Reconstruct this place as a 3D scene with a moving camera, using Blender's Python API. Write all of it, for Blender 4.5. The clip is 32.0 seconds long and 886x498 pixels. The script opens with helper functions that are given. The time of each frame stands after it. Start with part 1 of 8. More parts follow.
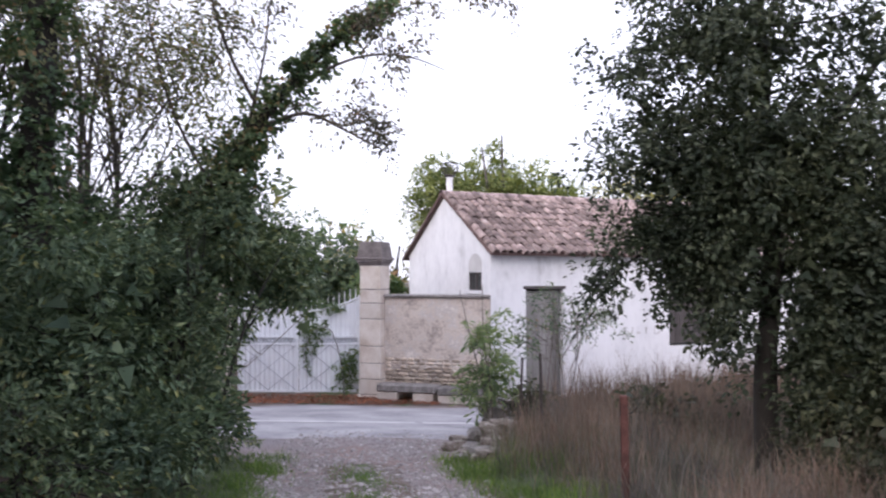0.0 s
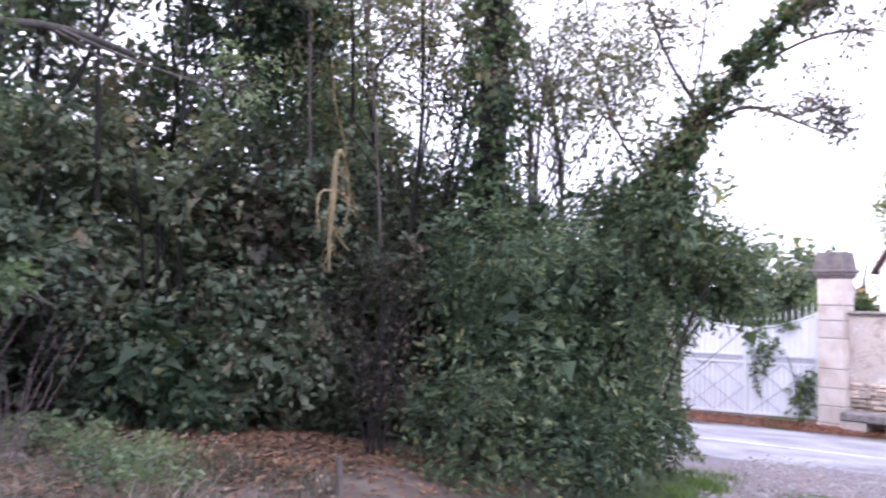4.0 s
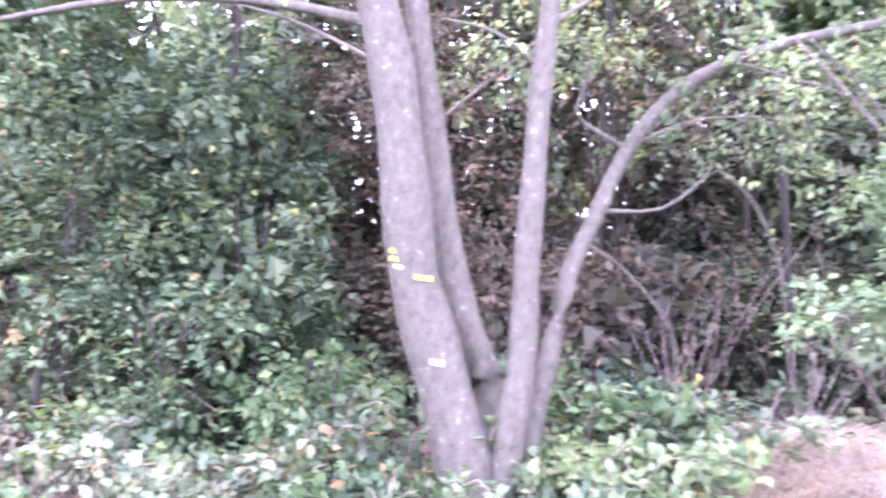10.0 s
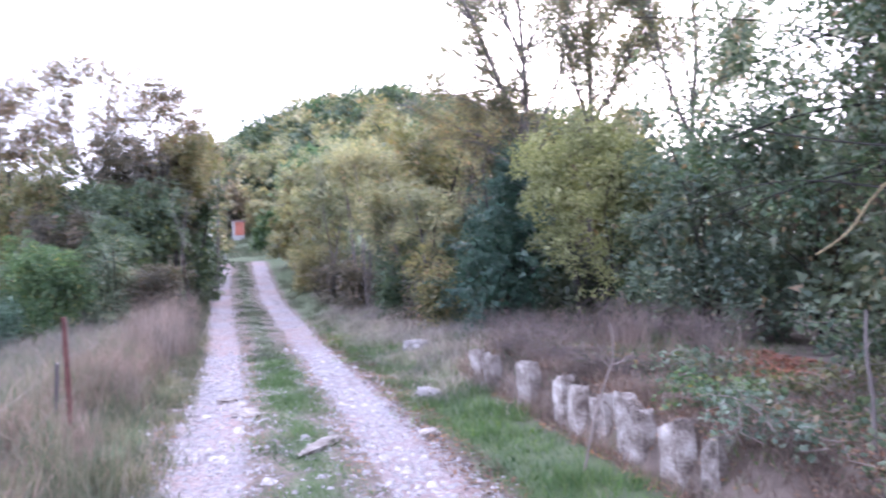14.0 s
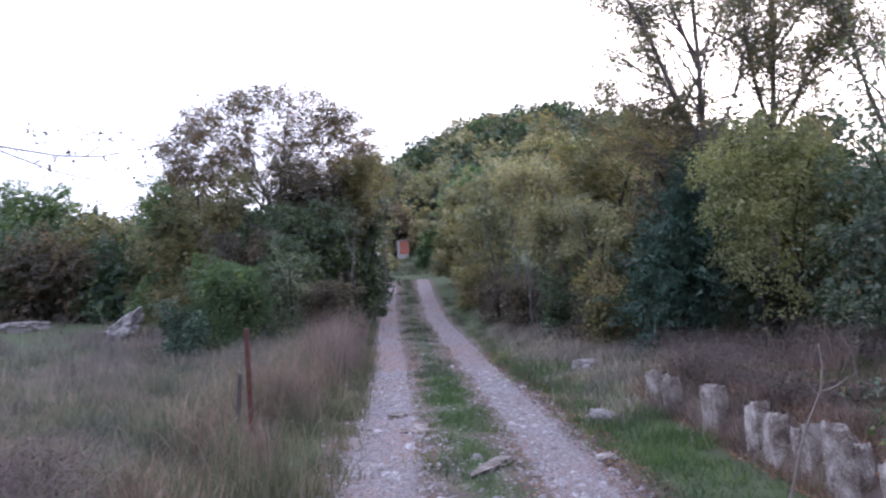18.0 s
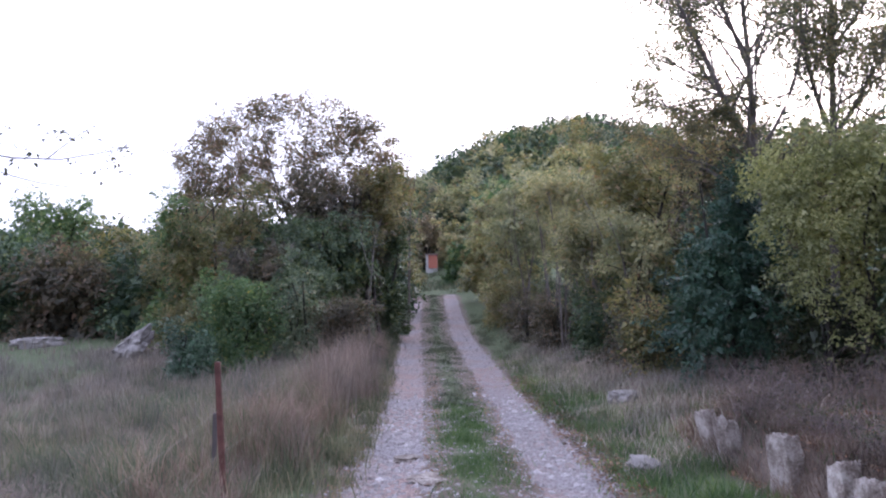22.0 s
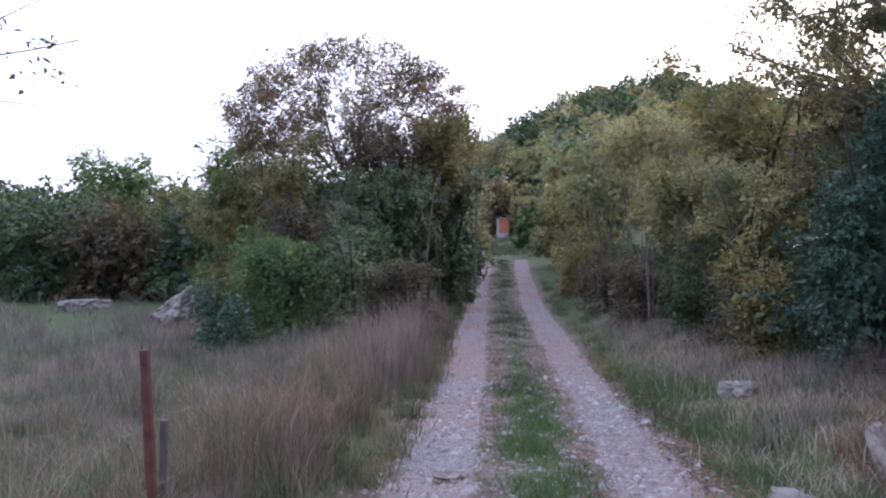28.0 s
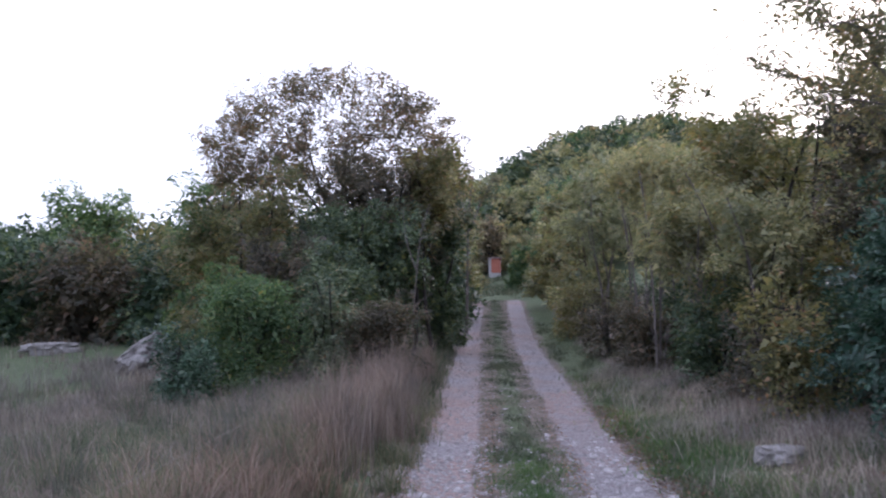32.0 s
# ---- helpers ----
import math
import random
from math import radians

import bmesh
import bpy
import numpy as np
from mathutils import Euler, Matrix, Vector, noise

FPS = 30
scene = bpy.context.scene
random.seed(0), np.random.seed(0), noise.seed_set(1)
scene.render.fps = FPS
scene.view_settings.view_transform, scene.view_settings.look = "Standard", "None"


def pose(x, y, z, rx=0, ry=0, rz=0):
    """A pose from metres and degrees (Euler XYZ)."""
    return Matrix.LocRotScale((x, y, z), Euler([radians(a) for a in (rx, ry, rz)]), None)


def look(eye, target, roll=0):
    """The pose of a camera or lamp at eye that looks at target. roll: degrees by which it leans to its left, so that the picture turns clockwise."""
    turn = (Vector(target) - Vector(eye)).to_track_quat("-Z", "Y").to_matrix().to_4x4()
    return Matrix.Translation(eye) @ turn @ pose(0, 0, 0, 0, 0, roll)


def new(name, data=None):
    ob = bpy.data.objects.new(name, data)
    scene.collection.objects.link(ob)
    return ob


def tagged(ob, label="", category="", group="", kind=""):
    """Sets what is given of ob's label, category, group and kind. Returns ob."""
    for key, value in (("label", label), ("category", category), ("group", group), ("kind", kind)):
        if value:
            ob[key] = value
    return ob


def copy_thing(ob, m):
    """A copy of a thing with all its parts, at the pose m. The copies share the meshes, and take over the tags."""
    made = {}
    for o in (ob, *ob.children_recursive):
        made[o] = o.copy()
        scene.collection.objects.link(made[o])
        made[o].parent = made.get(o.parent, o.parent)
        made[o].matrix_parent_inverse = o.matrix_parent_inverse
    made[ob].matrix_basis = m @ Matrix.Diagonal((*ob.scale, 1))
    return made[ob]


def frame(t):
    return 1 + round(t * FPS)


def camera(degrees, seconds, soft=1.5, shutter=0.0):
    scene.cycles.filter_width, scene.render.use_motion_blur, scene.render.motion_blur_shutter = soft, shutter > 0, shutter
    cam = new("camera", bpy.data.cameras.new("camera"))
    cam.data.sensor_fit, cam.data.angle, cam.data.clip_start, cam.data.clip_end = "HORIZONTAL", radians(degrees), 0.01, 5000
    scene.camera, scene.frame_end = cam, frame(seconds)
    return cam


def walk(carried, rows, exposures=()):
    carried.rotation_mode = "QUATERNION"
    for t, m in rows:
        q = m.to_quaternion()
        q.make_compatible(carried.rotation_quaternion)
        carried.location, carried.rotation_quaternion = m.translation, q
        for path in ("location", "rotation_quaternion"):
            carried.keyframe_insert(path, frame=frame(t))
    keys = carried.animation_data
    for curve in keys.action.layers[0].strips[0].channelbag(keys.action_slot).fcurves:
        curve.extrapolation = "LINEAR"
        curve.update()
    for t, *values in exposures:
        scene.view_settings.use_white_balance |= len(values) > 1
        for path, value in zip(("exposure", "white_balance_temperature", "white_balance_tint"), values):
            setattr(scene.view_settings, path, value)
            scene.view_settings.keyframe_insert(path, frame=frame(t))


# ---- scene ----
cam = camera(58.0, 32.0, soft=2.1, shutter=0.7)
EXPOSURES = [
    (0.0, 0.7, 5950, 17), (2.5, 0.7, 5950, 17), (4.5, 2.1, 5650, 28), (5.0, 2.56, 5650, 29), (6.0, 3.7, 5600, 37), (7.0, 3.92, 5600, 38), (8.0, 3.86, 5580, 38), (9.0, 3.95, 5610, 41), (10.0, 4.06, 5650, 43), (11.0, 4.12, 5650, 38), (12.0, 3.45, 5350, 42),
    (13.0, 2.5, 5260, 28), (15.0, 1.87, 5300, 25), (18.0, 0.85, 5350, 22), (19.0, 1.3, 5370, 22), (20.0, 0.9, 5400, 22), (21.0, 0.87, 5400, 22), (22.0, 0.97, 5400, 22), (23.0, 0.53, 5400, 21), (24.5, 0.53, 5400, 21), (26.5, 0.56, 5400, 20), (27.0, 0.52, 5400, 20), (28.0, 0.74, 5400, 21), (29.0, 0.99, 5350, 21), (30.0, 0.25, 5400, 21), (31.0, 0.87, 5400, 20), (32.0, 0.66, 5400, 19),
]
PATH = [
    (0, (-0.588, 0.007, 1.599), (-0.372, -1.98, 1.675), 0.0),
    (0.5, (-0.574, 0.019, 1.599), (-0.289, -1.959, 1.683), 0.1),
    (1, (-0.577, 0.021, 1.596), (-0.235, -1.947, 1.692), -0.1),
    (1.5, (-0.573, 0.002, 1.592), (-0.135, -1.947, 1.695), 0.1),
    (2, (-0.583, -0.043, 1.574), (-0.002, -1.953, 1.688), -0.2),
    (2.5, (-0.63, -0.165, 1.374), (0.136, -2.006, 1.521), 0.2),
    (4.5, (-0.578, -0.119, 1.45), (0.728, -1.631, 1.555), 1.4),
    (5, (-0.575, -0.097, 1.44), (0.822, -1.524, 1.548), 2.1),
    (5.5, (-0.575, -0.081, 1.427), (0.976, -1.339, 1.537), 2.0),
    (6, (-0.554, -0.067, 1.416), (1.119, -1.158, 1.513), 2.0),
    (6.5, (-0.584, -0.078, 1.364), (1.185, -1.002, 1.501), 1.2),
    (7, (-0.636, -0.092, 1.357), (1.235, -0.788, 1.482), 0.8),
    (7.5, (-0.613, -0.032, 1.402), (1.319, -0.537, 1.506), 1.6),
    (8, (-0.569, 0.003, 1.446), (1.394, -0.371, 1.542), 2.2),
    (8.5, (-0.495, 0.048, 1.49), (1.485, -0.224, 1.563), 2.6),
    (9, (-0.433, 0.08, 1.503), (1.558, -0.091, 1.57), 2.9),
    (9.5, (-0.398, 0.164, 1.493), (1.601, 0.128, 1.556), 1.4),
    (10, (-0.376, 0.242, 1.471), (1.614, 0.428, 1.528), 1.0),
    (10.5, (-0.341, 0.304, 1.464), (1.618, 0.704, 1.513), 0.3),
    (11, (-0.343, 0.371, 1.471), (1.491, 1.17, 1.507), 0.3),
    (11.5, (-0.348, 0.396, 1.503), (1.263, 1.581, 1.524), 0.6),
    (12, (-0.419, 0.425, 1.642), (0.97, 1.864, 1.622), 0.4),
    (12.5, (-0.412, 0.398, 1.647), (0.718, 2.048, 1.629), -0.8),
    (13, (-0.433, 0.394, 1.617), (0.472, 2.177, 1.594), -0.6),
    (13.5, (-0.438, 0.385, 1.605), (0.227, 2.271, 1.59), -0.9),
    (14, (-0.453, 0.381, 1.613), (0.04, 2.32, 1.601), -1.3),
    (14.5, (-0.465, 0.39, 1.608), (-0.11, 2.359, 1.621), -0.7),
    (15, (-0.489, 0.389, 1.594), (-0.226, 2.371, 1.58), -0.1),
    (15.5, (-0.481, 0.382, 1.594), (-0.261, 2.37, 1.613), 0.2),
    (17.5, (-0.501, 0.498, 1.575), (-0.476, 2.497, 1.62), -0.6),
    (18, (-0.521, 0.625, 1.571), (-0.421, 2.622, 1.616), -1.3),
    (18.5, (-0.487, 0.71, 1.58), (-0.355, 2.706, 1.568), -1.8),
    (19, (-0.427, 0.853, 1.592), (-0.345, 2.851, 1.613), -0.3),
    (19.5, (-0.361, 1.007, 1.594), (-0.339, 3.006, 1.647), 0.1),
    (20, (-0.36, 1.136, 1.594), (-0.324, 3.136, 1.62), -0.1),
    (20.5, (-0.395, 1.31, 1.611), (-0.392, 3.31, 1.639), -1.3),
    (21, (-0.401, 1.461, 1.614), (-0.325, 3.46, 1.65), -0.8),
    (21.5, (-0.384, 1.584, 1.613), (-0.342, 3.583, 1.661), -1.4),
    (22, (-0.324, 1.737, 1.628), (-0.301, 3.735, 1.709), -1.0),
    (22.5, (-0.301, 1.868, 1.6), (-0.287, 3.867, 1.667), -0.3),
    (23, (-0.271, 2.032, 1.596), (-0.275, 4.032, 1.62), -1.2),
    (23.5, (-0.314, 2.192, 1.578), (-0.297, 4.189, 1.677), -2.1),
    (24, (-0.3, 2.37, 1.576), (-0.208, 4.368, 1.621), -1.7),
    (24.5, (-0.225, 2.572, 1.594), (-0.209, 4.57, 1.68), -0.1),
    (26.5, (-0.243, 3.259, 1.577), (-0.253, 5.259, 1.61), -1.9),
    (27, (-0.221, 3.465, 1.564), (-0.34, 5.459, 1.662), -1.1),
    (27.5, (-0.19, 3.635, 1.552), (-0.354, 5.627, 1.611), -0.1),
    (28, (-0.215, 3.821, 1.543), (-0.374, 5.815, 1.541), -0.5),
    (28.5, (-0.213, 3.934, 1.561), (-0.35, 5.928, 1.626), -0.5),
    (29, (-0.221, 4.103, 1.533), (-0.258, 6.103, 1.532), -1.0),
    (29.5, (-0.214, 4.313, 1.529), (-0.306, 6.309, 1.604), 0.3),
    (30, (-0.161, 4.462, 1.539), (-0.315, 6.454, 1.636), 0.5),
    (30.5, (-0.161, 4.595, 1.529), (-0.32, 6.587, 1.592), 0.8),
    (31, (-0.22, 4.782, 1.54), (-0.371, 6.774, 1.624), 0.2),
    (31.5, (-0.256, 4.877, 1.542), (-0.346, 6.873, 1.639), -0.5),
    (32, (-0.258, 4.99, 1.536), (-0.395, 6.982, 1.634), -0.5),
]
walk(cam, [(t, look(eye, target, roll)) for t, eye, target, roll in PATH], EXPOSURES)

# ---- world and light ----
SKY_STRENGTH = 0.12
SUN_TURN, SUN_UP = radians(24), radians(22)
world = bpy.data.worlds.new("overcast_sky")
scene.world = world
world.use_nodes = True
wn, wl = world.node_tree.nodes, world.node_tree.links
wn.clear()
sky = wn.new("ShaderNodeTexSky")
sky.sky_type, sky.sun_disc = "NISHITA", False
sky.sun_elevation, sky.sun_rotation = SUN_UP, SUN_TURN
sky.air_density, sky.dust_density, sky.ozone_density = 1.0, 4.0, 1.0
veil = wn.new("ShaderNodeMix")
veil.data_type = "RGBA"
veil.inputs["Factor"].default_value = 0.72
veil.inputs["B"].default_value = (10.2, 9.9, 10.3, 1)
wl.new(sky.outputs["Color"], veil.inputs["A"])
sky_back = wn.new("ShaderNodeBackground")
sky_back.inputs["Strength"].default_value = SKY_STRENGTH
wl.new(veil.outputs["Result"], sky_back.inputs["Color"])
world_out = wn.new("ShaderNodeOutputWorld")
wl.new(sky_back.outputs["Background"], world_out.inputs["Surface"])
sun = new("sun", bpy.data.lights.new("sun", "SUN"))
sun.data.energy, sun.data.angle, sun.data.color = 0.7, radians(16), (1.0, 0.9, 0.78)
sun.matrix_world = look((30 * math.sin(SUN_TURN), 30 * math.cos(SUN_TURN), 30 * math.tan(SUN_UP)), (0, 0, 0))


# ---- materials ----
def material(name):
    m = bpy.data.materials.new(name)
    m.use_nodes = True
    nodes = m.node_tree.nodes
    return m, nodes, m.node_tree.links, nodes["Principled BSDF"]


def add_noise(nodes, links, coord, scale, detail=4.0, rough=0.55):
    n = nodes.new("ShaderNodeTexNoise")
    n.inputs["Scale"].default_value, n.inputs["Detail"].default_value, n.inputs["Roughness"].default_value = scale, detail, rough
    links.new(coord, n.inputs["Vector"])
    return n.outputs["Fac"]


def add_ramp(nodes, links, fac, stops):
    r = nodes.new("ShaderNodeValToRGB")
    e = r.color_ramp.elements
    while len(e) < len(stops):
        e.new(0.5)
    for k, (at, colour) in enumerate(stops):
        e[k].position, e[k].color = at, (*colour, 1)
    links.new(fac, r.inputs["Fac"])
    return r.outputs["Color"]


def add_mix(nodes, links, fac, a, b, blend="MIX"):
    m = nodes.new("ShaderNodeMix")
    m.data_type, m.blend_type = "RGBA", blend
    for socket, value in (("Factor", fac), ("A", a), ("B", b)):
        if isinstance(value, (int, float)):
            m.inputs[socket].default_value = value
        elif isinstance(value, tuple):
            m.inputs[socket].default_value = (*value, 1)
        else:
            links.new(value, m.inputs[socket])
    return m.outputs["Result"]


def add_math(nodes, links, kind, a, b=0.0):
    m = nodes.new("ShaderNodeMath")
    m.operation = kind
    for k, value in enumerate((a, b)):
        if isinstance(value, (int, float)):
            m.inputs[k].default_value = value
        else:
            links.new(value, m.inputs[k])
    return m.outputs[0]


def add_bump(nodes, links, shader, height, strength=0.4, far=0.02):
    b = nodes.new("ShaderNodeBump")
    b.inputs["Strength"].default_value, b.inputs["Distance"].default_value = strength, far
    links.new(height, b.inputs["Height"])
    links.new(b.outputs["Normal"], shader.inputs["Normal"])


def leaf_material(name, stops, glow=0.3, gloss=0.5, through_tint=(1.5, 1.5, 0.9)):
    m, nodes, links, shader = material(name)
    geo = nodes.new("ShaderNodeNewGeometry")
    info = nodes.new("ShaderNodeObjectInfo")
    colour = add_ramp(nodes, links, geo.outputs["Random Per Island"], stops)
    patch = add_noise(nodes, links, geo.outputs["Position"], 1.3, 3)
    shade = add_ramp(nodes, links, patch, [(0.3, (0.55, 0.60, 0.62)), (0.7, (1.38, 1.3, 1.15))])
    colour = add_mix(nodes, links, 1.0, colour, shade, "MULTIPLY")
    tone = add_ramp(nodes, links, info.outputs["Random"], [(0.0, (0.85, 0.9, 0.9)), (1.0, (1.15, 1.08, 1.0))])
    colour = add_mix(nodes, links, 1.0, colour, tone, "MULTIPLY")
    links.new(colour, shader.inputs["Base Color"])
    shader.inputs["Roughness"].default_value = gloss
    shader.inputs["Specular IOR Level"].default_value = 0.3
    thin = nodes.new("ShaderNodeBsdfTranslucent")
    links.new(add_mix(nodes, links, 1.0, colour, through_tint, "MULTIPLY"), thin.inputs["Color"])
    both = nodes.new("ShaderNodeMixShader")
    both.inputs["Fac"].default_value = glow
    links.new(shader.outputs[0], both.inputs[1])
    links.new(thin.outputs[0], both.inputs[2])
    links.new(both.outputs[0], nodes["Material Output"].inputs["Surface"])
    return m


def rough_material(name, stops, scale=3.0, fine=40.0, gloss=0.85, relief=0.4, far=0.02, stretch=(1, 1, 1), metal=0.0, spread=0.18):
    """Two scales of noise for the colour, a fine one for the relief, and a small change from piece to piece."""
    m, nodes, links, shader = material(name)
    mp = nodes.new("ShaderNodeMapping")
    mp.inputs["Scale"].default_value = stretch
    geo = nodes.new("ShaderNodeNewGeometry")
    links.new(geo.outputs["Position"], mp.inputs["Vector"])
    p = mp.outputs["Vector"]
    broad = add_noise(nodes, links, p, scale, 5, 0.6)
    grain = add_noise(nodes, links, p, fine, 4, 0.65)
    fac = add_math(nodes, links, "ADD", add_math(nodes, links, "MULTIPLY", broad, 0.65), add_math(nodes, links, "MULTIPLY", grain, 0.35))
    colour = add_ramp(nodes, links, fac, stops)
    info = nodes.new("ShaderNodeObjectInfo")
    tone = add_ramp(nodes, links, info.outputs["Random"], [(0.0, (1 - spread,) * 3), (1.0, (1 + spread,) * 3)])
    colour = add_mix(nodes, links, 1.0, colour, tone, "MULTIPLY")
    links.new(colour, shader.inputs["Base Color"])
    shader.inputs["Roughness"].default_value, shader.inputs["Metallic"].default_value = gloss, metal
    add_bump(nodes, links, shader, fac, relief, far)
    return m


LEAF_DARK = leaf_material("leaf_dark", [(0.0, (0.032, 0.058, 0.038)), (0.5, (0.061, 0.099, 0.065)), (0.9, (0.106, 0.147, 0.092)), (1.0, (0.192, 0.208, 0.096))], 0.25)
LEAF_GREY = leaf_material("leaf_grey_green", [(0.0, (0.072, 0.105, 0.078)), (0.5, (0.134, 0.18, 0.137)), (0.9, (0.218, 0.26, 0.205)), (1.0, (0.291, 0.213, 0.151))], 0.25, 0.55)
LEAF_GREEN = leaf_material("leaf_green", [(0.0, (0.058, 0.104, 0.059)), (0.5, (0.102, 0.171, 0.094)), (0.95, (0.174, 0.239, 0.127)), (1.0, (0.348, 0.290, 0.117))], 0.35)
LEAF_MAPLE = leaf_material("leaf_maple", [(0.0, (0.070, 0.110, 0.080)), (0.6, (0.125, 0.175, 0.120)), (0.95, (0.19, 0.235, 0.155)), (1.0, (0.30, 0.20, 0.13))], 0.35)
LEAF_LIGHT = leaf_material("leaf_light_green", [(0.0, (0.110, 0.172, 0.112)), (0.6, (0.185, 0.262, 0.165)), (1.0, (0.26, 0.32, 0.195))], 0.35)
LEAF_IVY = leaf_material("leaf_ivy", [(0.0, (0.046, 0.084, 0.050)), (0.6, (0.092, 0.148, 0.088)), (0.93, (0.155, 0.215, 0.125)), (1.0, (0.26, 0.16, 0.095))], 0.25, 0.42)
LEAF_YELLOW = leaf_material("leaf_yellow_green", [(0.0, (0.145, 0.165, 0.086)), (0.5, (0.245, 0.260, 0.140)), (1.0, (0.36, 0.36, 0.215))], 0.4)
LEAF_LIME = leaf_material("leaf_lime_green", [(0.0, (0.095, 0.135, 0.060)), (0.5, (0.165, 0.215, 0.090)), (1.0, (0.26, 0.29, 0.13))], 0.4)
LEAF_ELDER = leaf_material("leaf_elder", [(0.0, (0.046, 0.080, 0.054)), (0.5, (0.106, 0.156, 0.102)), (0.94, (0.192, 0.248, 0.162)), (1.0, (0.27, 0.27, 0.11))], 0.24, 0.55)
LEAF_FAWN = leaf_material("leaf_fawn", [(0.0, (0.10, 0.105, 0.082)), (0.5, (0.185, 0.165, 0.125)), (1.0, (0.29, 0.225, 0.17))], 0.35)
LEAF_OLIVE = leaf_material("leaf_olive_brown", [(0.0, (0.098, 0.110, 0.070)), (0.45, (0.166, 0.176, 0.102)), (0.85, (0.235, 0.222, 0.126)), (1.0, (0.28, 0.17, 0.11))], 0.35)
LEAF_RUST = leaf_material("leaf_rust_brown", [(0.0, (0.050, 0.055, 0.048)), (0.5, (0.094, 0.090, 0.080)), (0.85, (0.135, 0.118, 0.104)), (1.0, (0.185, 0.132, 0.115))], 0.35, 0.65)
# Willow grey-green, lightened further: haze over distant foliage is put into the colour.
LEAF_HAZE = leaf_material("leaf_willow_hazed", [(0.0, (0.165, 0.182, 0.130)), (0.6, (0.285, 0.295, 0.195)), (0.9, (0.38, 0.365, 0.235)), (1.0, (0.40, 0.29, 0.20))], 0.35)
LEAF_DOME = leaf_material("leaf_thin_russet", [(0.0, (0.078, 0.080, 0.066)), (0.5, (0.142, 0.132, 0.110)), (0.8, (0.205, 0.160, 0.135)), (1.0, (0.27, 0.150, 0.130))], 0.42, 0.6)
LEAF_SKY = leaf_material("leaf_thin_autumn", [(0.0, (0.105, 0.115, 0.092)), (0.5, (0.180, 0.186, 0.145)), (0.85, (0.26, 0.24, 0.175)), (1.0, (0.31, 0.19, 0.135))], 0.5)
LEAF_HOLM = leaf_material("leaf_holm_oak", [(0.0, (0.022, 0.032, 0.022)), (0.6, (0.050, 0.066, 0.044)), (1.0, (0.105, 0.120, 0.084))], 0.22, 0.5)
LEAF_PINE = leaf_material("leaf_pine", [(0.0, (0.066, 0.094, 0.066)), (0.6, (0.112, 0.146, 0.102)), (1.0, (0.17, 0.195, 0.135))], 0.2, 0.6)
LEAF_LAUREL = leaf_material("leaf_laurel", [(0.0, (0.028, 0.064, 0.050)), (0.6, (0.060, 0.116, 0.086)), (1.0, (0.130, 0.188, 0.150))], 0.15, 0.3)
LEAF_DEAD = leaf_material("leaf_dead_litter", [(0.0, (0.100, 0.062, 0.048)), (0.5, (0.215, 0.118, 0.082)), (0.85, (0.34, 0.19, 0.125)), (1.0, (0.36, 0.29, 0.22))], 0.1, 0.75)
LEAF_RED = leaf_material("leaf_red_litter", [(0.0, (0.16, 0.062, 0.042)), (0.5, (0.30, 0.115, 0.08)), (1.0, (0.42, 0.20, 0.14))], 0.1, 0.7)
GRASS_GREEN = leaf_material("grass_green", [(0.0, (0.042, 0.090, 0.042)), (0.6, (0.078, 0.148, 0.068)), (1.0, (0.155, 0.195, 0.115))], 0.35)
GRASS_BRIGHT = leaf_material("grass_bright_green", [(0.0, (0.060, 0.118, 0.034)), (0.6, (0.108, 0.195, 0.058)), (1.0, (0.195, 0.26, 0.10))], 0.35)
GRASS_DULL = leaf_material("grass_dull", [(0.0, (0.070, 0.092, 0.062)), (0.5, (0.116, 0.138, 0.10)), (1.0, (0.215, 0.212, 0.185))], 0.35, 0.7, (1.35, 1.35, 1.1))
GRASS_DRY = leaf_material("grass_dry", [(0.0, (0.135, 0.124, 0.122)), (0.5, (0.188, 0.175, 0.172)), (1.0, (0.28, 0.262, 0.258))], 0.3, 0.8, (1.3, 1.25, 1.12))
GRASS_RUSSET = leaf_material("grass_russet", [(0.0, (0.160, 0.126, 0.118)), (0.5, (0.228, 0.184, 0.174)), (1.0, (0.33, 0.275, 0.26))], 0.3, 0.8, (1.3, 1.25, 1.12))
GRASS_BROWN = leaf_material("grass_red_brown", [(0.0, (0.108, 0.078, 0.070)), (0.5, (0.185, 0.140, 0.126)), (1.0, (0.31, 0.255, 0.235))], 0.3, 0.8, (1.3, 1.25, 1.12))
TWIG_MAUVE = rough_material("twig_mauve", [(0.3, (0.135, 0.103, 0.100)), (0.7, (0.245, 0.198, 0.192))], 10, 60, 0.9, 0.3)
STRAW = leaf_material("bleached_straw", [(0.0, (0.22, 0.182, 0.168)), (0.5, (0.36, 0.312, 0.292)), (1.0, (0.52, 0.47, 0.445))], 0.3, 0.8, (1.3, 1.25, 1.12))
BARK_PALE = rough_material("bark_pale_grey", [(0.34, (0.046, 0.042, 0.036)), (0.45, (0.082, 0.076, 0.066)), (0.57, (0.103, 0.097, 0.085)), (0.625, (0.130, 0.123, 0.109)), (0.655, (0.31, 0.30, 0.275))], 26, 110, 0.92, 1.0, 0.012, (1, 1, 0.7))
# Darker than the bark itself: deep shade round the trunks is in the colour.
BARK_DARK = rough_material("bark_shade_dark", [(0.3, (0.012, 0.011, 0.010)), (0.6, (0.030, 0.026, 0.023)), (0.8, (0.055, 0.048, 0.043))], 6, 50, 0.92, 0.8, 0.01, (1, 1, 0.4))
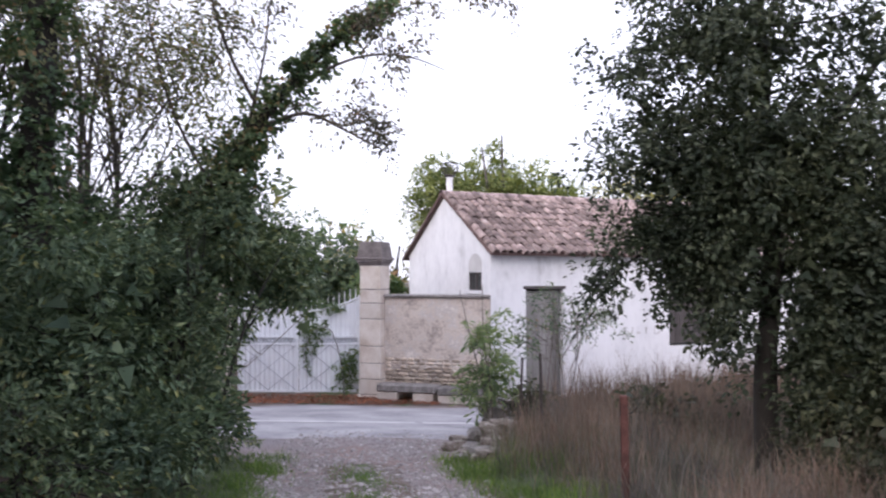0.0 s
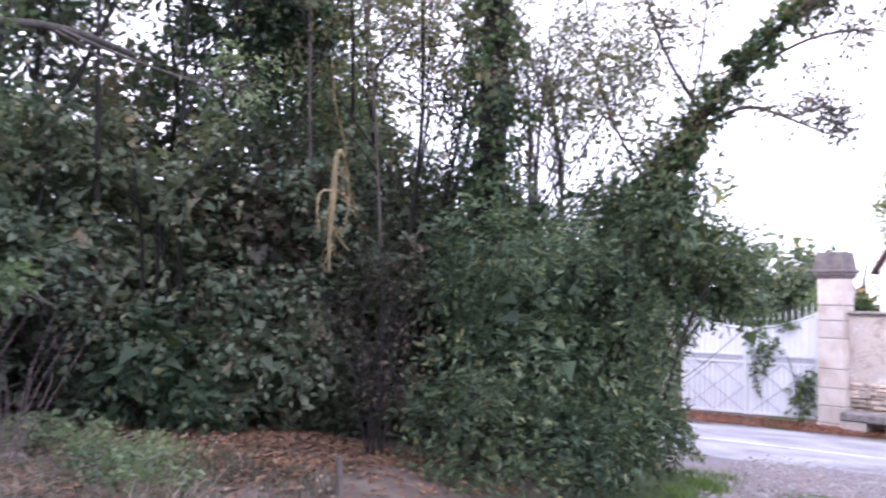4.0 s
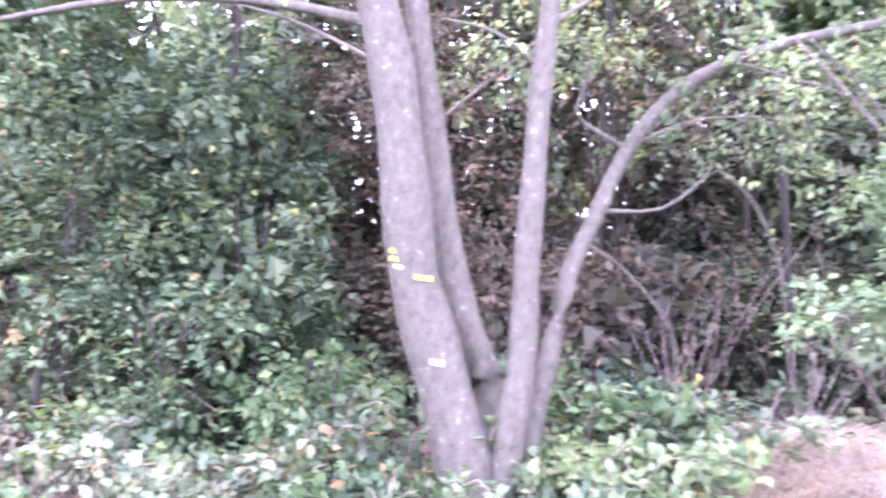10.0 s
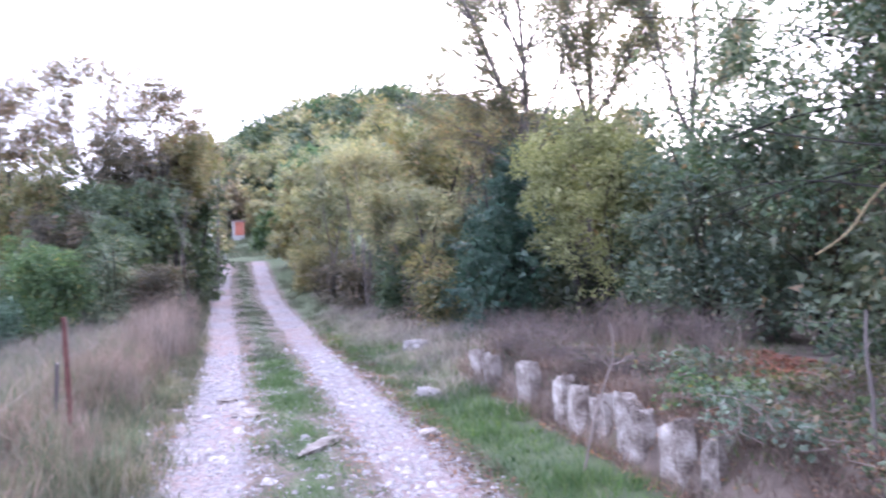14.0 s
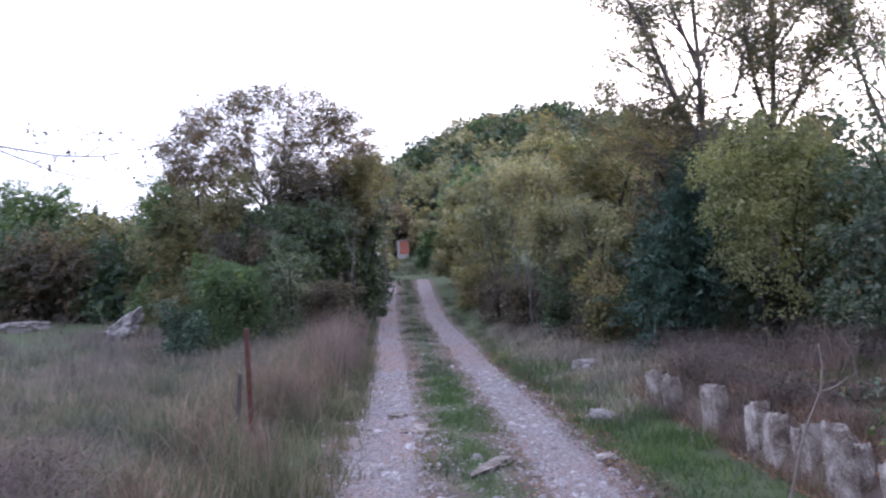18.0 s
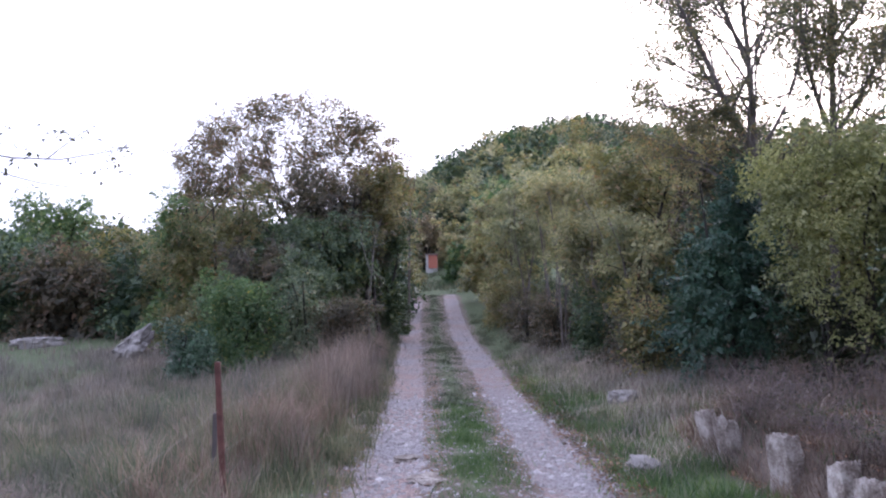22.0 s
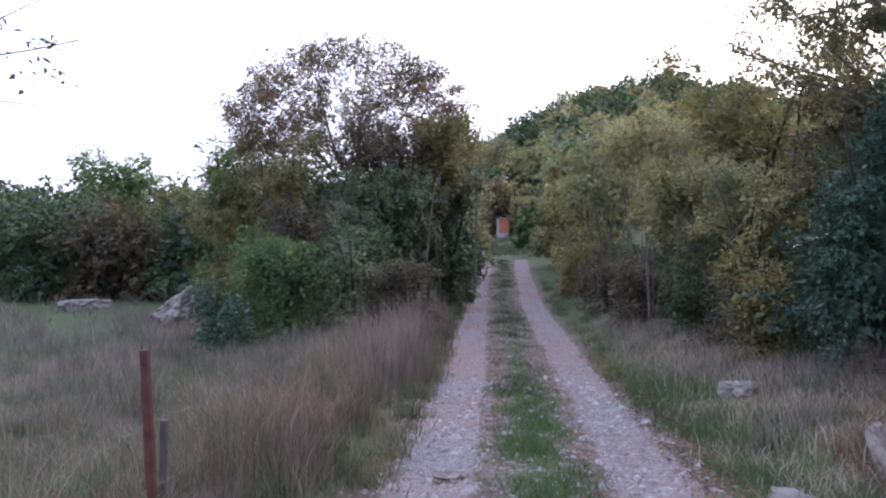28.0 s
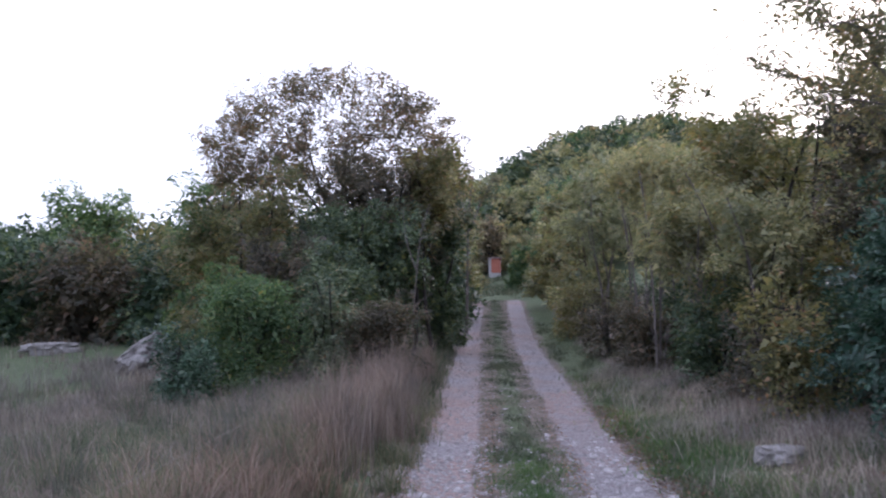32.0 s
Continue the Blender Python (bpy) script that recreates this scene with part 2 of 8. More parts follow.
BARK_GREY = rough_material("bark_grey", [(0.3, (0.075, 0.065, 0.06)), (0.6, (0.15, 0.13, 0.12)), (0.8, (0.22, 0.20, 0.18))], 8, 60, 0.9, 0.6, 0.01, (1, 1, 0.5))
BARK_BROWN = rough_material("bark_brown", [(0.3, (0.055, 0.045, 0.040)), (0.6, (0.105, 0.088, 0.078)), (0.8, (0.16, 0.14, 0.125))], 8, 60, 0.9, 0.6, 0.01, (1, 1, 0.5))
BARK_LICHEN = rough_material("bark_yellow_lichen", [(0.35, (0.13, 0.11, 0.09)), (0.5, (0.27, 0.215, 0.11)), (0.7, (0.38, 0.31, 0.17))], 14, 60, 0.9, 0.8, 0.015)
TWIG_DRY = rough_material("twig_dry", [(0.3, (0.19, 0.15, 0.13)), (0.7, (0.33, 0.28, 0.25))], 10, 60, 0.9, 0.3)
STONE_PALE = rough_material("stone_pale", [(0.38, (0.078, 0.060, 0.051)), (0.46, (0.175, 0.146, 0.127)), (0.53, (0.285, 0.253, 0.230)), (0.62, (0.41, 0.38, 0.355))], 7, 60, 0.9, 0.9, 0.02)
STONE_GREY = rough_material("stone_grey", [(0.32, (0.11, 0.10, 0.098)), (0.5, (0.23, 0.215, 0.21)), (0.7, (0.40, 0.38, 0.375))], 9, 45, 0.9, 0.9, 0.02)
PEBBLE = rough_material("pebble_limestone", [(0.32, (0.13, 0.112, 0.108)), (0.48, (0.29, 0.267, 0.268)), (0.68, (0.50, 0.475, 0.485))], 14, 70, 0.9, 0.4, 0.01)
ASHLAR = rough_material("ashlar_limestone", [(0.32, (0.50, 0.415, 0.35)), (0.5, (0.67, 0.60, 0.54)), (0.66, (0.78, 0.73, 0.69))], 3.2, 45, 0.88, 0.45, 0.012, spread=0.10)
CAP_STONE = rough_material("weathered_cap_stone", [(0.3, (0.10, 0.085, 0.085)), (0.5, (0.20, 0.175, 0.175)), (0.75, (0.33, 0.30, 0.28))], 5, 40, 0.92, 0.8, 0.02)
RENDER_OLD = rough_material("old_render", [(0.37, (0.32, 0.275, 0.255)), (0.45, (0.48, 0.415, 0.375)), (0.51, (0.64, 0.565, 0.505)), (0.56, (0.54, 0.495, 0.475)), (0.64, (0.76, 0.70, 0.65))], 2.6, 22, 0.92, 0.9, 0.03)
RUBBLE_STONE = rough_material("rubble_stone", [(0.3, (0.30, 0.24, 0.20)), (0.5, (0.50, 0.42, 0.35)), (0.7, (0.66, 0.58, 0.51))], 5, 40, 0.92, 0.7, 0.02, spread=0.35)
PLASTER_WHITE = rough_material("white_plaster", [(0.32, (0.54, 0.54, 0.56)), (0.44, (0.73, 0.73, 0.76)), (0.54, (0.80, 0.80, 0.83)), (0.68, (0.84, 0.84, 0.87))], 1.3, 9, 0.9, 0.3, 0.012, (1.1, 1.1, 0.6), spread=0.03)
PLASTER_GREY = rough_material("grey_plaster", [(0.3, (0.46, 0.45, 0.455)), (0.7, (0.62, 0.61, 0.615))], 4, 40, 0.92, 0.4, 0.01)
TILE = rough_material("canal_tile", [(0.32, (0.10, 0.082, 0.084)), (0.44, (0.215, 0.165, 0.160)), (0.54, (0.33, 0.255, 0.242)), (0.62, (0.42, 0.345, 0.33)), (0.70, (0.56, 0.52, 0.50))], 5, 26, 0.9, 0.6, 0.012, spread=0.45)
TILE_UNDER = rough_material("tile_under", [(0.3, (0.07, 0.045, 0.042)), (0.7, (0.16, 0.10, 0.09))], 5, 40)
WOOD_GREY = rough_material("weathered_wood", [(0.3, (0.14, 0.132, 0.13)), (0.55, (0.25, 0.24, 0.235)), (0.75, (0.34, 0.325, 0.32))], 6, 60, 0.85, 0.5, 0.01, (3, 3, 0.3))
WOOD_DARK = rough_material("dark_weathered_wood", [(0.3, (0.05, 0.042, 0.042)), (0.6, (0.10, 0.088, 0.088)), (0.8, (0.16, 0.145, 0.14))], 6, 60, 0.85, 0.5, 0.01, (3, 3, 0.3))
PAINT_WHITE = rough_material("white_gate_paint", [(0.25, (0.66, 0.68, 0.73)), (0.45, (0.80, 0.82, 0.87)), (0.7, (0.86, 0.88, 0.92))], 2, 30, 0.55, 0.1, 0.005, spread=0.04)
PAINT_GREY = rough_material("gate_bar_paint", [(0.25, (0.34, 0.35, 0.40)), (0.7, (0.52, 0.54, 0.59))], 5, 40, 0.5, 0.1, 0.005)
RUST = rough_material("rusty_iron", [(0.3, (0.045, 0.020, 0.017)), (0.5, (0.115, 0.048, 0.040)), (0.75, (0.20, 0.092, 0.078))], 14, 90, 0.85, 0.6, 0.006, metal=0.15)
IRON_DARK = rough_material("dark_iron", [(0.3, (0.035, 0.03, 0.03)), (0.7, (0.10, 0.085, 0.085))], 14, 90, 0.7, 0.4, 0.005, metal=0.3)
WIRE = rough_material("fence_wire", [(0.3, (0.12, 0.105, 0.10)), (0.7, (0.24, 0.22, 0.21))], 20, 90, 0.6, 0.1, metal=0.4)
ASPHALT = rough_material("pale_asphalt", [(0.36, (0.25, 0.245, 0.268)), (0.46, (0.37, 0.365, 0.395)), (0.56, (0.45, 0.445, 0.475)), (0.66, (0.56, 0.55, 0.58))], 1.1, 16, 0.85, 0.6, 0.008, (1, 2.6, 1))
LINE_WHITE = rough_material("road_line_worn", [(0.40, (0.36, 0.355, 0.38)), (0.6, (0.50, 0.495, 0.51))], 4, 40, 0.85, 0.2)
BLAZE = rough_material("yellow_blaze_paint", [(0.3, (0.40, 0.31, 0.02)), (0.7, (0.52, 0.42, 0.04))], 18, 90, 0.6, 0.2)
BLAZE_WHITE = rough_material("white_blaze_paint", [(0.3, (0.42, 0.41, 0.40)), (0.7, (0.58, 0.57, 0.56))], 18, 90, 0.6, 0.2)
HUT_RED = rough_material("red_hut_boards", [(0.3, (0.30, 0.10, 0.07)), (0.7, (0.44, 0.17, 0.12))], 4, 30, 0.85, 0.3)
WINDOW_GREY = rough_material("dusty_pane", [(0.3, (0.035, 0.035, 0.037)), (0.7, (0.09, 0.09, 0.092))], 5, 30, 0.25, 0.05)


def ground_material():
    m, nodes, links, shader = material("ground")
    geo = nodes.new("ShaderNodeNewGeometry")
    p = geo.outputs["Position"]
    worn = nodes.new("ShaderNodeAttribute")
    worn.attribute_name = "worn"
    lush = nodes.new("ShaderNodeAttribute")
    lush.attribute_name = "lush"
    broad, mid, fine = add_noise(nodes, links, p, 0.7, 5), add_noise(nodes, links, p, 5.0, 5, 0.6), add_noise(nodes, links, p, 38.0, 4, 0.7)
    soil = add_ramp(nodes, links, mid, [(0.3, (0.085, 0.066, 0.055)), (0.55, (0.15, 0.118, 0.095)), (0.75, (0.22, 0.18, 0.15))])
    sward = add_ramp(nodes, links, mid, [(0.3, (0.045, 0.070, 0.028)), (0.6, (0.085, 0.11, 0.048)), (0.8, (0.15, 0.145, 0.085))])
    grit = add_ramp(nodes, links, fine, [(0.32, (0.10, 0.084, 0.080)), (0.45, (0.225, 0.198, 0.196)), (0.6, (0.325, 0.297, 0.30)), (0.75, (0.46, 0.435, 0.445))])
    clay = add_ramp(nodes, links, broad, [(0.38, (1.0, 0.82, 0.76)), (0.52, (0.95, 0.90, 0.90)), (0.64, (0.92, 0.94, 1.0))])
    grit = add_mix(nodes, links, 1.0, grit, clay, "MULTIPLY")
    jag = add_math(nodes, links, "ADD", add_math(nodes, links, "MULTIPLY", mid, 0.7), add_math(nodes, links, "MULTIPLY", broad, 0.5))
    jag = add_math(nodes, links, "SUBTRACT", jag, 0.6)
    def edge(attr):
        total = add_math(nodes, links, "ADD", attr.outputs["Fac"], jag)
        r = nodes.new("ShaderNodeMapRange")
        r.inputs["From Min"].default_value, r.inputs["From Max"].default_value = 0.42, 0.60
        links.new(total, r.inputs["Value"])
        return r.outputs["Result"]
    colour = add_mix(nodes, links, edge(lush), soil, sward)
    colour = add_mix(nodes, links, edge(worn), colour, grit)
    links.new(colour, shader.inputs["Base Color"])
    shader.inputs["Roughness"].default_value = 0.92
    add_bump(nodes, links, shader, add_math(nodes, links, "ADD", fine, mid), 0.7, 0.03)
    return m


GROUND = ground_material()


# ---- mesh helpers ----
def np_mesh(name, verts, faces, mat, smooth=False):
    """A mesh from arrays: verts (n, 3), faces (m, k)."""
    verts, faces = np.asarray(verts, np.float32), np.asarray(faces, np.int32)
    me = bpy.data.meshes.new(name)
    n, k = faces.shape
    me.vertices.add(len(verts))
    me.vertices.foreach_set("co", verts.ravel())
    me.loops.add(n * k)
    me.loops.foreach_set("vertex_index", faces.ravel())
    me.polygons.add(n)
    me.polygons.foreach_set("loop_start", np.arange(0, n * k, k, dtype=np.int32))
    me.polygons.foreach_set("use_smooth", np.full(n, smooth))
    me.update(calc_edges=True)
    me.materials.append(mat)
    return me


def child(name, me, parent, label="", m=None):
    ob = new(name, me)
    ob.parent = parent
    if m is not None:
        ob.matrix_basis = m
    if label:
        tagged(ob, label)
    return ob


def thing(name, m, label, category, group="", kind=""):
    ob = new(name)
    ob.empty_display_size = 0.1
    ob.matrix_basis = m
    return tagged(ob, label, category, group, kind)


def single(name, me, m, label, category, group="", kind=""):
    ob = new(name, me)
    ob.matrix_basis = m
    return tagged(ob, label, category, group, kind)


def bm_mesh(name, bm, mat, smooth=False):
    me = bpy.data.meshes.new(name)
    for f in bm.faces:
        f.smooth = smooth
    bm.to_mesh(me)
    bm.free()
    me.materials.append(mat)
    return me


def part(name, bm, mat, parent, label="", m=None, smooth=False):
    return child(name, bm_mesh(name, bm, mat, smooth), parent, label, m)


def box_bm(x0, x1, y0, y1, z0, z1, bevel=0.0, bm=None):
    one = bmesh.new()
    bmesh.ops.create_cube(one, size=1.0, matrix=Matrix.Translation(((x0 + x1) / 2, (y0 + y1) / 2, (z0 + z1) / 2)) @ Matrix.Diagonal((x1 - x0, y1 - y0, z1 - z0, 1)))
    if bevel:
        bmesh.ops.bevel(one, geom=one.edges[:], offset=bevel, segments=1, affect="EDGES")
    if bm is None:
        return one
    me = bpy.data.meshes.new("scratch")
    one.to_mesh(me)
    one.free()
    bm.from_mesh(me)
    bpy.data.meshes.remove(me)
    return bm


def tube(points, radii, sides=6):
    """A bent tapering tube through points: verts and quads."""
    pts, radii = np.asarray(points, float), np.asarray(radii, float)
    ways = np.gradient(pts, axis=0)
    ways /= np.linalg.norm(ways, axis=1)[:, None] + 1e-9
    ref = np.where(np.abs(ways[:, 2:3]) < 0.9, [[0, 0, 1.0]], [[1.0, 0, 0]])
    a = np.cross(ways, ref)
    a /= np.linalg.norm(a, axis=1)[:, None] + 1e-9
    b = np.cross(ways, a)
    turn = np.linspace(0, 2 * np.pi, sides, endpoint=False)
    ring = pts[:, None] + radii[:, None, None] * (np.cos(turn)[None, :, None] * a[:, None] + np.sin(turn)[None, :, None] * b[:, None])
    n = len(pts)
    i, j = np.meshgrid(np.arange(n - 1), np.arange(sides), indexing="ij")
    k = (j + 1) % sides
    faces = np.stack([i * sides + j, i * sides + k, (i + 1) * sides + k, (i + 1) * sides + j], -1).reshape(-1, 4)
    return ring.reshape(-1, 3), faces


def merged(pieces):
    verts, faces, n = [], [], 0
    for v, f in pieces:
        verts.append(v)
        faces.append(np.asarray(f) + n)
        n += len(v)
    return np.concatenate(verts), np.concatenate(faces)


def smooth_line(points, count, rng=None, wobble=0.0):
    """Points along a curve through the given ones."""
    pts = np.asarray(points, float)
    at = np.linspace(0, len(pts) - 1, count)
    out = []
    for u in at:
        i = min(int(u), len(pts) - 2)
        p0, p1, p2, p3 = pts[max(i - 1, 0)], pts[i], pts[i + 1], pts[min(i + 2, len(pts) - 1)]
        t = u - i
        out.append(0.5 * (2 * p1 + (p2 - p0) * t + (2 * p0 - 5 * p1 + 4 * p2 - p3) * t * t + (3 * p1 - p0 - 3 * p2 + p3) * t ** 3))
    out = np.array(out)
    if rng is not None and wobble:
        out[1:-1] += rng.normal(0, wobble, out[1:-1].shape)
    return out


def leaf_blades(p, way, up, length, width, fold=0.18):
    """Folded rhombic leaves: verts and triangles."""
    way = way / (np.linalg.norm(way, axis=1)[:, None] + 1e-9)
    side = np.cross(way, up)
    side /= np.linalg.norm(side, axis=1)[:, None] + 1e-9
    up = np.cross(side, way)
    l, w = length[:, None], width[:, None]
    mid = p + way * l * 0.45
    v = np.stack([p, mid + side * w / 2 + up * w * fold, p + way * l - up * l * 0.08, mid - side * w / 2 + up * w * fold], 1)
    base = np.arange(len(p))[:, None] * 4
    f = np.concatenate([base + [[0, 1, 2]], base + [[0, 2, 3]]], 0)
    return v.reshape(-1, 3), f


def leaf_ovals(p, way, up, length, width, fold=0.12):
    """Pointed oval leaves with a fold and a drooping tip, for plants close by."""
    way = way / (np.linalg.norm(way, axis=1)[:, None] + 1e-9)
    side = np.cross(way, up)
    side /= np.linalg.norm(side, axis=1)[:, None] + 1e-9
    up = np.cross(side, way)
    l, w = length[:, None], width[:, None]
    a, b = p + way * l * 0.25, p + way * l * 0.62 - up * l * 0.03
    v = np.stack([p, a + side * w * 0.42 + up * w * fold, b + side * w * 0.44 + up * w * fold, p + way * l - up * l * 0.16, b - side * w * 0.44 + up * w * fold, a - side * w * 0.42 + up * w * fold], 1)
    base = np.arange(len(p))[:, None] * 6
    f = np.concatenate([base + [[0, 1, 5]], base + [[1, 2, 5]], base + [[2, 4, 5]], base + [[2, 3, 4]]], 0)
    return v.reshape(-1, 3), f


def crown_points(blobs, clumps, rng, inner=0.35, ragged=0.3):
    """Centres of leaf clumps through ellipsoids (x, y, z, rx, ry, rz), more of them near the outside, with an uneven outline."""
    blobs = np.asarray(blobs, float)
    share = np.prod(blobs[:, 3:], axis=1) ** 0.67
    pick = rng.choice(len(blobs), clumps, p=share / share.sum())
    way = rng.normal(size=(clumps, 3))
    way /= np.linalg.norm(way, axis=1)[:, None]
    lump = 1 + ragged * (np.sin(way[:, 0] * 4.1 + pick * 1.7) * np.sin(way[:, 1] * 3.7 + pick) + 0.6 * np.sin(way[:, 2] * 5.3 + way[:, 0] * 3 + pick)) * 0.8
    r = (inner + (1 - inner) * rng.random(clumps) ** 0.55) * lump
    return blobs[pick, :3] + way * r[:, None] * blobs[pick, 3:], way


def leaf_slips(p, way, up, length, width, fold=0.0):
    """Single three-cornered leaves, for plants far off."""
    way = way / (np.linalg.norm(way, axis=1)[:, None] + 1e-9)
    side = np.cross(way, up)
    side /= np.linalg.norm(side, axis=1)[:, None] + 1e-9
    l, w = length[:, None], width[:, None]
    v = np.stack([p - side * w * 0.45, p + side * w * 0.55, p + way * l], 1)
    return v.reshape(-1, 3), np.arange(len(p) * 3).reshape(-1, 3)


def crown_leaves(centres, outward, per, leaf, slim, spread, rng, droop=0.25, shape="blade"):
    """Leaves set along both sides of short twigs, so that each clump is a layered spray."""
    m = len(centres)
    n = m * per
    twig = outward * 0.9 + rng.normal(0, 0.45, (m, 3)) - [0, 0, droop]
    twig /= np.linalg.norm(twig, axis=1)[:, None] + 1e-9
    face = outward * 0.5 + rng.normal(0, 0.35, (m, 3)) + [0, 0, 0.9]
    side = np.cross(twig, face)
    side /= np.linalg.norm(side, axis=1)[:, None] + 1e-9
    face = np.cross(side, twig)
    length = spread * rng.uniform(0.7, 1.35, m)
    twig, side, face, length = (np.repeat(a, per, 0) for a in (twig, side, face, length))
    u = rng.uniform(-1.0, 1.25, n)
    hand = rng.choice([-1.0, 1.0], n)
    broad = length * 0.85 * np.clip(1.15 - 0.75 * np.abs(u), 0.12, 1)
    p = np.repeat(centres, per, 0) + twig * (u * length)[:, None] + side * (hand * broad * rng.random(n) ** 0.7)[:, None] + face * (rng.normal(0, 0.22, n) * length)[:, None]
    p[:, 2] -= 0.25 * length * u * u
    way = twig * rng.uniform(0.2, 1.0, n)[:, None] + side * (hand * rng.uniform(0.3, 1.0, n))[:, None] + rng.normal(0, 0.28, (n, 3)) - [0, 0, droop * 0.5]
    up = face + rng.normal(0, 0.42, (n, 3))
    size = leaf * rng.uniform(0.55, 1.35, n)
    build = {"blade": leaf_blades, "oval": leaf_ovals, "slip": leaf_slips}[shape]
    return build(p, way, up, size, size * slim * rng.uniform(0.8, 1.2, n))


def crown_mesh(name, centres, outward, per, leaf, slim, spread, mat, rng, droop=0.25, core=0.0, shape="blade"):
    """Leaves in sprays; core: the share of large shaded leaves in the heart of the crown."""
    some = [crown_leaves(centres, outward, per, leaf, slim, spread, rng, droop, shape)]
    if core:
        heart = centres.mean(0) + (centres - centres.mean(0)) * 0.70
        pick = rng.integers(0, len(centres), int(len(centres) * core))
        some.append(crown_leaves(heart[pick], outward[pick], 7, leaf * 1.9, max(slim, 0.7), spread * 1.3, rng, droop, "slip"))
    return np_mesh(name, *merged(some), mat)


def grow(limbs, rng, sides=7, twigs=4, reach=0.45, rise=0.2, thin=0.004):
    """Limbs (points, radius) with side branches and twigs: tube pieces, the twigs' ends and their directions."""
    pieces, tips, ways = [], [], []
    for pts, r in limbs:
        line = smooth_line(pts, 14)
        run = np.linalg.norm(np.diff(line, axis=0), axis=1).sum()
        pieces.append(tube(line, np.linspace(r, max(r * 0.22, thin), 14), 7))
        for s in range(sides):
            k = int(rng.uniform(0.3, 1.0) * 12)
            q, along_limb = line[k], line[k + 1] - line[k]
            d = along_limb / np.linalg.norm(along_limb) * 0.7 + rng.normal(0, 0.55, 3) + [0, 0, rise]
            d /= np.linalg.norm(d)
            l = run * reach * rng.uniform(0.5, 1.0) * (1.2 - k / 18)
            e = q + d * l
            sub = smooth_line([q, (q + e) / 2 + rng.normal(0, 0.06, 3) * l, e], 6)
            rs = max(r * (1 - k / 16) * 0.5, thin * 1.6)
            pieces.append(tube(sub, np.linspace(rs, thin, 6), 5))
            for t in range(twigs):
                j = rng.integers(2, 5)
                w = d * 0.7 + rng.normal(0, 0.6, 3) + [0, 0, rise * 0.5]
                w /= np.linalg.norm(w)
                f = sub[j] + w * l * rng.uniform(0.25, 0.55)
                pieces.append(tube([sub[j], (sub[j] + f) / 2 + rng.normal(0, 0.05, 3) * l * 0.4, f], [thin * 1.3, thin, thin * 0.6], 3))
                tips += [f, (sub[j] + f) / 2]
                ways += [w, w]
            tips.append(e)
            ways.append(d)
    return pieces, np.array(tips), np.array(ways)


def open_tree(name, x, y, limbs, per, leaf, mat, text, seed, bark, sides=7, twigs=4, reach=0.45, rise=0.2, slim=0.6, spread=0.14, droop=0.35, shape="blade", group="", thin=0.004, keep=1.0):
    """A tree whose limbs are seen through thin leaves; limbs are given from the foot up."""
    rng = np.random.default_rng(seed)
    root = thing(name, pose(x, y, float(land(x, y))), text, "tree", group)
    pieces, tips, ways = grow(limbs, rng, sides, twigs, reach, rise, thin)
    child("trunk", np_mesh("trunk", *merged(pieces), bark, True), root)
    some = rng.random(len(tips)) < keep
    child("crown", crown_mesh("crown", tips[some], ways[some], per, leaf, slim, spread, mat, rng, droop, 0.0, shape), root)
    return root


def branch_mesh(name, base, lean_to, r0, targets, rng, mat, stems=1, sides=7, twigs=2):
    """Trunks from the base to the top, and limbs from them out to the targets."""
    pieces, lines = [], []
    base, top = np.asarray(base, float), np.asarray(lean_to, float)
    for s in range(stems):
        foot = base + (rng.normal(0, r0 * 1.6, 3) * [1, 1, 0] if stems > 1 else 0)
        head = top + (rng.normal(0, 0.14, 3) * np.linalg.norm(top - base) * [1, 1, 0.25] if stems > 1 else 0)
        line = smooth_line([foot, foot * 0.66 + head * 0.34 + rng.normal(0, 0.028, 3) * np.linalg.norm(head - foot) * [1, 1, 0.2], foot * 0.3 + head * 0.7 + rng.normal(0, 0.028, 3) * np.linalg.norm(head - foot) * [1, 1, 0.2], head], 12)
        rad = r0 / (stems ** 0.5) * np.linspace(1, 0.28, 12)
        rad[0] *= 1.35
        pieces.append(tube(line, rad, sides))
        lines.append((line, rad))
    for t in targets:
        line, rad = lines[rng.integers(len(lines))]
        rise = np.clip((t[2] - line[0, 2]) / max(line[-1, 2] - line[0, 2], 0.3), 0.05, 1.0)
        k = int(np.clip(rise * rng.uniform(0.5, 0.92) * 11, 4 if r0 > 0.1 else 2, 10))
        a = line[k]
        bend = (a + t) / 2 + rng.normal(0, 0.08, 3) * np.linalg.norm(t - a) + [0, 0, 0.08 * np.linalg.norm(t - a)]
        limb = smooth_line([a, bend, t], 7)
        pieces.append(tube(limb, np.linspace(min(rad[k] * 0.5, r0 * 0.24), max(0.004, r0 * 0.05), 7), 4))
        for _ in range(twigs):
            q = limb[rng.integers(3, 6)]
            e = q + rng.normal(0, 0.22, 3) * np.linalg.norm(t - a)
            pieces.append(tube(smooth_line([q, (q + e) / 2 + rng.normal(0, 0.04, 3), e], 4), np.linspace(max(0.005, r0 * 0.09), 0.003, 4), 3))
    v, f = merged(pieces)
    return np_mesh(name, v, f, mat, True)


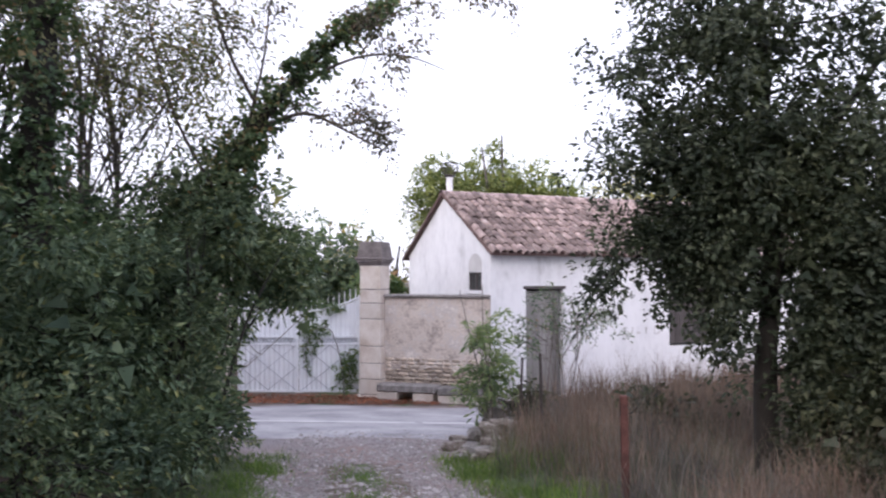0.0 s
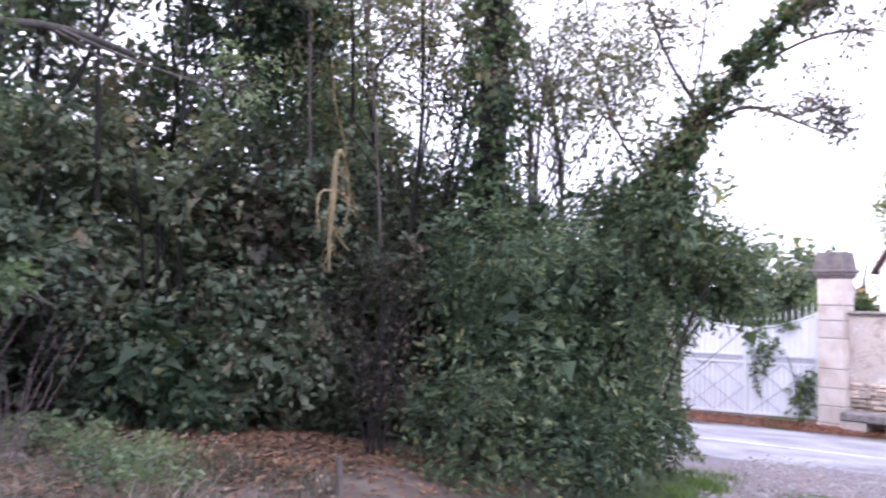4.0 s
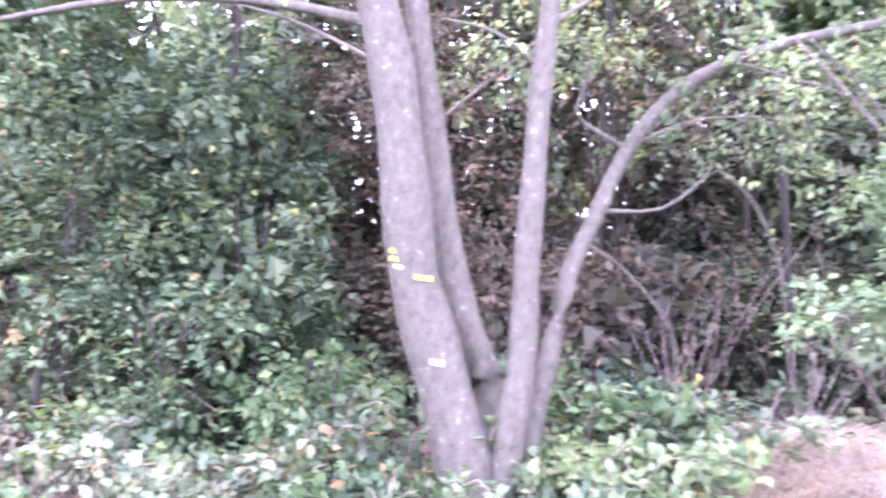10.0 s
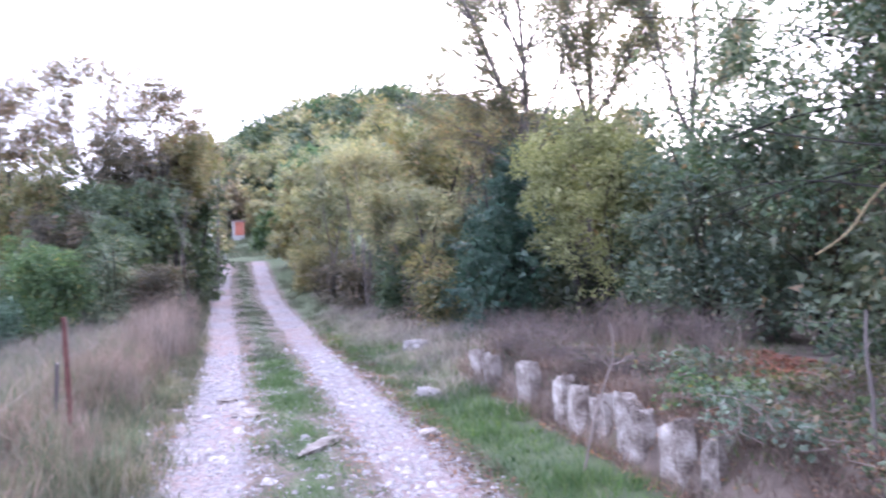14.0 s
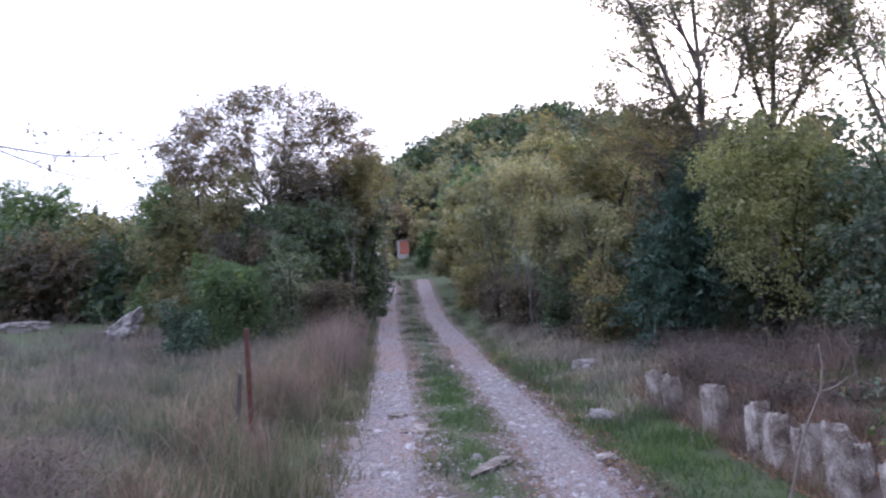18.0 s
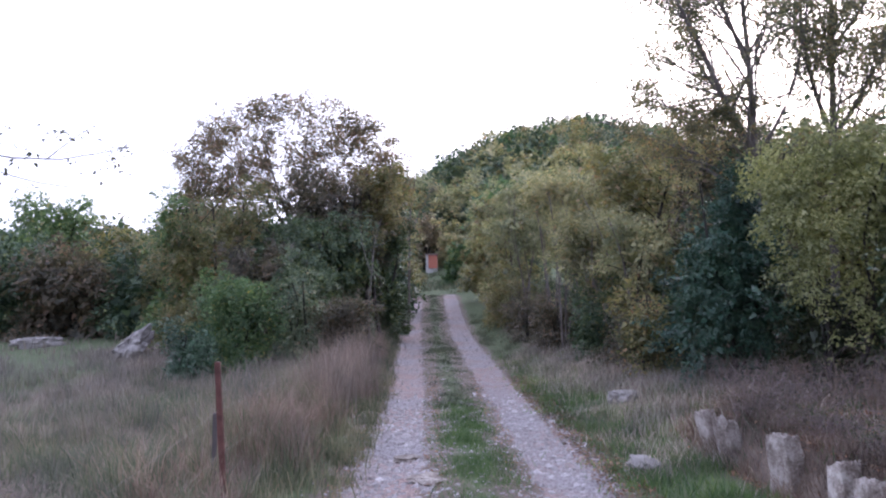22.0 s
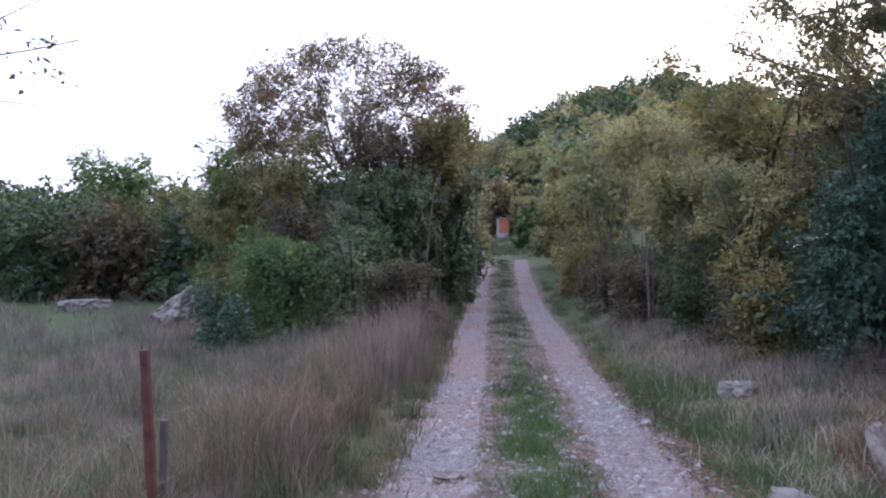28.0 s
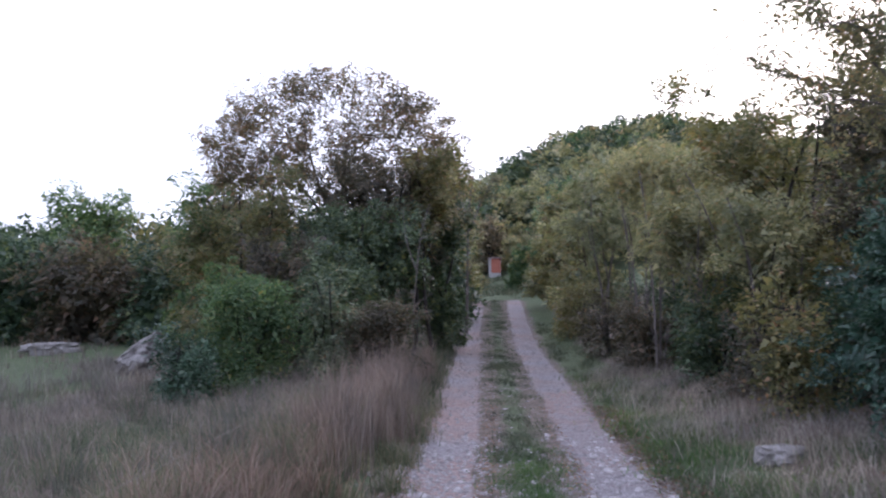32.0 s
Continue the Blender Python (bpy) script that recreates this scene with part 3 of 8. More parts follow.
def lobed(blobs, rng, least=0.5, count=11):
    """Breaks each large ellipsoid into a smaller heart and a ring of uneven lobes."""
    out = []
    for x, y, z, rx, ry, rz in blobs:
        if min(rx, ry) < least:
            out.append((x, y, z, rx, ry, rz))
            continue
        out.append((x, y, z, rx * 0.55, ry * 0.55, rz * 0.6))
        for k in range(count):
            a, up = 2 * np.pi * (k + rng.uniform(-0.35, 0.35)) * 0.618, rng.uniform(-0.75, 0.95)
            flat = (1 - up * up * 0.8) ** 0.5
            s = rng.uniform(0.24, 0.42)
            out.append((x + math.cos(a) * flat * rx * 0.74, y + math.sin(a) * flat * ry * 0.74, z + up * rz * 0.76, rx * s, ry * s, min(rz * s, rx * s) * 0.8))
    return out


def plant(name, x, y, z, r0, blobs, clumps, per, leaf, mat, label, category, seed, bark=None, slim=0.55, spread=0.16, stems=1, limbs=16, top=None, inner=0.35, ragged=0.3, droop=0.25, group="", twigs=2, core=0.9, lobes=True, shape="blade"):
    """A tree or shrub: trunk with limbs, and a crown of leaves in clumps."""
    rng = np.random.default_rng(seed)
    root = thing(name, pose(x, y, z), label, category, group)
    local = np.asarray(lobed(blobs, rng) if clumps > 60 and lobes else blobs, float)
    centres, outward = crown_points(local, clumps, rng, inner, ragged)
    high = local[np.argmax(local[:, 2])]
    top = (high[0] * 0.7, high[1] * 0.7, high[2] + high[5] * 0.5) if top is None else top
    targets = centres[rng.choice(len(centres), min(limbs, len(centres)), replace=False)]
    child("trunk", branch_mesh("trunk", (0, 0, -0.1), top, r0, targets, rng, bark or BARK_GREY, stems, twigs=twigs), root)
    child("crown", crown_mesh("crown", centres, outward, per, leaf, slim, spread, mat, rng, droop, core, shape), root)
    return root


def blades(name, xy, low, high, lean, width, mat, rng, z_of):
    """Grass: slim bent triangles that stand on the ground."""
    n = len(xy)
    base = np.column_stack([xy, z_of(xy[:, 0], xy[:, 1]) - 0.015])
    h = rng.uniform(low, high, n) * np.clip(0.78 + 0.3 * np.sin(xy[:, 0] * 2.9 + 1.1 * np.sin(xy[:, 1] * 1.7)) * np.sin(xy[:, 1] * 2.3) + 0.22 * np.sin(xy[:, 0] * 7.1 + xy[:, 1] * 5.3), 0.4, 1.2)
    turn = rng.uniform(0, 2 * np.pi, n)
    off = rng.normal(0, lean, (n, 2)) * h[:, None]
    side = np.column_stack([np.cos(turn), np.sin(turn), np.zeros(n)]) * (width * rng.uniform(0.6, 1.3, n))[:, None]
    mid = base + np.column_stack([off * 0.35, h * 0.6])
    tip = base + np.column_stack([off, h * rng.uniform(0.85, 1.0, n)])
    if high < 0.25:  # short grass needs no bend
        return np_mesh(name, np.stack([base - side, base + side, tip], 1).reshape(-1, 3), np.arange(n * 3).reshape(-1, 3), mat)
    v = np.stack([base - side, base + side, mid + side * 0.7, mid - side * 0.7, tip], 1).reshape(-1, 3)
    k = np.arange(n)[:, None] * 5
    f = np.concatenate([k + [[0, 1, 2]], k + [[0, 2, 3]], k + [[3, 2, 4]]], 0)
    return np_mesh(name, v, f, mat)


def rock_mesh(name, size, seed, mat, rough=0.32, cuts=2, flat=1.0):
    bm = bmesh.new()
    bmesh.ops.create_icosphere(bm, subdivisions=cuts + 1, radius=1.0)
    for v in bm.verts:
        d = 1 + rough * noise.noise(v.co * 1.3 + Vector((seed * 3.1, seed * 1.7, 0))) * 1.6 + rough * 0.9 * noise.noise(v.co * 3.3 + Vector((0, seed, seed))) + rough * 0.4 * noise.noise(v.co * 8 + Vector((seed, seed, 0)))
        v.co *= d
        if v.co.z > 0.55 * flat:
            v.co.z = 0.55 * flat + (v.co.z - 0.55 * flat) * 0.3
        v.co = Vector((v.co.x * size[0], v.co.y * size[1], v.co.z * size[2]))
    return bm_mesh(name, bm, mat, False)


# ---- lie of the land ----
def step01(a, b, v):
    u = np.clip((np.asarray(v, float) - a) / (b - a), 0, 1)
    return u * u * (3 - 2 * u)


def lane_mid(y):
    """The lane's middle line: x for a given y."""
    y = np.asarray(y, float)
    return np.where(y < 0, 0.20 * step01(0, -6, y) * 1.0 + 1.55 * step01(-3.5, -12, y), -0.38 * step01(8, 34, y) - 0.9 * step01(40, 58, y))


def land(x, y):
    """Height of the ground."""
    x, y = np.asarray(x, float), np.asarray(y, float)
    z = -0.70 * step01(-3.0, -11.3, y) - 0.12 * step01(8, 15, y) + 0.97 * step01(22, 41, y) - 0.1 * step01(42, 75, y)
    off = x - lane_mid(y)
    rut = np.exp(-((np.abs(off) - 0.72) / 0.24) ** 2) * -0.035 + np.exp(-(off / 0.25) ** 2) * 0.02
    z = z + rut * step01(-11, -9, y)
    soft = step01(1.25, 3.0, off) * 0.32
    hard = step01(2.12, 2.26, off) * 0.36 + step01(1.2, 2.1, off) * 0.06
    wall = step01(3.2, 4.2, y) * (1 - step01(8.6, 9.6, y))
    z = z + (soft * (1 - wall) + hard * wall) * step01(-11.2, -8.5, y)
    z = z + 0.10 * step01(1.1, 1.9, -off) * step01(-11.2, -7, y) - 0.12 * step01(2.2, 5, -off) * step01(-9, -5, y)
    z = z + 0.34 * step01(1.35, 2.3, -off) * step01(-11.9, -10.9, y) * (1 - step01(-9.0, -5.5, y))
    z = z + 0.05 * np.sin(x * 0.9 + 1.3) * np.sin(y * 0.7) * step01(1.5, 3, np.abs(off)) * step01(-9, -6, y)
    z = z + 17 * np.exp(-((x - 16) / 26) ** 2 - ((y - 120) / 34) ** 2) + 9 * np.exp(-((x - 60) / 40) ** 2 - ((y - 90) / 40) ** 2) + 2.0 * step01(40, 90, np.abs(x + 3)) * step01(20, 60, y)
    return z


def spread_line(a, b, fine_a, fine_b, fine, grow):
    out = list(np.arange(fine_a, fine_b, fine))
    s = fine
    while out[-1] < b:
        s *= grow
        out.append(out[-1] + s)
    s = fine
    while out[0] > a:
        s *= grow
        out.insert(0, out[0] - s)
    return np.array(out)


gx, gy = spread_line(-1500, 1500, -3.2, 3.6, 0.11, 1.16), spread_line(-1500, 1500, -13, 24, 0.14, 1.16)
xx, yy = np.meshgrid(gx, gy, indexing="ij")
zz = land(xx, yy)
gn = len(gy)
gi, gj = np.meshgrid(np.arange(len(gx) - 1), np.arange(gn - 1), indexing="ij")
gfaces = np.stack([gi * gn + gj, (gi + 1) * gn + gj, (gi + 1) * gn + gj + 1, gi * gn + gj + 1], -1).reshape(-1, 4)
ground = tagged(new("ground", np_mesh("ground", np.column_stack([xx.ravel(), yy.ravel(), zz.ravel()]), gfaces, GROUND, True)), "stony soil and rough grass beside a rutted limestone track", "ground", kind="structure")
goff = (xx - lane_mid(yy)).ravel()
gyy = yy.ravel()
worn = np.maximum(np.exp(-((np.abs(goff) - 0.74) / 0.31) ** 4), 0.36 * np.exp(-(goff / 0.9) ** 6)) * (1 - step01(37.5, 40.5, gyy))
worn = np.maximum(worn, step01(-8.8, -10.0, gyy) * (1 - step01(2.0, 3.2, np.abs(goff)))) * (1 - step01(-14.2, -14.7, gyy))
lush = (1 - step01(-9.5, -10.5, gyy) * step01(1.8, 2.4, np.abs(goff))) * np.clip(0.8 * np.exp(-((goff - 1.6) / 0.6) ** 2) + 0.7 * np.exp(-((goff + 1.5) / 0.4) ** 2) + (0.42 + 0.25 * np.sin(xx.ravel() * 0.9) * np.sin(gyy * 0.6)) * step01(-2.0, -2.8, goff) + 0.62 * np.exp(-(goff / 0.30) ** 2) + 0.5 * step01(6, 12, np.abs(goff)) + step01(37.5, 40, gyy), 0, 1)
for key, values in (("worn", worn), ("lush", lush)):
    ground.data.attributes.new(key, "FLOAT", "POINT").data.foreach_set("value", values.astype(np.float32))

# ---- road in front of the gate ----
ROAD_TURN, WALL_TURN, GATE_TURN = 2.5, math.degrees(math.atan2(-0.227, 0.974)), 6.0
ROAD = pose(1.2, -13.45, -0.70, 0, 0, ROAD_TURN)
rx, ry = np.meshgrid(spread_line(-220, 220, -8, 8, 0.5, 1.3), np.linspace(-1.25, 2.35, 15), indexing="ij")
rn = ry.shape[1]
ri, rj = np.meshgrid(np.arange(rx.shape[0] - 1), np.arange(rn - 1), indexing="ij")
rfaces = np.stack([ri * rn + rj, (ri + 1) * rn + rj, (ri + 1) * rn + rj + 1, ri * rn + rj + 1], -1).reshape(-1, 4)
across = (ry - 0.55) / 1.8
rz = 0.022 - 0.05 * np.abs(across) ** 4 + 0.006 * np.sin(rx * 1.9 + ry * 2)
single("road", np_mesh("road", np.column_stack([rx.ravel(), ry.ravel(), rz.ravel()]), rfaces, ASPHALT, True), ROAD, "pale worn grey asphalt of a narrow country road", "road", kind="structure")
bm = box_bm(-60, 60, 0.73, 0.86, 0.015, 0.0275)
single("road_line", bm_mesh("road_line", bm, LINE_WHITE), ROAD, "worn white edge line painted along the asphalt", "road line", kind="structure")


# ---- house across the road ----
def holed_wall(w, h, t, holes):
    """A wall slab from x 0..w, z 0..h, y 0..t with rectangular openings (x0, x1, z0, z1)."""
    xs = sorted({0.0, w, *(v for o in holes for v in o[:2])})
    zs = sorted({0.0, h, *(v for o in holes for v in o[2:])})
    solid = lambda i, k: 0 <= i < len(xs) - 1 and 0 <= k < len(zs) - 1 and not any(o[0] <= (xs[i] + xs[i + 1]) / 2 <= o[1] and o[2] <= (zs[k] + zs[k + 1]) / 2 <= o[3] for o in holes)
    bm = bmesh.new()
    def quad(*c):
        bm.faces.new([bm.verts.new(p) for p in c])
    for i in range(len(xs) - 1):
        for k in range(len(zs) - 1):
            if not solid(i, k):
                continue
            a, b, c, d = xs[i], xs[i + 1], zs[k], zs[k + 1]
            quad((a, 0, c), (b, 0, c), (b, 0, d), (a, 0, d))
            quad((b, t, c), (a, t, c), (a, t, d), (b, t, d))
            if not solid(i - 1, k):
                quad((a, t, c), (a, 0, c), (a, 0, d), (a, t, d))
            if not solid(i + 1, k):
                quad((b, 0, c), (b, t, c), (b, t, d), (b, 0, d))
            if not solid(i, k - 1):
                quad((a, t, c), (b, t, c), (b, 0, c), (a, 0, c))
            if not solid(i, k + 1):
                quad((a, 0, d), (b, 0, d), (b, t, d), (a, t, d))
    bmesh.ops.remove_doubles(bm, verts=bm.verts[:], dist=0.0005)
    return bm


HL, HD, HE, HR = 8.2, 4.23, 2.86, 4.10
house = thing("house", pose(0.15, -15.11, -0.72, 0, 0, 209.9), "low white-plastered house with a clay canal-tile roof across the road", "house")
part("front_wall", holed_wall(HL, HE, 0.35, [(0.76, 1.60, 0.0, 2.13), (4.2, 5.3, 0.93, 2.38)]), PLASTER_WHITE, house, "white plaster, streaked near the ground")
gable = holed_wall(HD - 0.7, HE, 0.35, [(0.03, 0.62, 2.10, 2.46)])
gable_m = Matrix.Translation((0, 0.35, 0)) @ Matrix(((0, 1, 0, 0), (1, 0, 0, 0), (0, 0, 1, 0), (0, 0, 0, 1)))
bmesh.ops.reverse_faces(gable, faces=gable.faces[:])
bmesh.ops.transform(gable, matrix=gable_m, verts=gable.verts[:])
part("gable_wall", gable, PLASTER_WHITE, house, "white plaster gable with a small window")
part("back_wall", box_bm(0, HL, HD - 0.35, HD, 0, HE), PLASTER_WHITE, house)
part("end_wall", box_bm(HL - 0.35, HL, 0.35, HD - 0.35, 0, HE), PLASTER_WHITE, house)
for at in (0.0, HL - 0.35):
    bm = bmesh.new()
    near = [bm.verts.new((at, y, z)) for y, z in ((0, HE), (HD, HE), (HD / 2, HR))]
    far = [bm.verts.new((at + 0.35, y, z)) for y, z in ((0, HE), (HD, HE), (HD / 2, HR))]
    bm.faces.new(near[::-1]), bm.faces.new(far)
    for k in range(3):
        bm.faces.new((near[k], near[(k + 1) % 3], far[(k + 1) % 3], far[k]))
    part("gable_top", bm, PLASTER_WHITE, house)
door = part("door", box_bm(0.79, 1.57, 0.10, 0.16, 0.03, 2.10, 0.006), WOOD_GREY, house, "closed grey weathered plank door")
for k in range(5):
    part("plank", box_bm(0.80 + k * 0.153, 0.80 + k * 0.153 + 0.143, 0.082, 0.10, 0.05, 2.07, 0.006), WOOD_GREY, door)
part("door_handle", box_bm(1.47, 1.50, 0.05, 0.082, 0.98, 1.10, 0.008), IRON_DARK, door, "dark iron handle")
part("lintel", box_bm(0.70, 1.66, -0.012, 0.12, 2.13, 2.19, 0.008), WOOD_DARK, house, "dark timber lintel")
shutter = part("shutters", box_bm(4.24, 5.26, 0.06, 0.11, 0.96, 2.35, 0.006), WOOD_DARK, house, "closed dark plank shutters")
for k in range(8):
    part("slat", box_bm(4.25 + k * 0.127, 4.25 + k * 0.127 + 0.117, 0.042, 0.06, 0.97, 2.34, 0.005), WOOD_DARK, shutter)
window = part("window", box_bm(0.05, 0.08, 0.38, 0.97, 2.10, 2.46), WINDOW_GREY, house, "small dark grey window")
for a, b, c, d in ((0.38, 0.97, 2.43, 2.46), (0.38, 0.97, 2.10, 2.13), (0.38, 0.41, 2.13, 2.43), (0.94, 0.97, 2.13, 2.43), (0.66, 0.69, 2.13, 2.43)):
    part("window_frame", box_bm(0.02, 0.05, a, b, c, d, 0.004), WOOD_DARK, window)
part("window_sill", box_bm(-0.07, 0.02, 0.36, 0.99, 2.03, 2.10, 0.01), PLASTER_WHITE, window, "pale stone sill")
bm = bmesh.new()
arch = [(0.37, 2.48)] + [(0.66 + 0.29 * math.cos(a), 2.60 + 0.23 * math.sin(a)) for a in np.linspace(math.pi, 0, 12)] + [(0.95, 2.48)]
front, back = [bm.verts.new((-0.005, y, z)) for y, z in arch], [bm.verts.new((0.01, y, z)) for y, z in arch]
bm.faces.new(front)
for k in range(len(arch)):
    bm.faces.new((front[k], front[(k + 1) % len(arch)], back[(k + 1) % len(arch)], back[k]))
part("cement_patch", bm, PLASTER_GREY, house, "arched grey cement patch above the window")
for text, at in (("F", 3.02), ("D", 3.78)):
    curve = bpy.data.curves.new("painted_letter", "FONT")
    curve.body, curve.size, curve.extrude = text, 0.24, 0.0015
    curve.materials.append(PLASTER_GREY)
    child("painted_letter", curve, house, "faint grey painted letter", pose(at, -0.004, 1.18, 90))
for k, (at, w) in enumerate(((3.24, 0.03), (3.36, 0.10), (3.58, 0.03))):
    part("painted_mark", box_bm(at, at + w, -0.005, 0.002, 1.2, 1.2 + (0.05 if w > 0.05 else 0.14)), PLASTER_GREY, house)
slope = math.hypot(HD / 2, HR - HE)
tilt = math.degrees(math.atan2(HR - HE, HD / 2))
over, verge = 0.22, 0.10
for side in (0, 1):
    m = pose(0, 0, HE + 0.02, tilt) if side == 0 else pose(HL, HD, HE + 0.02, tilt, 0, 180)
    roof = part("roof", box_bm(-verge, HL + verge, -over, slope, 0.0, 0.06, 0.0), TILE_UNDER, house, "roof slope laid with pinkish brown canal tiles" if side == 0 else "", m)
    turn = np.linspace(0, np.pi, 7)
    ends = [(0.0, 0.082), (0.36, 0.066)]
    v = np.array([[r * np.cos(a), y, 0.06 + r * np.sin(a) * 1.1 + (0.016 if y == 0 else 0.0)] for y, r in ends for a in turn] + [[(r - 0.014) * np.cos(a), y, 0.06 + (r - 0.014) * np.sin(a) * 1.1 + (0.016 if y == 0 else 0.0)] for y, r in ends for a in turn])
    q = [[k, k + 1, 7 + k + 1, 7 + k] for k in range(6)] + [[14 + k + 1, 14 + k, 21 + k, 21 + k + 1] for k in range(6)] + [[k + 1, k, 14 + k, 14 + k + 1] for k in range(6)]
    tile_me = np_mesh("roof_tile", v, np.array(q), TILE, True)
    rng = np.random.default_rng(71 + side)
    rest = []
    for c in range(52):
        for r in range(9):
            jig = (rng.normal(0, 0.009), rng.normal(0, 0.022), rng.normal(0, 0.008), rng.normal(0, 3.0))
            at = pose(-verge + 0.09 + c * 0.16 + jig[0], -over - 0.05 + r * 0.288 + jig[1], jig[2] - 0.012, 0, 0, jig[3])
            if side == 0 and c < 33:
                child("roof_tile", tile_me, roof, m=at)
            else:
                mm = np.array(at)
                rest.append((v @ mm[:3, :3].T + mm[:3, 3], np.array(q)))
    tagged(child("roof_tiles", np_mesh("roof_tiles", *merged(rest), TILE, True), roof), kind="stuff")
ridge_tiles = []
for k in range(21):
    turn = np.linspace(0.15, np.pi - 0.15, 7)
    rv = np.array([[x, HD / 2 + r * np.cos(a), HR + 0.02 + r * np.sin(a) * 0.8] for x, r in ((-verge + k * 0.4, 0.13), (-verge + k * 0.4 + 0.42, 0.115)) for a in turn])
    ridge_tiles.append((rv, np.array([[i, i + 1, 8 + i, 7 + i] for i in range(6)])))
child("ridge", np_mesh("ridge", *merged(ridge_tiles), TILE, True), house, "row of mortared ridge tiles")
# Grey instead of white: the eave's shade is put into this band's colour.
part("eave_band", box_bm(-0.02, HL, -0.07, 0.0, HE - 0.10, HE - 0.02, 0.015), PLASTER_GREY, house, "moulding under the eave, its shade put into a grey colour")
pipe = thing("chimney_pipe", pose(1.12, -17.02, 3.52), "white flue pipe with a wire cowl on the ridge", "chimney")
pv, pf = tube([(0, 0, -0.25), (0, 0, 0.05), (0, 0, 0.27)], [0.07, 0.07, 0.07], 14)
child("pipe", np_mesh("pipe", pv, pf, PLASTER_WHITE, True), pipe)
cv, cf = tube([(0, 0, 0.27), (0, 0, 0.275), (0, 0, 0.325), (0, 0, 0.33)], [0.06, 0.105, 0.105, 0.06], 14)
child("collar", np_mesh("collar", cv, cf, IRON_DARK, True), pipe, "dark metal collar")
for k in range(12):
    a = k * math.pi / 6
    rib = [(r * math.cos(a), r * math.sin(a), z) for r, z in ((0.08, 0.32), (0.16, 0.38), (0.19, 0.47), (0.17, 0.56), (0.05, 0.60))]
    child("wire", np_mesh("wire", *tube(smooth_line(rib, 9), [0.006] * 9, 4), IRON_DARK, True), pipe)
for r, z in ((0.165, 0.39), (0.19, 0.47), (0.175, 0.55)):
    ring = [(r * math.cos(a), r * math.sin(a), z) for a in np.linspace(0, 2 * math.pi, 17)]
    child("wire", np_mesh("wire", *tube(ring, [0.006] * 17, 4), IRON_DARK, True), pipe)

# ---- roadside wall, pillar, benches ----
WALL = pose(2.27, -15.54, -0.72, 0, 0, math.degrees(math.atan2(0.227, -0.974)))
bm = bmesh.new()
WL, WH = 2.16, 1.97
bmesh.ops.create_grid(bm, x_segments=40, y_segments=34, size=0.5)
for v in bm.verts:
    x, u = (v.co.x + 0.5) * WL, v.co.y + 0.5
    foot = 0.60 + 0.10 * noise.noise((x * 2.2, 0.0, 7.0)) + 0.05 * noise.noise((x * 9, 0.0, 2.0))
    z = foot + (WH - foot) * u
    dent = noise.noise((x * 1.6, z * 1.6, 3.0)) * 0.03 + noise.noise((x * 6, z * 6, 1.0)) * 0.012
    v.co = (x, 0.02 - dent * 0.8, z)
wall = thing("wall_1", WALL, "roadside rubble wall with flaking ochre render", "wall", kind="structure")
part("core", box_bm(0, WL, 0.055, 0.42, 0, WH, 0.0), RENDER_OLD, wall)
part("render_coat", bm, RENDER_OLD, wall, "flaking ochre and grey lime render", smooth=True)
part("coping", box_bm(-0.02, WL, -0.05, 0.47, WH, WH + 0.055, 0.018), STONE_GREY, wall, "thin weathered stone coping")
rng = np.random.default_rng(5)
rub = [rock_mesh("stone", (1, 1, 1), s, RUBBLE_STONE, 0.18, 1) for s in range(5)]
z = 0.0
row = 0
while z < 0.74:
    h = rng.uniform(0.055, 0.09)
    x = -0.02 + rng.uniform(0, 0.08)
    while x < WL:
        w = rng.uniform(0.09, 0.24)
        child("stone", rub[rng.integers(5)], wall, m=Matrix.Translation((x + w / 2, 0.048 + rng.uniform(-0.022, 0.012), z + h / 2)) @ Matrix.Diagonal((w * 0.54, 0.05, h * 0.62, 1)))
        x += w + 0.006
    z += h + 0.004
pillar = thing("gate_pillar", pose(2.47, -15.62, -0.72, 0, 0, WALL_TURN), "square limestone gate pillar with a moulded weathered cap", "pillar")
z = 0.0
for k, (h, w) in enumerate(((0.08, 0.31), (0.30, 0.285), (0.31, 0.28), (0.33, 0.277), (0.53, 0.275), (0.31, 0.275), (0.27, 0.272), (0.47, 0.272))):
    w *= 0.82
    part("block", box_bm(-w, w, -w, w, z, z + h - 0.012, 0.010), ASHLAR, pillar)
    z += h
part("mortar", box_bm(-0.216, 0.216, -0.216, 0.216, 0, z), CAP_STONE, pillar, "dark mortar in the joints")
for k, (w, h) in enumerate(((0.30, 0.05), (0.335, 0.05), (0.37, 0.06))):
    w *= 0.82
    part("cornice", box_bm(-w, w, -w, w, z, z + h, 0.012), CAP_STONE, pillar)
    z += h
bm = bmesh.new()
bmesh.ops.create_cone(bm, cap_ends=True, segments=4, radius1=0.38, radius2=0.32, depth=0.30, matrix=Matrix.Translation((0, 0, z + 0.15)) @ Matrix.Rotation(math.pi / 4, 4, "Z"))
bmesh.ops.bevel(bm, geom=bm.edges[:], offset=0.012, segments=1, affect="EDGES")
part("cap", bm, CAP_STONE, pillar, "lichen-dark stone cap")
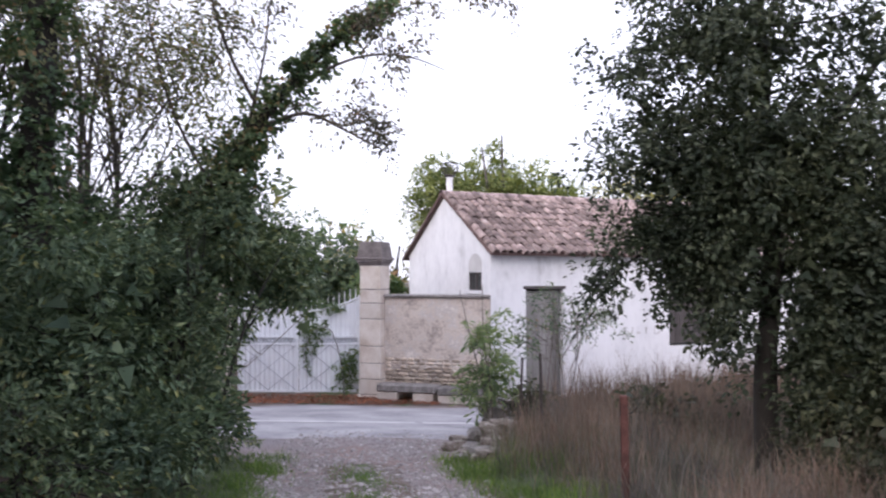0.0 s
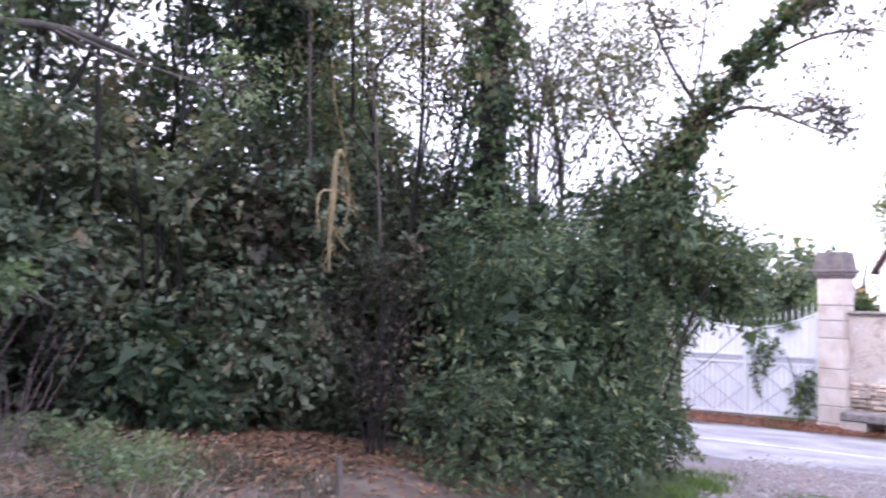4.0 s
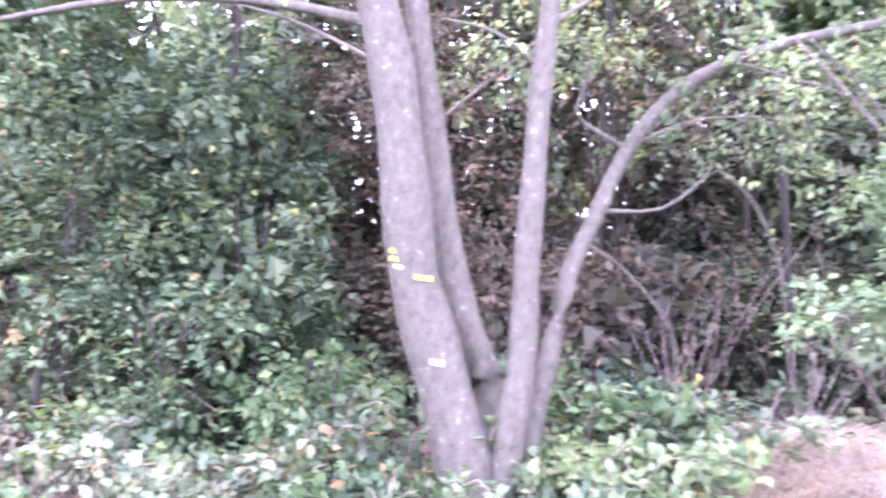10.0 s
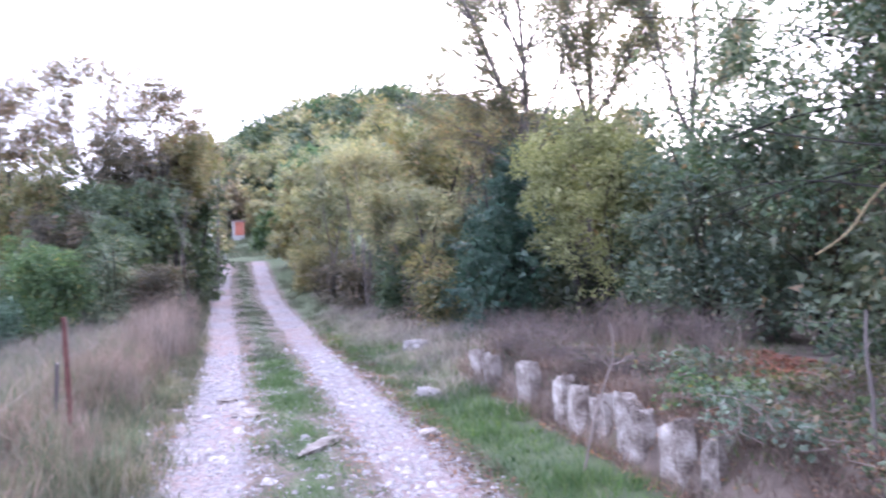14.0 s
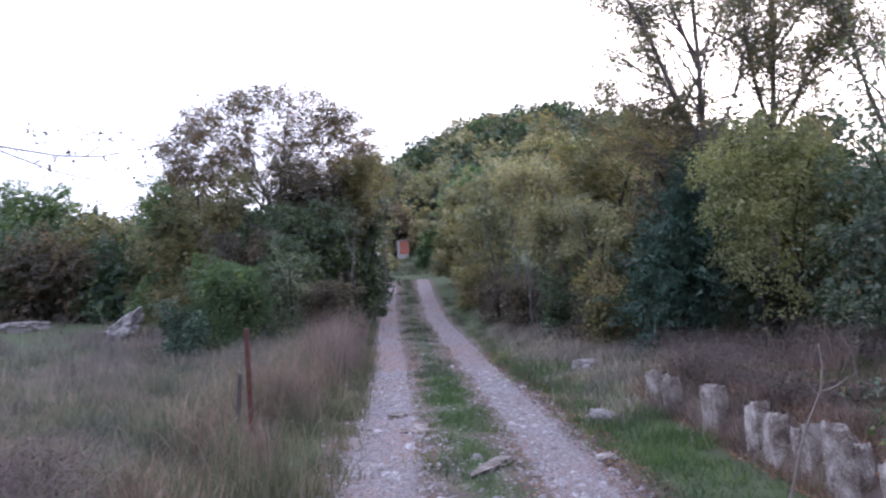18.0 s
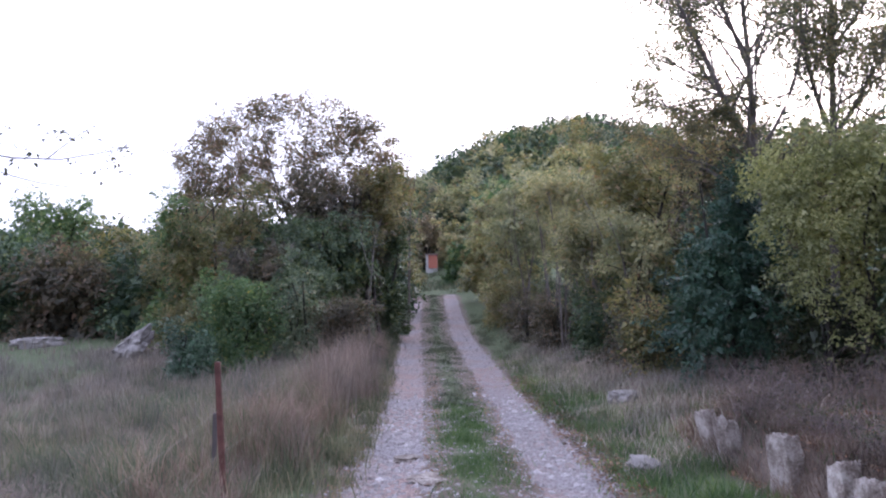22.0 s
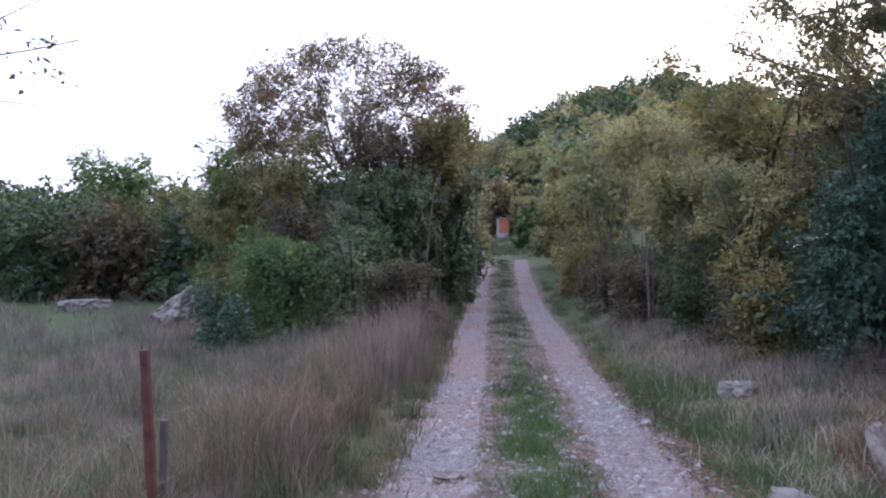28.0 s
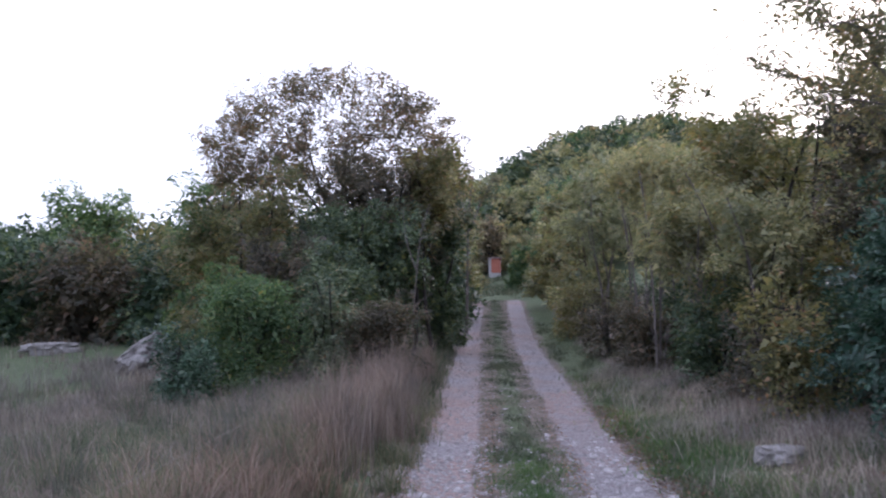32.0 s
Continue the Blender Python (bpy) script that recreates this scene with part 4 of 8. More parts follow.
for x0, x1, roll in ((0.02, 1.22, 0.0), (1.26, 2.16, -3.2)):
    bench = thing("stone_bench", WALL @ pose((x0 + x1) / 2, -0.22, 0.0), "low stone slab bench resting on blocks by the wall" if roll == 0 else "low stone slab bench sagging to one side by the wall", "bench", "benches")
    half = (x1 - x0) / 2
    part("slab", box_bm(-half, half, -0.19, 0.19, 0.175, 0.325, 0.025), STONE_GREY, bench, m=pose(0, 0, 0, 0, roll))
    for at in (-half + 0.22, half - 0.25):
        part("block", box_bm(at - 0.22, at + 0.2, -0.17, 0.17, -0.05, 0.172, 0.02), ASHLAR, bench)

# ---- white gate ----
GATE = pose(2.77, -15.66, -0.66, 0, 0, GATE_TURN)
def gate_leaf(m, width, high, low):
    """A sheet-metal leaf: x 0..width; the top falls from high at x 0 to low."""
    g = thing("gate_leaf", m, "white sheet-metal gate leaf with lattice band and spikes", "gate", "gate leaves")
    top = lambda x: low + (high - low) * (1 - x / width) ** 2
    bm = bmesh.new()
    n = 24
    cols = []
    for k in range(n + 1):
        x = 0.03 + (width - 0.06) * k / n
        y = 0.0 + (0.022 if k % 2 else 0.0)
        cols.append((bm.verts.new((x, y, 0.06)), bm.verts.new((x, y, top(x) - 0.03)), bm.verts.new((x, y - 0.006, 0.06)), bm.verts.new((x, y - 0.006, top(x) - 0.03))))
    for a, b in zip(cols, cols[1:]):
        bm.faces.new((b[0], a[0], a[1], b[1]))
        bm.faces.new((a[2], b[2], b[3], a[3]))
    part("sheet", bm, PAINT_WHITE, g)
    for x in (0.0, width - 0.05):
        part("stile", box_bm(x, x + 0.05, -0.02, 0.045, 0.02, top(x) + 0.02, 0.004), PAINT_WHITE, g)
    for z in (0.03, 0.96, 1.10):
        part("rail", box_bm(0.05, width - 0.05, -0.01, 0.04, z, z + 0.04, 0.004), PAINT_WHITE, g)
    line = np.array([(0.05 + (width - 0.1) * k / 10, 0.012, top(0.05 + (width - 0.1) * k / 10)) for k in range(11)])
    child("top_rail", np_mesh("top_rail", *tube(line, [0.022] * 11, 6), PAINT_WHITE, True), g)
    for k in range(int(width / 0.11)):
        x = 0.09 + k * 0.11
        child("spike", np_mesh("spike", *tube([(x, 0.012, top(x) - 0.02), (x, 0.012, top(x) + 0.16), (x, 0.012, top(x) + 0.24)], [0.009, 0.009, 0.002], 5), PAINT_WHITE, True), g)
    for k in range(int(width / 0.07)):
        x = 0.05 + k * 0.07
        for a, b in (((x, 1.0), (x + 0.07, 1.1)), ((x + 0.07, 1.0), (x, 1.1))):
            child("lattice", np_mesh("lattice", *tube([(a[0], 0.03, a[1]), (b[0], 0.03, b[1])], [0.008, 0.008], 4), PAINT_GREY), g)
    w = width - 0.1
    for a, b in (((0.0, 0.07), (w, 0.96)), ((w, 0.07), (0.0, 0.96)), ((0, 0.5), (w / 2, 0.96)), ((w / 2, 0.07), (w, 0.52)), ((0, 0.52), (w / 2, 0.07)), ((w / 2, 0.96), (w, 0.5))):
        child("brace", np_mesh("brace", *tube([(0.05 + a[0], 0.024, a[1]), (0.05 + b[0], 0.024, b[1])], [0.008, 0.008], 5), PAINT_GREY, True), g)
    return g


gate_leaf(GATE, 1.20, 1.92, 1.62)
gate_leaf(GATE @ pose(2.42, 0, 0) @ Matrix.Diagonal((-1, 1, 1, 1)), 1.20, 1.92, 1.62)
copy_thing(pillar, pose(5.58, -15.36, -0.72, 0, 0, GATE_TURN))
WALL_2 = pose(5.9, -15.36, -0.72, 0, 0, GATE_TURN)
single("wall_2", bm_mesh("wall_2", box_bm(0, 14, -0.2, 0.2, 0, 1.95, 0.02), RENDER_OLD), WALL_2, "rendered rubble wall going on beyond the gate", "wall", kind="structure")


single("rock", rock_mesh("rock", (0.5, 0.28, 0.26), 31.0, STONE_GREY, 0.45, 3), pose(-7.3, 20.2, float(land(-7.3, 20.2)) + 0.34, 0, -38, 12), "leaning pale limestone slab beside the copse", "rock")
# ---- standing stones of the bank ----
def slab_stone(width, height, thick, seed):
    bm = bmesh.new()
    bmesh.ops.create_cube(bm, size=2.0)
    bmesh.ops.subdivide_edges(bm, edges=bm.edges[:], cuts=9, use_grid_fill=True)
    rs = random.Random(int(seed * 10))
    tilt_top, notch = rs.uniform(-0.22, 0.22), rs.uniform(-0.8, 0.8)
    for v in bm.verts:
        c = v.co.copy()
        o = Vector((seed * 2.3, seed, seed * 0.7))
        n1, n2, n3 = noise.noise(c * 1.3 + o), noise.noise(c * 3.7 + o), noise.noise(c * 9.0 + o)
        edge = 0.92 + 0.10 * noise.noise(Vector((0, seed, c.z * 1.6 + (3 if c.x > 0 else 0)))) - 0.10 * max(0.0, c.z)
        peak = 1.0 + tilt_top * c.x - 0.22 * max(0.0, 1 - abs(c.x - notch) * 2.5) + 0.10 * n2
        step = 0.10 * round(2.2 * noise.noise(Vector((c.x * 1.1, seed, c.z * 1.1)))) 
        v.co = Vector((c.x * width * (edge + 0.04 * n3), c.y * thick * (1 + 0.25 * n1 + 0.12 * n2) - step * thick * 1.4 + 0.012 * n3, (c.z * peak if c.z > 0 else c.z) * height + 0.012 * n2))
    return bm_mesh("standing_stone", bm, STONE_PALE)


for k, (y, w, h, lean, swing, x) in enumerate(((8.93, 0.10, 0.27, 20, 16, 2.14), (8.38, 0.11, 0.28, 15, 20, 2.12), (7.35, 0.15, 0.34, 7, 12, 2.13), (6.62, 0.10, 0.31, 4, 8, 2.17), (6.28, 0.13, 0.29, 6, -4, 2.15), (5.88, 0.13, 0.28, 5, 4, 2.18), (5.36, 0.21, 0.33, 4, 4, 2.16), (4.82, 0.17, 0.30, 4, -5, 2.16), (4.46, 0.10, 0.30, -5, 9, 2.20))):
    single("standing_stone", slab_stone(w * 0.86, h, 0.065, k + 1.0), pose(x, y, 0.16, 0, 4, 90 + swing) @ pose(0, 0, 0, 0, lean), "upright pale limestone slab set into the grassy bank", "stone", "standing stones")
for k, (x, y, sx, sy, sz, up, mat, text) in enumerate((
        (2.02, 11.75, 0.19, 0.13, 0.11, 0.06, STONE_GREY, "pale limestone boulder lying in verge grass"), (1.06, 6.9, 0.10, 0.08, 0.05, 0.02, STONE_PALE, "small white limestone at the track's edge"),
        (1.43, 8.62, 0.19, 0.12, 0.06, 0.02, STONE_GREY, "flat grey stone in the green verge"), (-0.42, 8.30, 0.16, 0.13, 0.05, 0.01, STONE_PALE, "flat pale stone bedded in the track"),
        (-0.60, 9.2, 0.13, 0.1, 0.05, 0.01, STONE_PALE, "flat pale stone bedded in the track"), (0.12, 6.75, 0.34, 0.07, 0.04, 0.01, STONE_PALE, "long pale rock edge across the track"),
        (0.0, -10.9, 0.26, 0.22, 0.2, 0.08, STONE_GREY, "grey rubble stone at the lane's corner"), (-0.25, -10.5, 0.34, 0.22, 0.2, 0.1, STONE_PALE, "pale rubble stone at the lane's corner"), (0.15, -10.3, 0.25, 0.2, 0.1, 0.02, STONE_PALE, "flat rubble stone at the lane's corner"),
        (-0.1, -11.2, 0.2, 0.16, 0.2, 0.28, STONE_GREY, "grey rubble stone on top of others"), (4.6, -2.5, 0.09, 0.12, 0.06, 0.02, STONE_GREY, "pale flat stone among the brambles"), (3.95, -1.78, 0.13, 0.24, 0.04, 0.03, STONE_PALE, "flat pale stone lying in the straw"),
        (-11.6, 24.6, 0.6, 0.2, 0.2, 0.16, STONE_GREY, "long pale boulder at the field's edge"))):
    single("rock", rock_mesh("rock", (sx, sy, sz), k + 2.0, mat), pose(x, y, float(land(x, y)) + up, 0, 0, k * 47), text, "rock")

rr = np.random.default_rng(12)
for k in range(16):
    y = rr.uniform(-11.6, -9.6)
    x = float(lane_mid(y)) - rr.uniform(1.15, 1.75)
    size = rr.uniform(0.09, 0.24)
    single("rubble_stone", rock_mesh("rubble_stone", (size, size * 0.8, size * rr.uniform(0.4, 0.7)), k + 40.0, (STONE_GREY, STONE_PALE)[k % 2], 0.3, 1), pose(x, y, float(land(x, y)) + size * 0.2, 0, 0, k * 51), "tumbled limestone rubble at the lane's corner", "rock", "rubble stones")
rng = np.random.default_rng(11)
octa = np.array([(1, 0, -0.3), (0.2, 1, -0.3), (-1, 0.1, -0.3), (-0.1, -1, -0.3), (0.35, 0.1, 0.9), (-0.4, -0.1, 0.8)], float)
octa_f = np.array([(0, 1, 4), (1, 5, 4), (1, 2, 5), (2, 3, 5), (3, 4, 5), (3, 0, 4)])
def pebbles(name, xy, low, high, mat, label):
    n = len(xy)
    size = rng.uniform(low, high, n) * rng.choice([1, 1, 1, 1.7], n)
    turn = rng.uniform(0, 2 * np.pi, n)
    v = octa[None] * rng.uniform(0.7, 1.3, (n, 6, 3)) * np.column_stack([size, size * rng.uniform(0.5, 1, n), size * rng.uniform(0.25, 0.6, n)])[:, None]
    c, s = np.cos(turn)[:, None], np.sin(turn)[:, None]
    v = np.stack([v[..., 0] * c - v[..., 1] * s, v[..., 0] * s + v[..., 1] * c, v[..., 2]], -1)
    v += np.column_stack([xy, land(xy[:, 0], xy[:, 1]) + size * 0.08])[:, None]
    f = (np.arange(n)[:, None, None] * 6 + octa_f[None]).reshape(-1, 3)
    tagged(new(name, np_mesh(name, v.reshape(-1, 3), f, mat)), label, "gravel", kind="stuff")


def on_lane(n, y0, y1, rut):
    y = y0 + (y1 - y0) * rng.random(n)
    x = lane_mid(y) + np.where(rng.random(n) < rut, rng.choice([-0.72, 0.72], n) + rng.normal(0, 0.24, n), rng.uniform(-1.15, 1.15, n))
    return np.column_stack([x, y])


pebbles("gravel", np.concatenate([on_lane(9000, 3, 13, 0.7), on_lane(3600, 13, 32, 0.8), on_lane(6500, -11.9, -2, 0.4)]), 0.008, 0.026, PEBBLE, "loose pale limestone gravel in the ruts")
pebbles("stones", np.concatenate([on_lane(520, 3, 14, 0.75), on_lane(900, -12.0, -3, 0.25)]), 0.022, 0.046, PEBBLE, "fist-sized pale stones strewn along the track")


# ---- fence posts and wire ----
def fence_post(x, y, height, mat, radius, lean, text):
    root = thing("fence_post", pose(x, y, float(land(x, y)), lean[0], lean[1]), text, "fence post", "fence posts")
    bm = box_bm(-radius, radius, -radius, radius, -0.2, height, radius * 0.25)
    bmesh.ops.subdivide_edges(bm, edges=[e for e in bm.edges if abs(e.verts[0].co.z - e.verts[1].co.z) > 0.3], cuts=8)
    for v in bm.verts:
        v.co += Vector((noise.noise(v.co * 7), noise.noise(v.co * 7 + Vector((5, 0, 0))), 0)) * radius * 0.35
    part("shaft", bm, mat, root)
    return root


fence_post(-2.02, 7.85, 0.55, WOOD_DARK, 0.016, (2, 3), "short dark stake in the tall dry grass")
fence_post(-1.778, 7.25, 1.0, RUST, 0.019, (1, -2), "rusty red-brown iron fence post in tall grass")
fence_post(-1.28, -6.0, 0.85, RUST, 0.028, (-1, 1), "rusty flaking iron fence post in dry grass")
fence_post(-0.72, -9.3, 1.0, IRON_DARK, 0.017, (0, 1), "thin dark iron fence stake")
fence_post(-0.45, -10.7, 0.95, IRON_DARK, 0.017, (1, -2), "thin dark iron fence stake")
fence_post(-2.05, -2.4, 0.95, RUST, 0.03, (1, 2), "rusty iron fence post in dry grass")
fence_post(2.72, -3.52, 0.22, BARK_GREY, 0.016, (2, 3), "short pale wooden stake among leaf litter")
wire_posts = [(-0.45, -10.7, 0.05), (-0.72, -9.3, 0.30), (-1.28, -6.0, 0.52), (-2.05, -2.4, 0.62), (-1.95, 2.5, 0.70), (-1.81, 7.22, 0.78), (-2.0, 13.0, 0.75)]
for drop in (0.0, 0.30):
    pieces = []
    for (x0, y0, z0), (x1, y1, z1) in zip(wire_posts, wire_posts[1:]):
        line = np.array([(x0 + (x1 - x0) * u, y0 + (y1 - y0) * u, z0 + (z1 - z0) * u - drop - 0.35 * u * (1 - u)) for u in np.linspace(0, 1, 9)])
        pieces.append(tube(line, [0.0011] * 9, 4))
    tagged(new("fence_wire", np_mesh("fence_wire", *merged(pieces), WIRE)), "slack fence wire strung between iron posts", "wire", "fence wires")


# ---- multi-stemmed maple with the painted blaze ----
def stem(name, points, r0, r1, parent, mat, label="", count=14, sides=9):
    line = smooth_line(points, count)
    return child(name, np_mesh(name, *tube(line, np.linspace(r0, r1, count) * (1 + 0.06 * np.sin(np.arange(count) * 1.9)), sides), mat, True), parent, label)


maple = thing("maple_tree", pose(3.3, 0.4, 0.2), "pale grey multi-stemmed field maple with a yellow blaze", "tree")
MAP = Vector((3.3, 0.4, 0.2))
def rel(points, o=MAP):
    return [tuple(Vector(p) - o) for p in points]


T1 = [(3.31, 0.40, 0.1), (3.30, 0.44, 0.45), (3.29, 0.50, 0.71), (3.28, 0.62, 1.12), (3.26, 0.72, 1.48), (3.25, 0.77, 1.94), (3.24, 0.83, 2.39), (3.22, 0.91, 2.75), (3.2, 1.1, 3.7), (3.1, 1.3, 4.8)]
stem("stem", rel(T1), 0.145, 0.085, maple, BARK_PALE, "stout lichen-flecked stem", 22, 12)
stem("stem", rel([(3.50, 0.35, 0.2), (3.56, 0.35, 0.86), (3.55, 0.42, 1.05), (3.54, 0.53, 1.38), (3.53, 0.62, 1.84), (3.52, 0.68, 2.31), (3.51, 0.76, 2.8), (3.5, 0.9, 4.6)]), 0.085, 0.05, maple, BARK_PALE, "", 18, 10)
stem("stem", rel([(3.30, 0.32, 0.15), (3.26, 0.27, 0.7), (3.26, 0.23, 0.93), (3.26, 0.21, 1.19), (3.26, 0.20, 1.5), (3.27, 0.17, 1.97), (3.27, 0.14, 2.42), (3.27, 0.10, 2.77), (3.2, -0.05, 4.4)]), 0.078, 0.042, maple, BARK_PALE, "", 20, 10)
T4 = [(3.40, 0.24, 0.3), (3.47, 0.14, 0.85), (3.52, 0.07, 1.12), (3.67, -0.01, 1.46), (3.76, -0.16, 1.79), (3.85, -0.31, 2.11), (3.92, -0.56, 2.42), (3.96, -0.87, 2.61), (4.06, -1.29, 2.76), (4.09, -1.81, 2.87), (4.11, -2.44, 3.01), (4.2, -3.0, 3.0)]
stem("stem", rel(T4), 0.056, 0.024, maple, BARK_PALE, "slim stem arching out sideways", 30, 8)
for pts, r in (([(3.85, -0.31, 2.13), (3.8, -0.1, 2.25), (3.75, -0.05, 2.32), (3.78, -0.12, 2.55), (3.8, -0.05, 2.7)], 0.014), ([(3.78, -0.18, 1.8), (3.9, -0.5, 1.82), (4.0, -0.75, 2.0), (4.05, -0.8, 2.1)], 0.013), ([(4.1, -0.85, 2.05), (4.2, -1.05, 1.9), (4.25, -1.2, 1.6), (4.25, -1.25, 1.3)], 0.012),
               ([(3.24, 0.85, 2.6), (3.3, 1.5, 2.75), (3.4, 2.2, 2.8), (3.4, 2.9, 2.7)], 0.03), ([(4.11, -2.4, 3.0), (4.1, -2.7, 2.9), (4.15, -2.9, 2.75)], 0.014), ([(3.27, 0.15, 2.4), (3.2, 0.35, 2.55), (3.2, 0.6, 2.62)], 0.012),
               ([(4.06, -1.3, 2.76), (3.95, -1.5, 2.5), (3.8, -1.7, 2.1), (3.65, -1.85, 1.7)], 0.012), ([(3.7, -0.1, 1.62), (3.8, -0.3, 1.5), (3.9, -0.55, 1.2), (3.95, -0.6, 0.8)], 0.009)):
    stem("branch", rel(pts), r, r * 0.45, maple, BARK_PALE, "", 10, 6)
rng = np.random.default_rng(33)
pieces, tips, ways = grow([(rel(pts), r) for pts, r in (([(3.27, 0.12, 2.6), (3.5, -0.3, 2.9), (3.7, -0.8, 3.0), (3.8, -1.3, 2.9)], 0.012), ([(3.96, -0.87, 2.61), (3.9, -1.2, 2.5), (3.85, -1.6, 2.35), (3.8, -2.1, 2.25)], 0.010), ([(3.85, -0.31, 2.13), (3.95, -0.7, 2.3), (4.0, -1.2, 2.3), (4.05, -1.7, 2.1)], 0.010), ([(4.11, -2.44, 3.01), (4.0, -2.9, 2.9), (3.9, -3.4, 2.85), (3.8, -3.9, 2.95)], 0.012), ([(3.24, 0.83, 2.4), (3.4, 1.4, 2.7), (3.5, 2.1, 2.9)], 0.012), ([(3.52, 0.66, 2.2), (3.6, 0.2, 2.6), (3.7, -0.3, 3.1)], 0.009))], rng, 8, 4, 0.4, 0.0, 0.0022)
child("branch", np_mesh("branch", *merged(pieces), BARK_GREY, True), maple, "fine bare twigs under the crown")
some = rng.random(len(tips)) < 0.5
child("crown", crown_mesh("crown", tips[some], ways[some], 12, 0.04, 0.5, 0.1, LEAF_LIGHT, rng, 0.4, shape="oval"), maple, "thin hanging sprays of pale leaves")
for (p, w, h, mat) in (((3.168, 0.785, 1.56), 0.026, 0.010, BLAZE), ((3.168, 0.785, 1.525), 0.026, 0.010, BLAZE), ((3.163, 0.77, 1.49), 0.02, 0.008, BLAZE_WHITE), ((3.150, 0.655, 1.442), 0.042, 0.011, BLAZE), ((3.160, 0.59, 1.07), 0.03, 0.013, BLAZE_WHITE)):
    bm = bmesh.new()
    bmesh.ops.create_grid(bm, x_segments=6, y_segments=2, size=1.0)
    for v in bm.verts:
        v.co = Vector((-0.012 + 0.03 * (v.co.x * w / 0.1) ** 2, v.co.x * w + 0.003 * noise.noise(v.co * 9), v.co.y * h * (1 + 0.3 * noise.noise(v.co * 3)) + v.co.x * h * 0.4))
    part("blaze", bm, mat, maple, "yellow painted trail blaze" if mat is BLAZE else "white paint fleck", Matrix.Translation(Vector(p) - MAP))
rng = np.random.default_rng(31)
cc, oo = crown_points([(0.35, -1.62, 1.10, 0.15, 0.24, 0.10), (0.35, -2.0, 1.14, 0.18, 0.26, 0.16), (0.38, -2.3, 1.28, 0.16, 0.24, 0.12), (0.4, -2.1, 1.5, 0.15, 0.2, 0.08), (0.45, -1.95, 1.72, 0.2, 0.22, 0.1)], 80, rng, 0.2, 0.3)
child("crown", crown_mesh("crown", cc, oo, 34, 0.046, 0.5, 0.12, LEAF_LIGHT, rng, shape="oval"), maple, "spray of fresh light green leaves")
for pts, r in (([(3.98, -1.2, 2.74), (3.85, -1.6, 2.2), (3.75, -1.75, 1.7), (3.68, -1.5, 1.35), (3.65, -1.2, 1.25)], 0.012), ([(3.76, -1.75, 1.75), (3.7, -2.0, 1.5), (3.66, -2.3, 1.35)], 0.008)):
    stem("branch", rel(pts), r, r * 0.4, maple, BARK_GREY, "", 10, 5)
cc, oo = crown_points([(0.7, -1.6, 2.35, 0.6, 0.9, 0.35), (0.6, -0.8, 2.0, 0.5, 0.4, 0.2), (0.4, 0.5, 3.6, 1.3, 1.5, 0.7), (0.6, -1.6, 3.3, 0.9, 1.6, 0.5), (0.9, -2.3, 2.5, 0.5, 0.6, 0.4), (0.8, -0.3, 2.5, 0.5, 0.7, 0.3)], 210, rng, 0.2, 0.3)
child("crown", crown_mesh("crown", cc, oo, 44, 0.044, 0.6, 0.14, LEAF_MAPLE, rng, shape="oval"), maple)

# ---- thicket beside the lane ----
SHRUB_DARK = "dense dark grey-green shrub of the roadside thicket"
def shrub(x, y, r, h, mat, seed, clumps, per=34, leaf=0.06, text=SHRUB_DARK, low=0.0, stems=4, r0=0.05, spread=0.15, slim=0.6, squash=1.0, bark=None, inner=0.3, name="shrub", cat="shrub", ragged=0.3, lean=(0, 0), limbs=22, core=0.7, lobes=True, shape=""):
    z = float(land(x, y))
    far = y > 14.5 or y < -14 or x > 6.2
    shape = shape or ("slip" if far else "blade")
    if far:
        per, leaf, limbs, core = int(per * 2.1), leaf * 0.84, min(limbs, 12), core * 1.6
    mid, half = low + (h - low) / 2, (h - low) / 2
    rr = np.random.default_rng(seed + 5000)
    blobs = [(lean[0], lean[1], mid, r * 0.82, r * squash * 0.82, half * 0.85)]
    for k in range(6):
        a, up = rr.uniform(0, 2 * np.pi), rr.uniform(-0.5, 0.75)
        size = rr.uniform(0.3, 0.55)
        blobs.append((lean[0] + math.cos(a) * r * 0.62, lean[1] + math.sin(a) * r * 0.62, mid + up * half * 0.85, r * size, r * size, half * size * 0.8))
    for k in range(5 if low < 0.45 else 0):
        a = rr.uniform(0, 2 * np.pi)
        blobs.append((lean[0] + math.cos(a) * r * 0.6, lean[1] + math.sin(a) * r * 0.6, low + half * 0.24, r * 0.5, r * 0.5, half * 0.3))
    return plant(name, x, y, z, r0, blobs, int(clumps * 1.25), int(per * 0.9), leaf * 1.05, mat, text, cat, seed, bark or BARK_DARK, slim, spread, stems, limbs, (lean[0] * 0.8, lean[1] * 0.8, h * 0.72), inner, ragged, core=core, lobes=lobes, shape=shape, twigs=1 if far else 2)


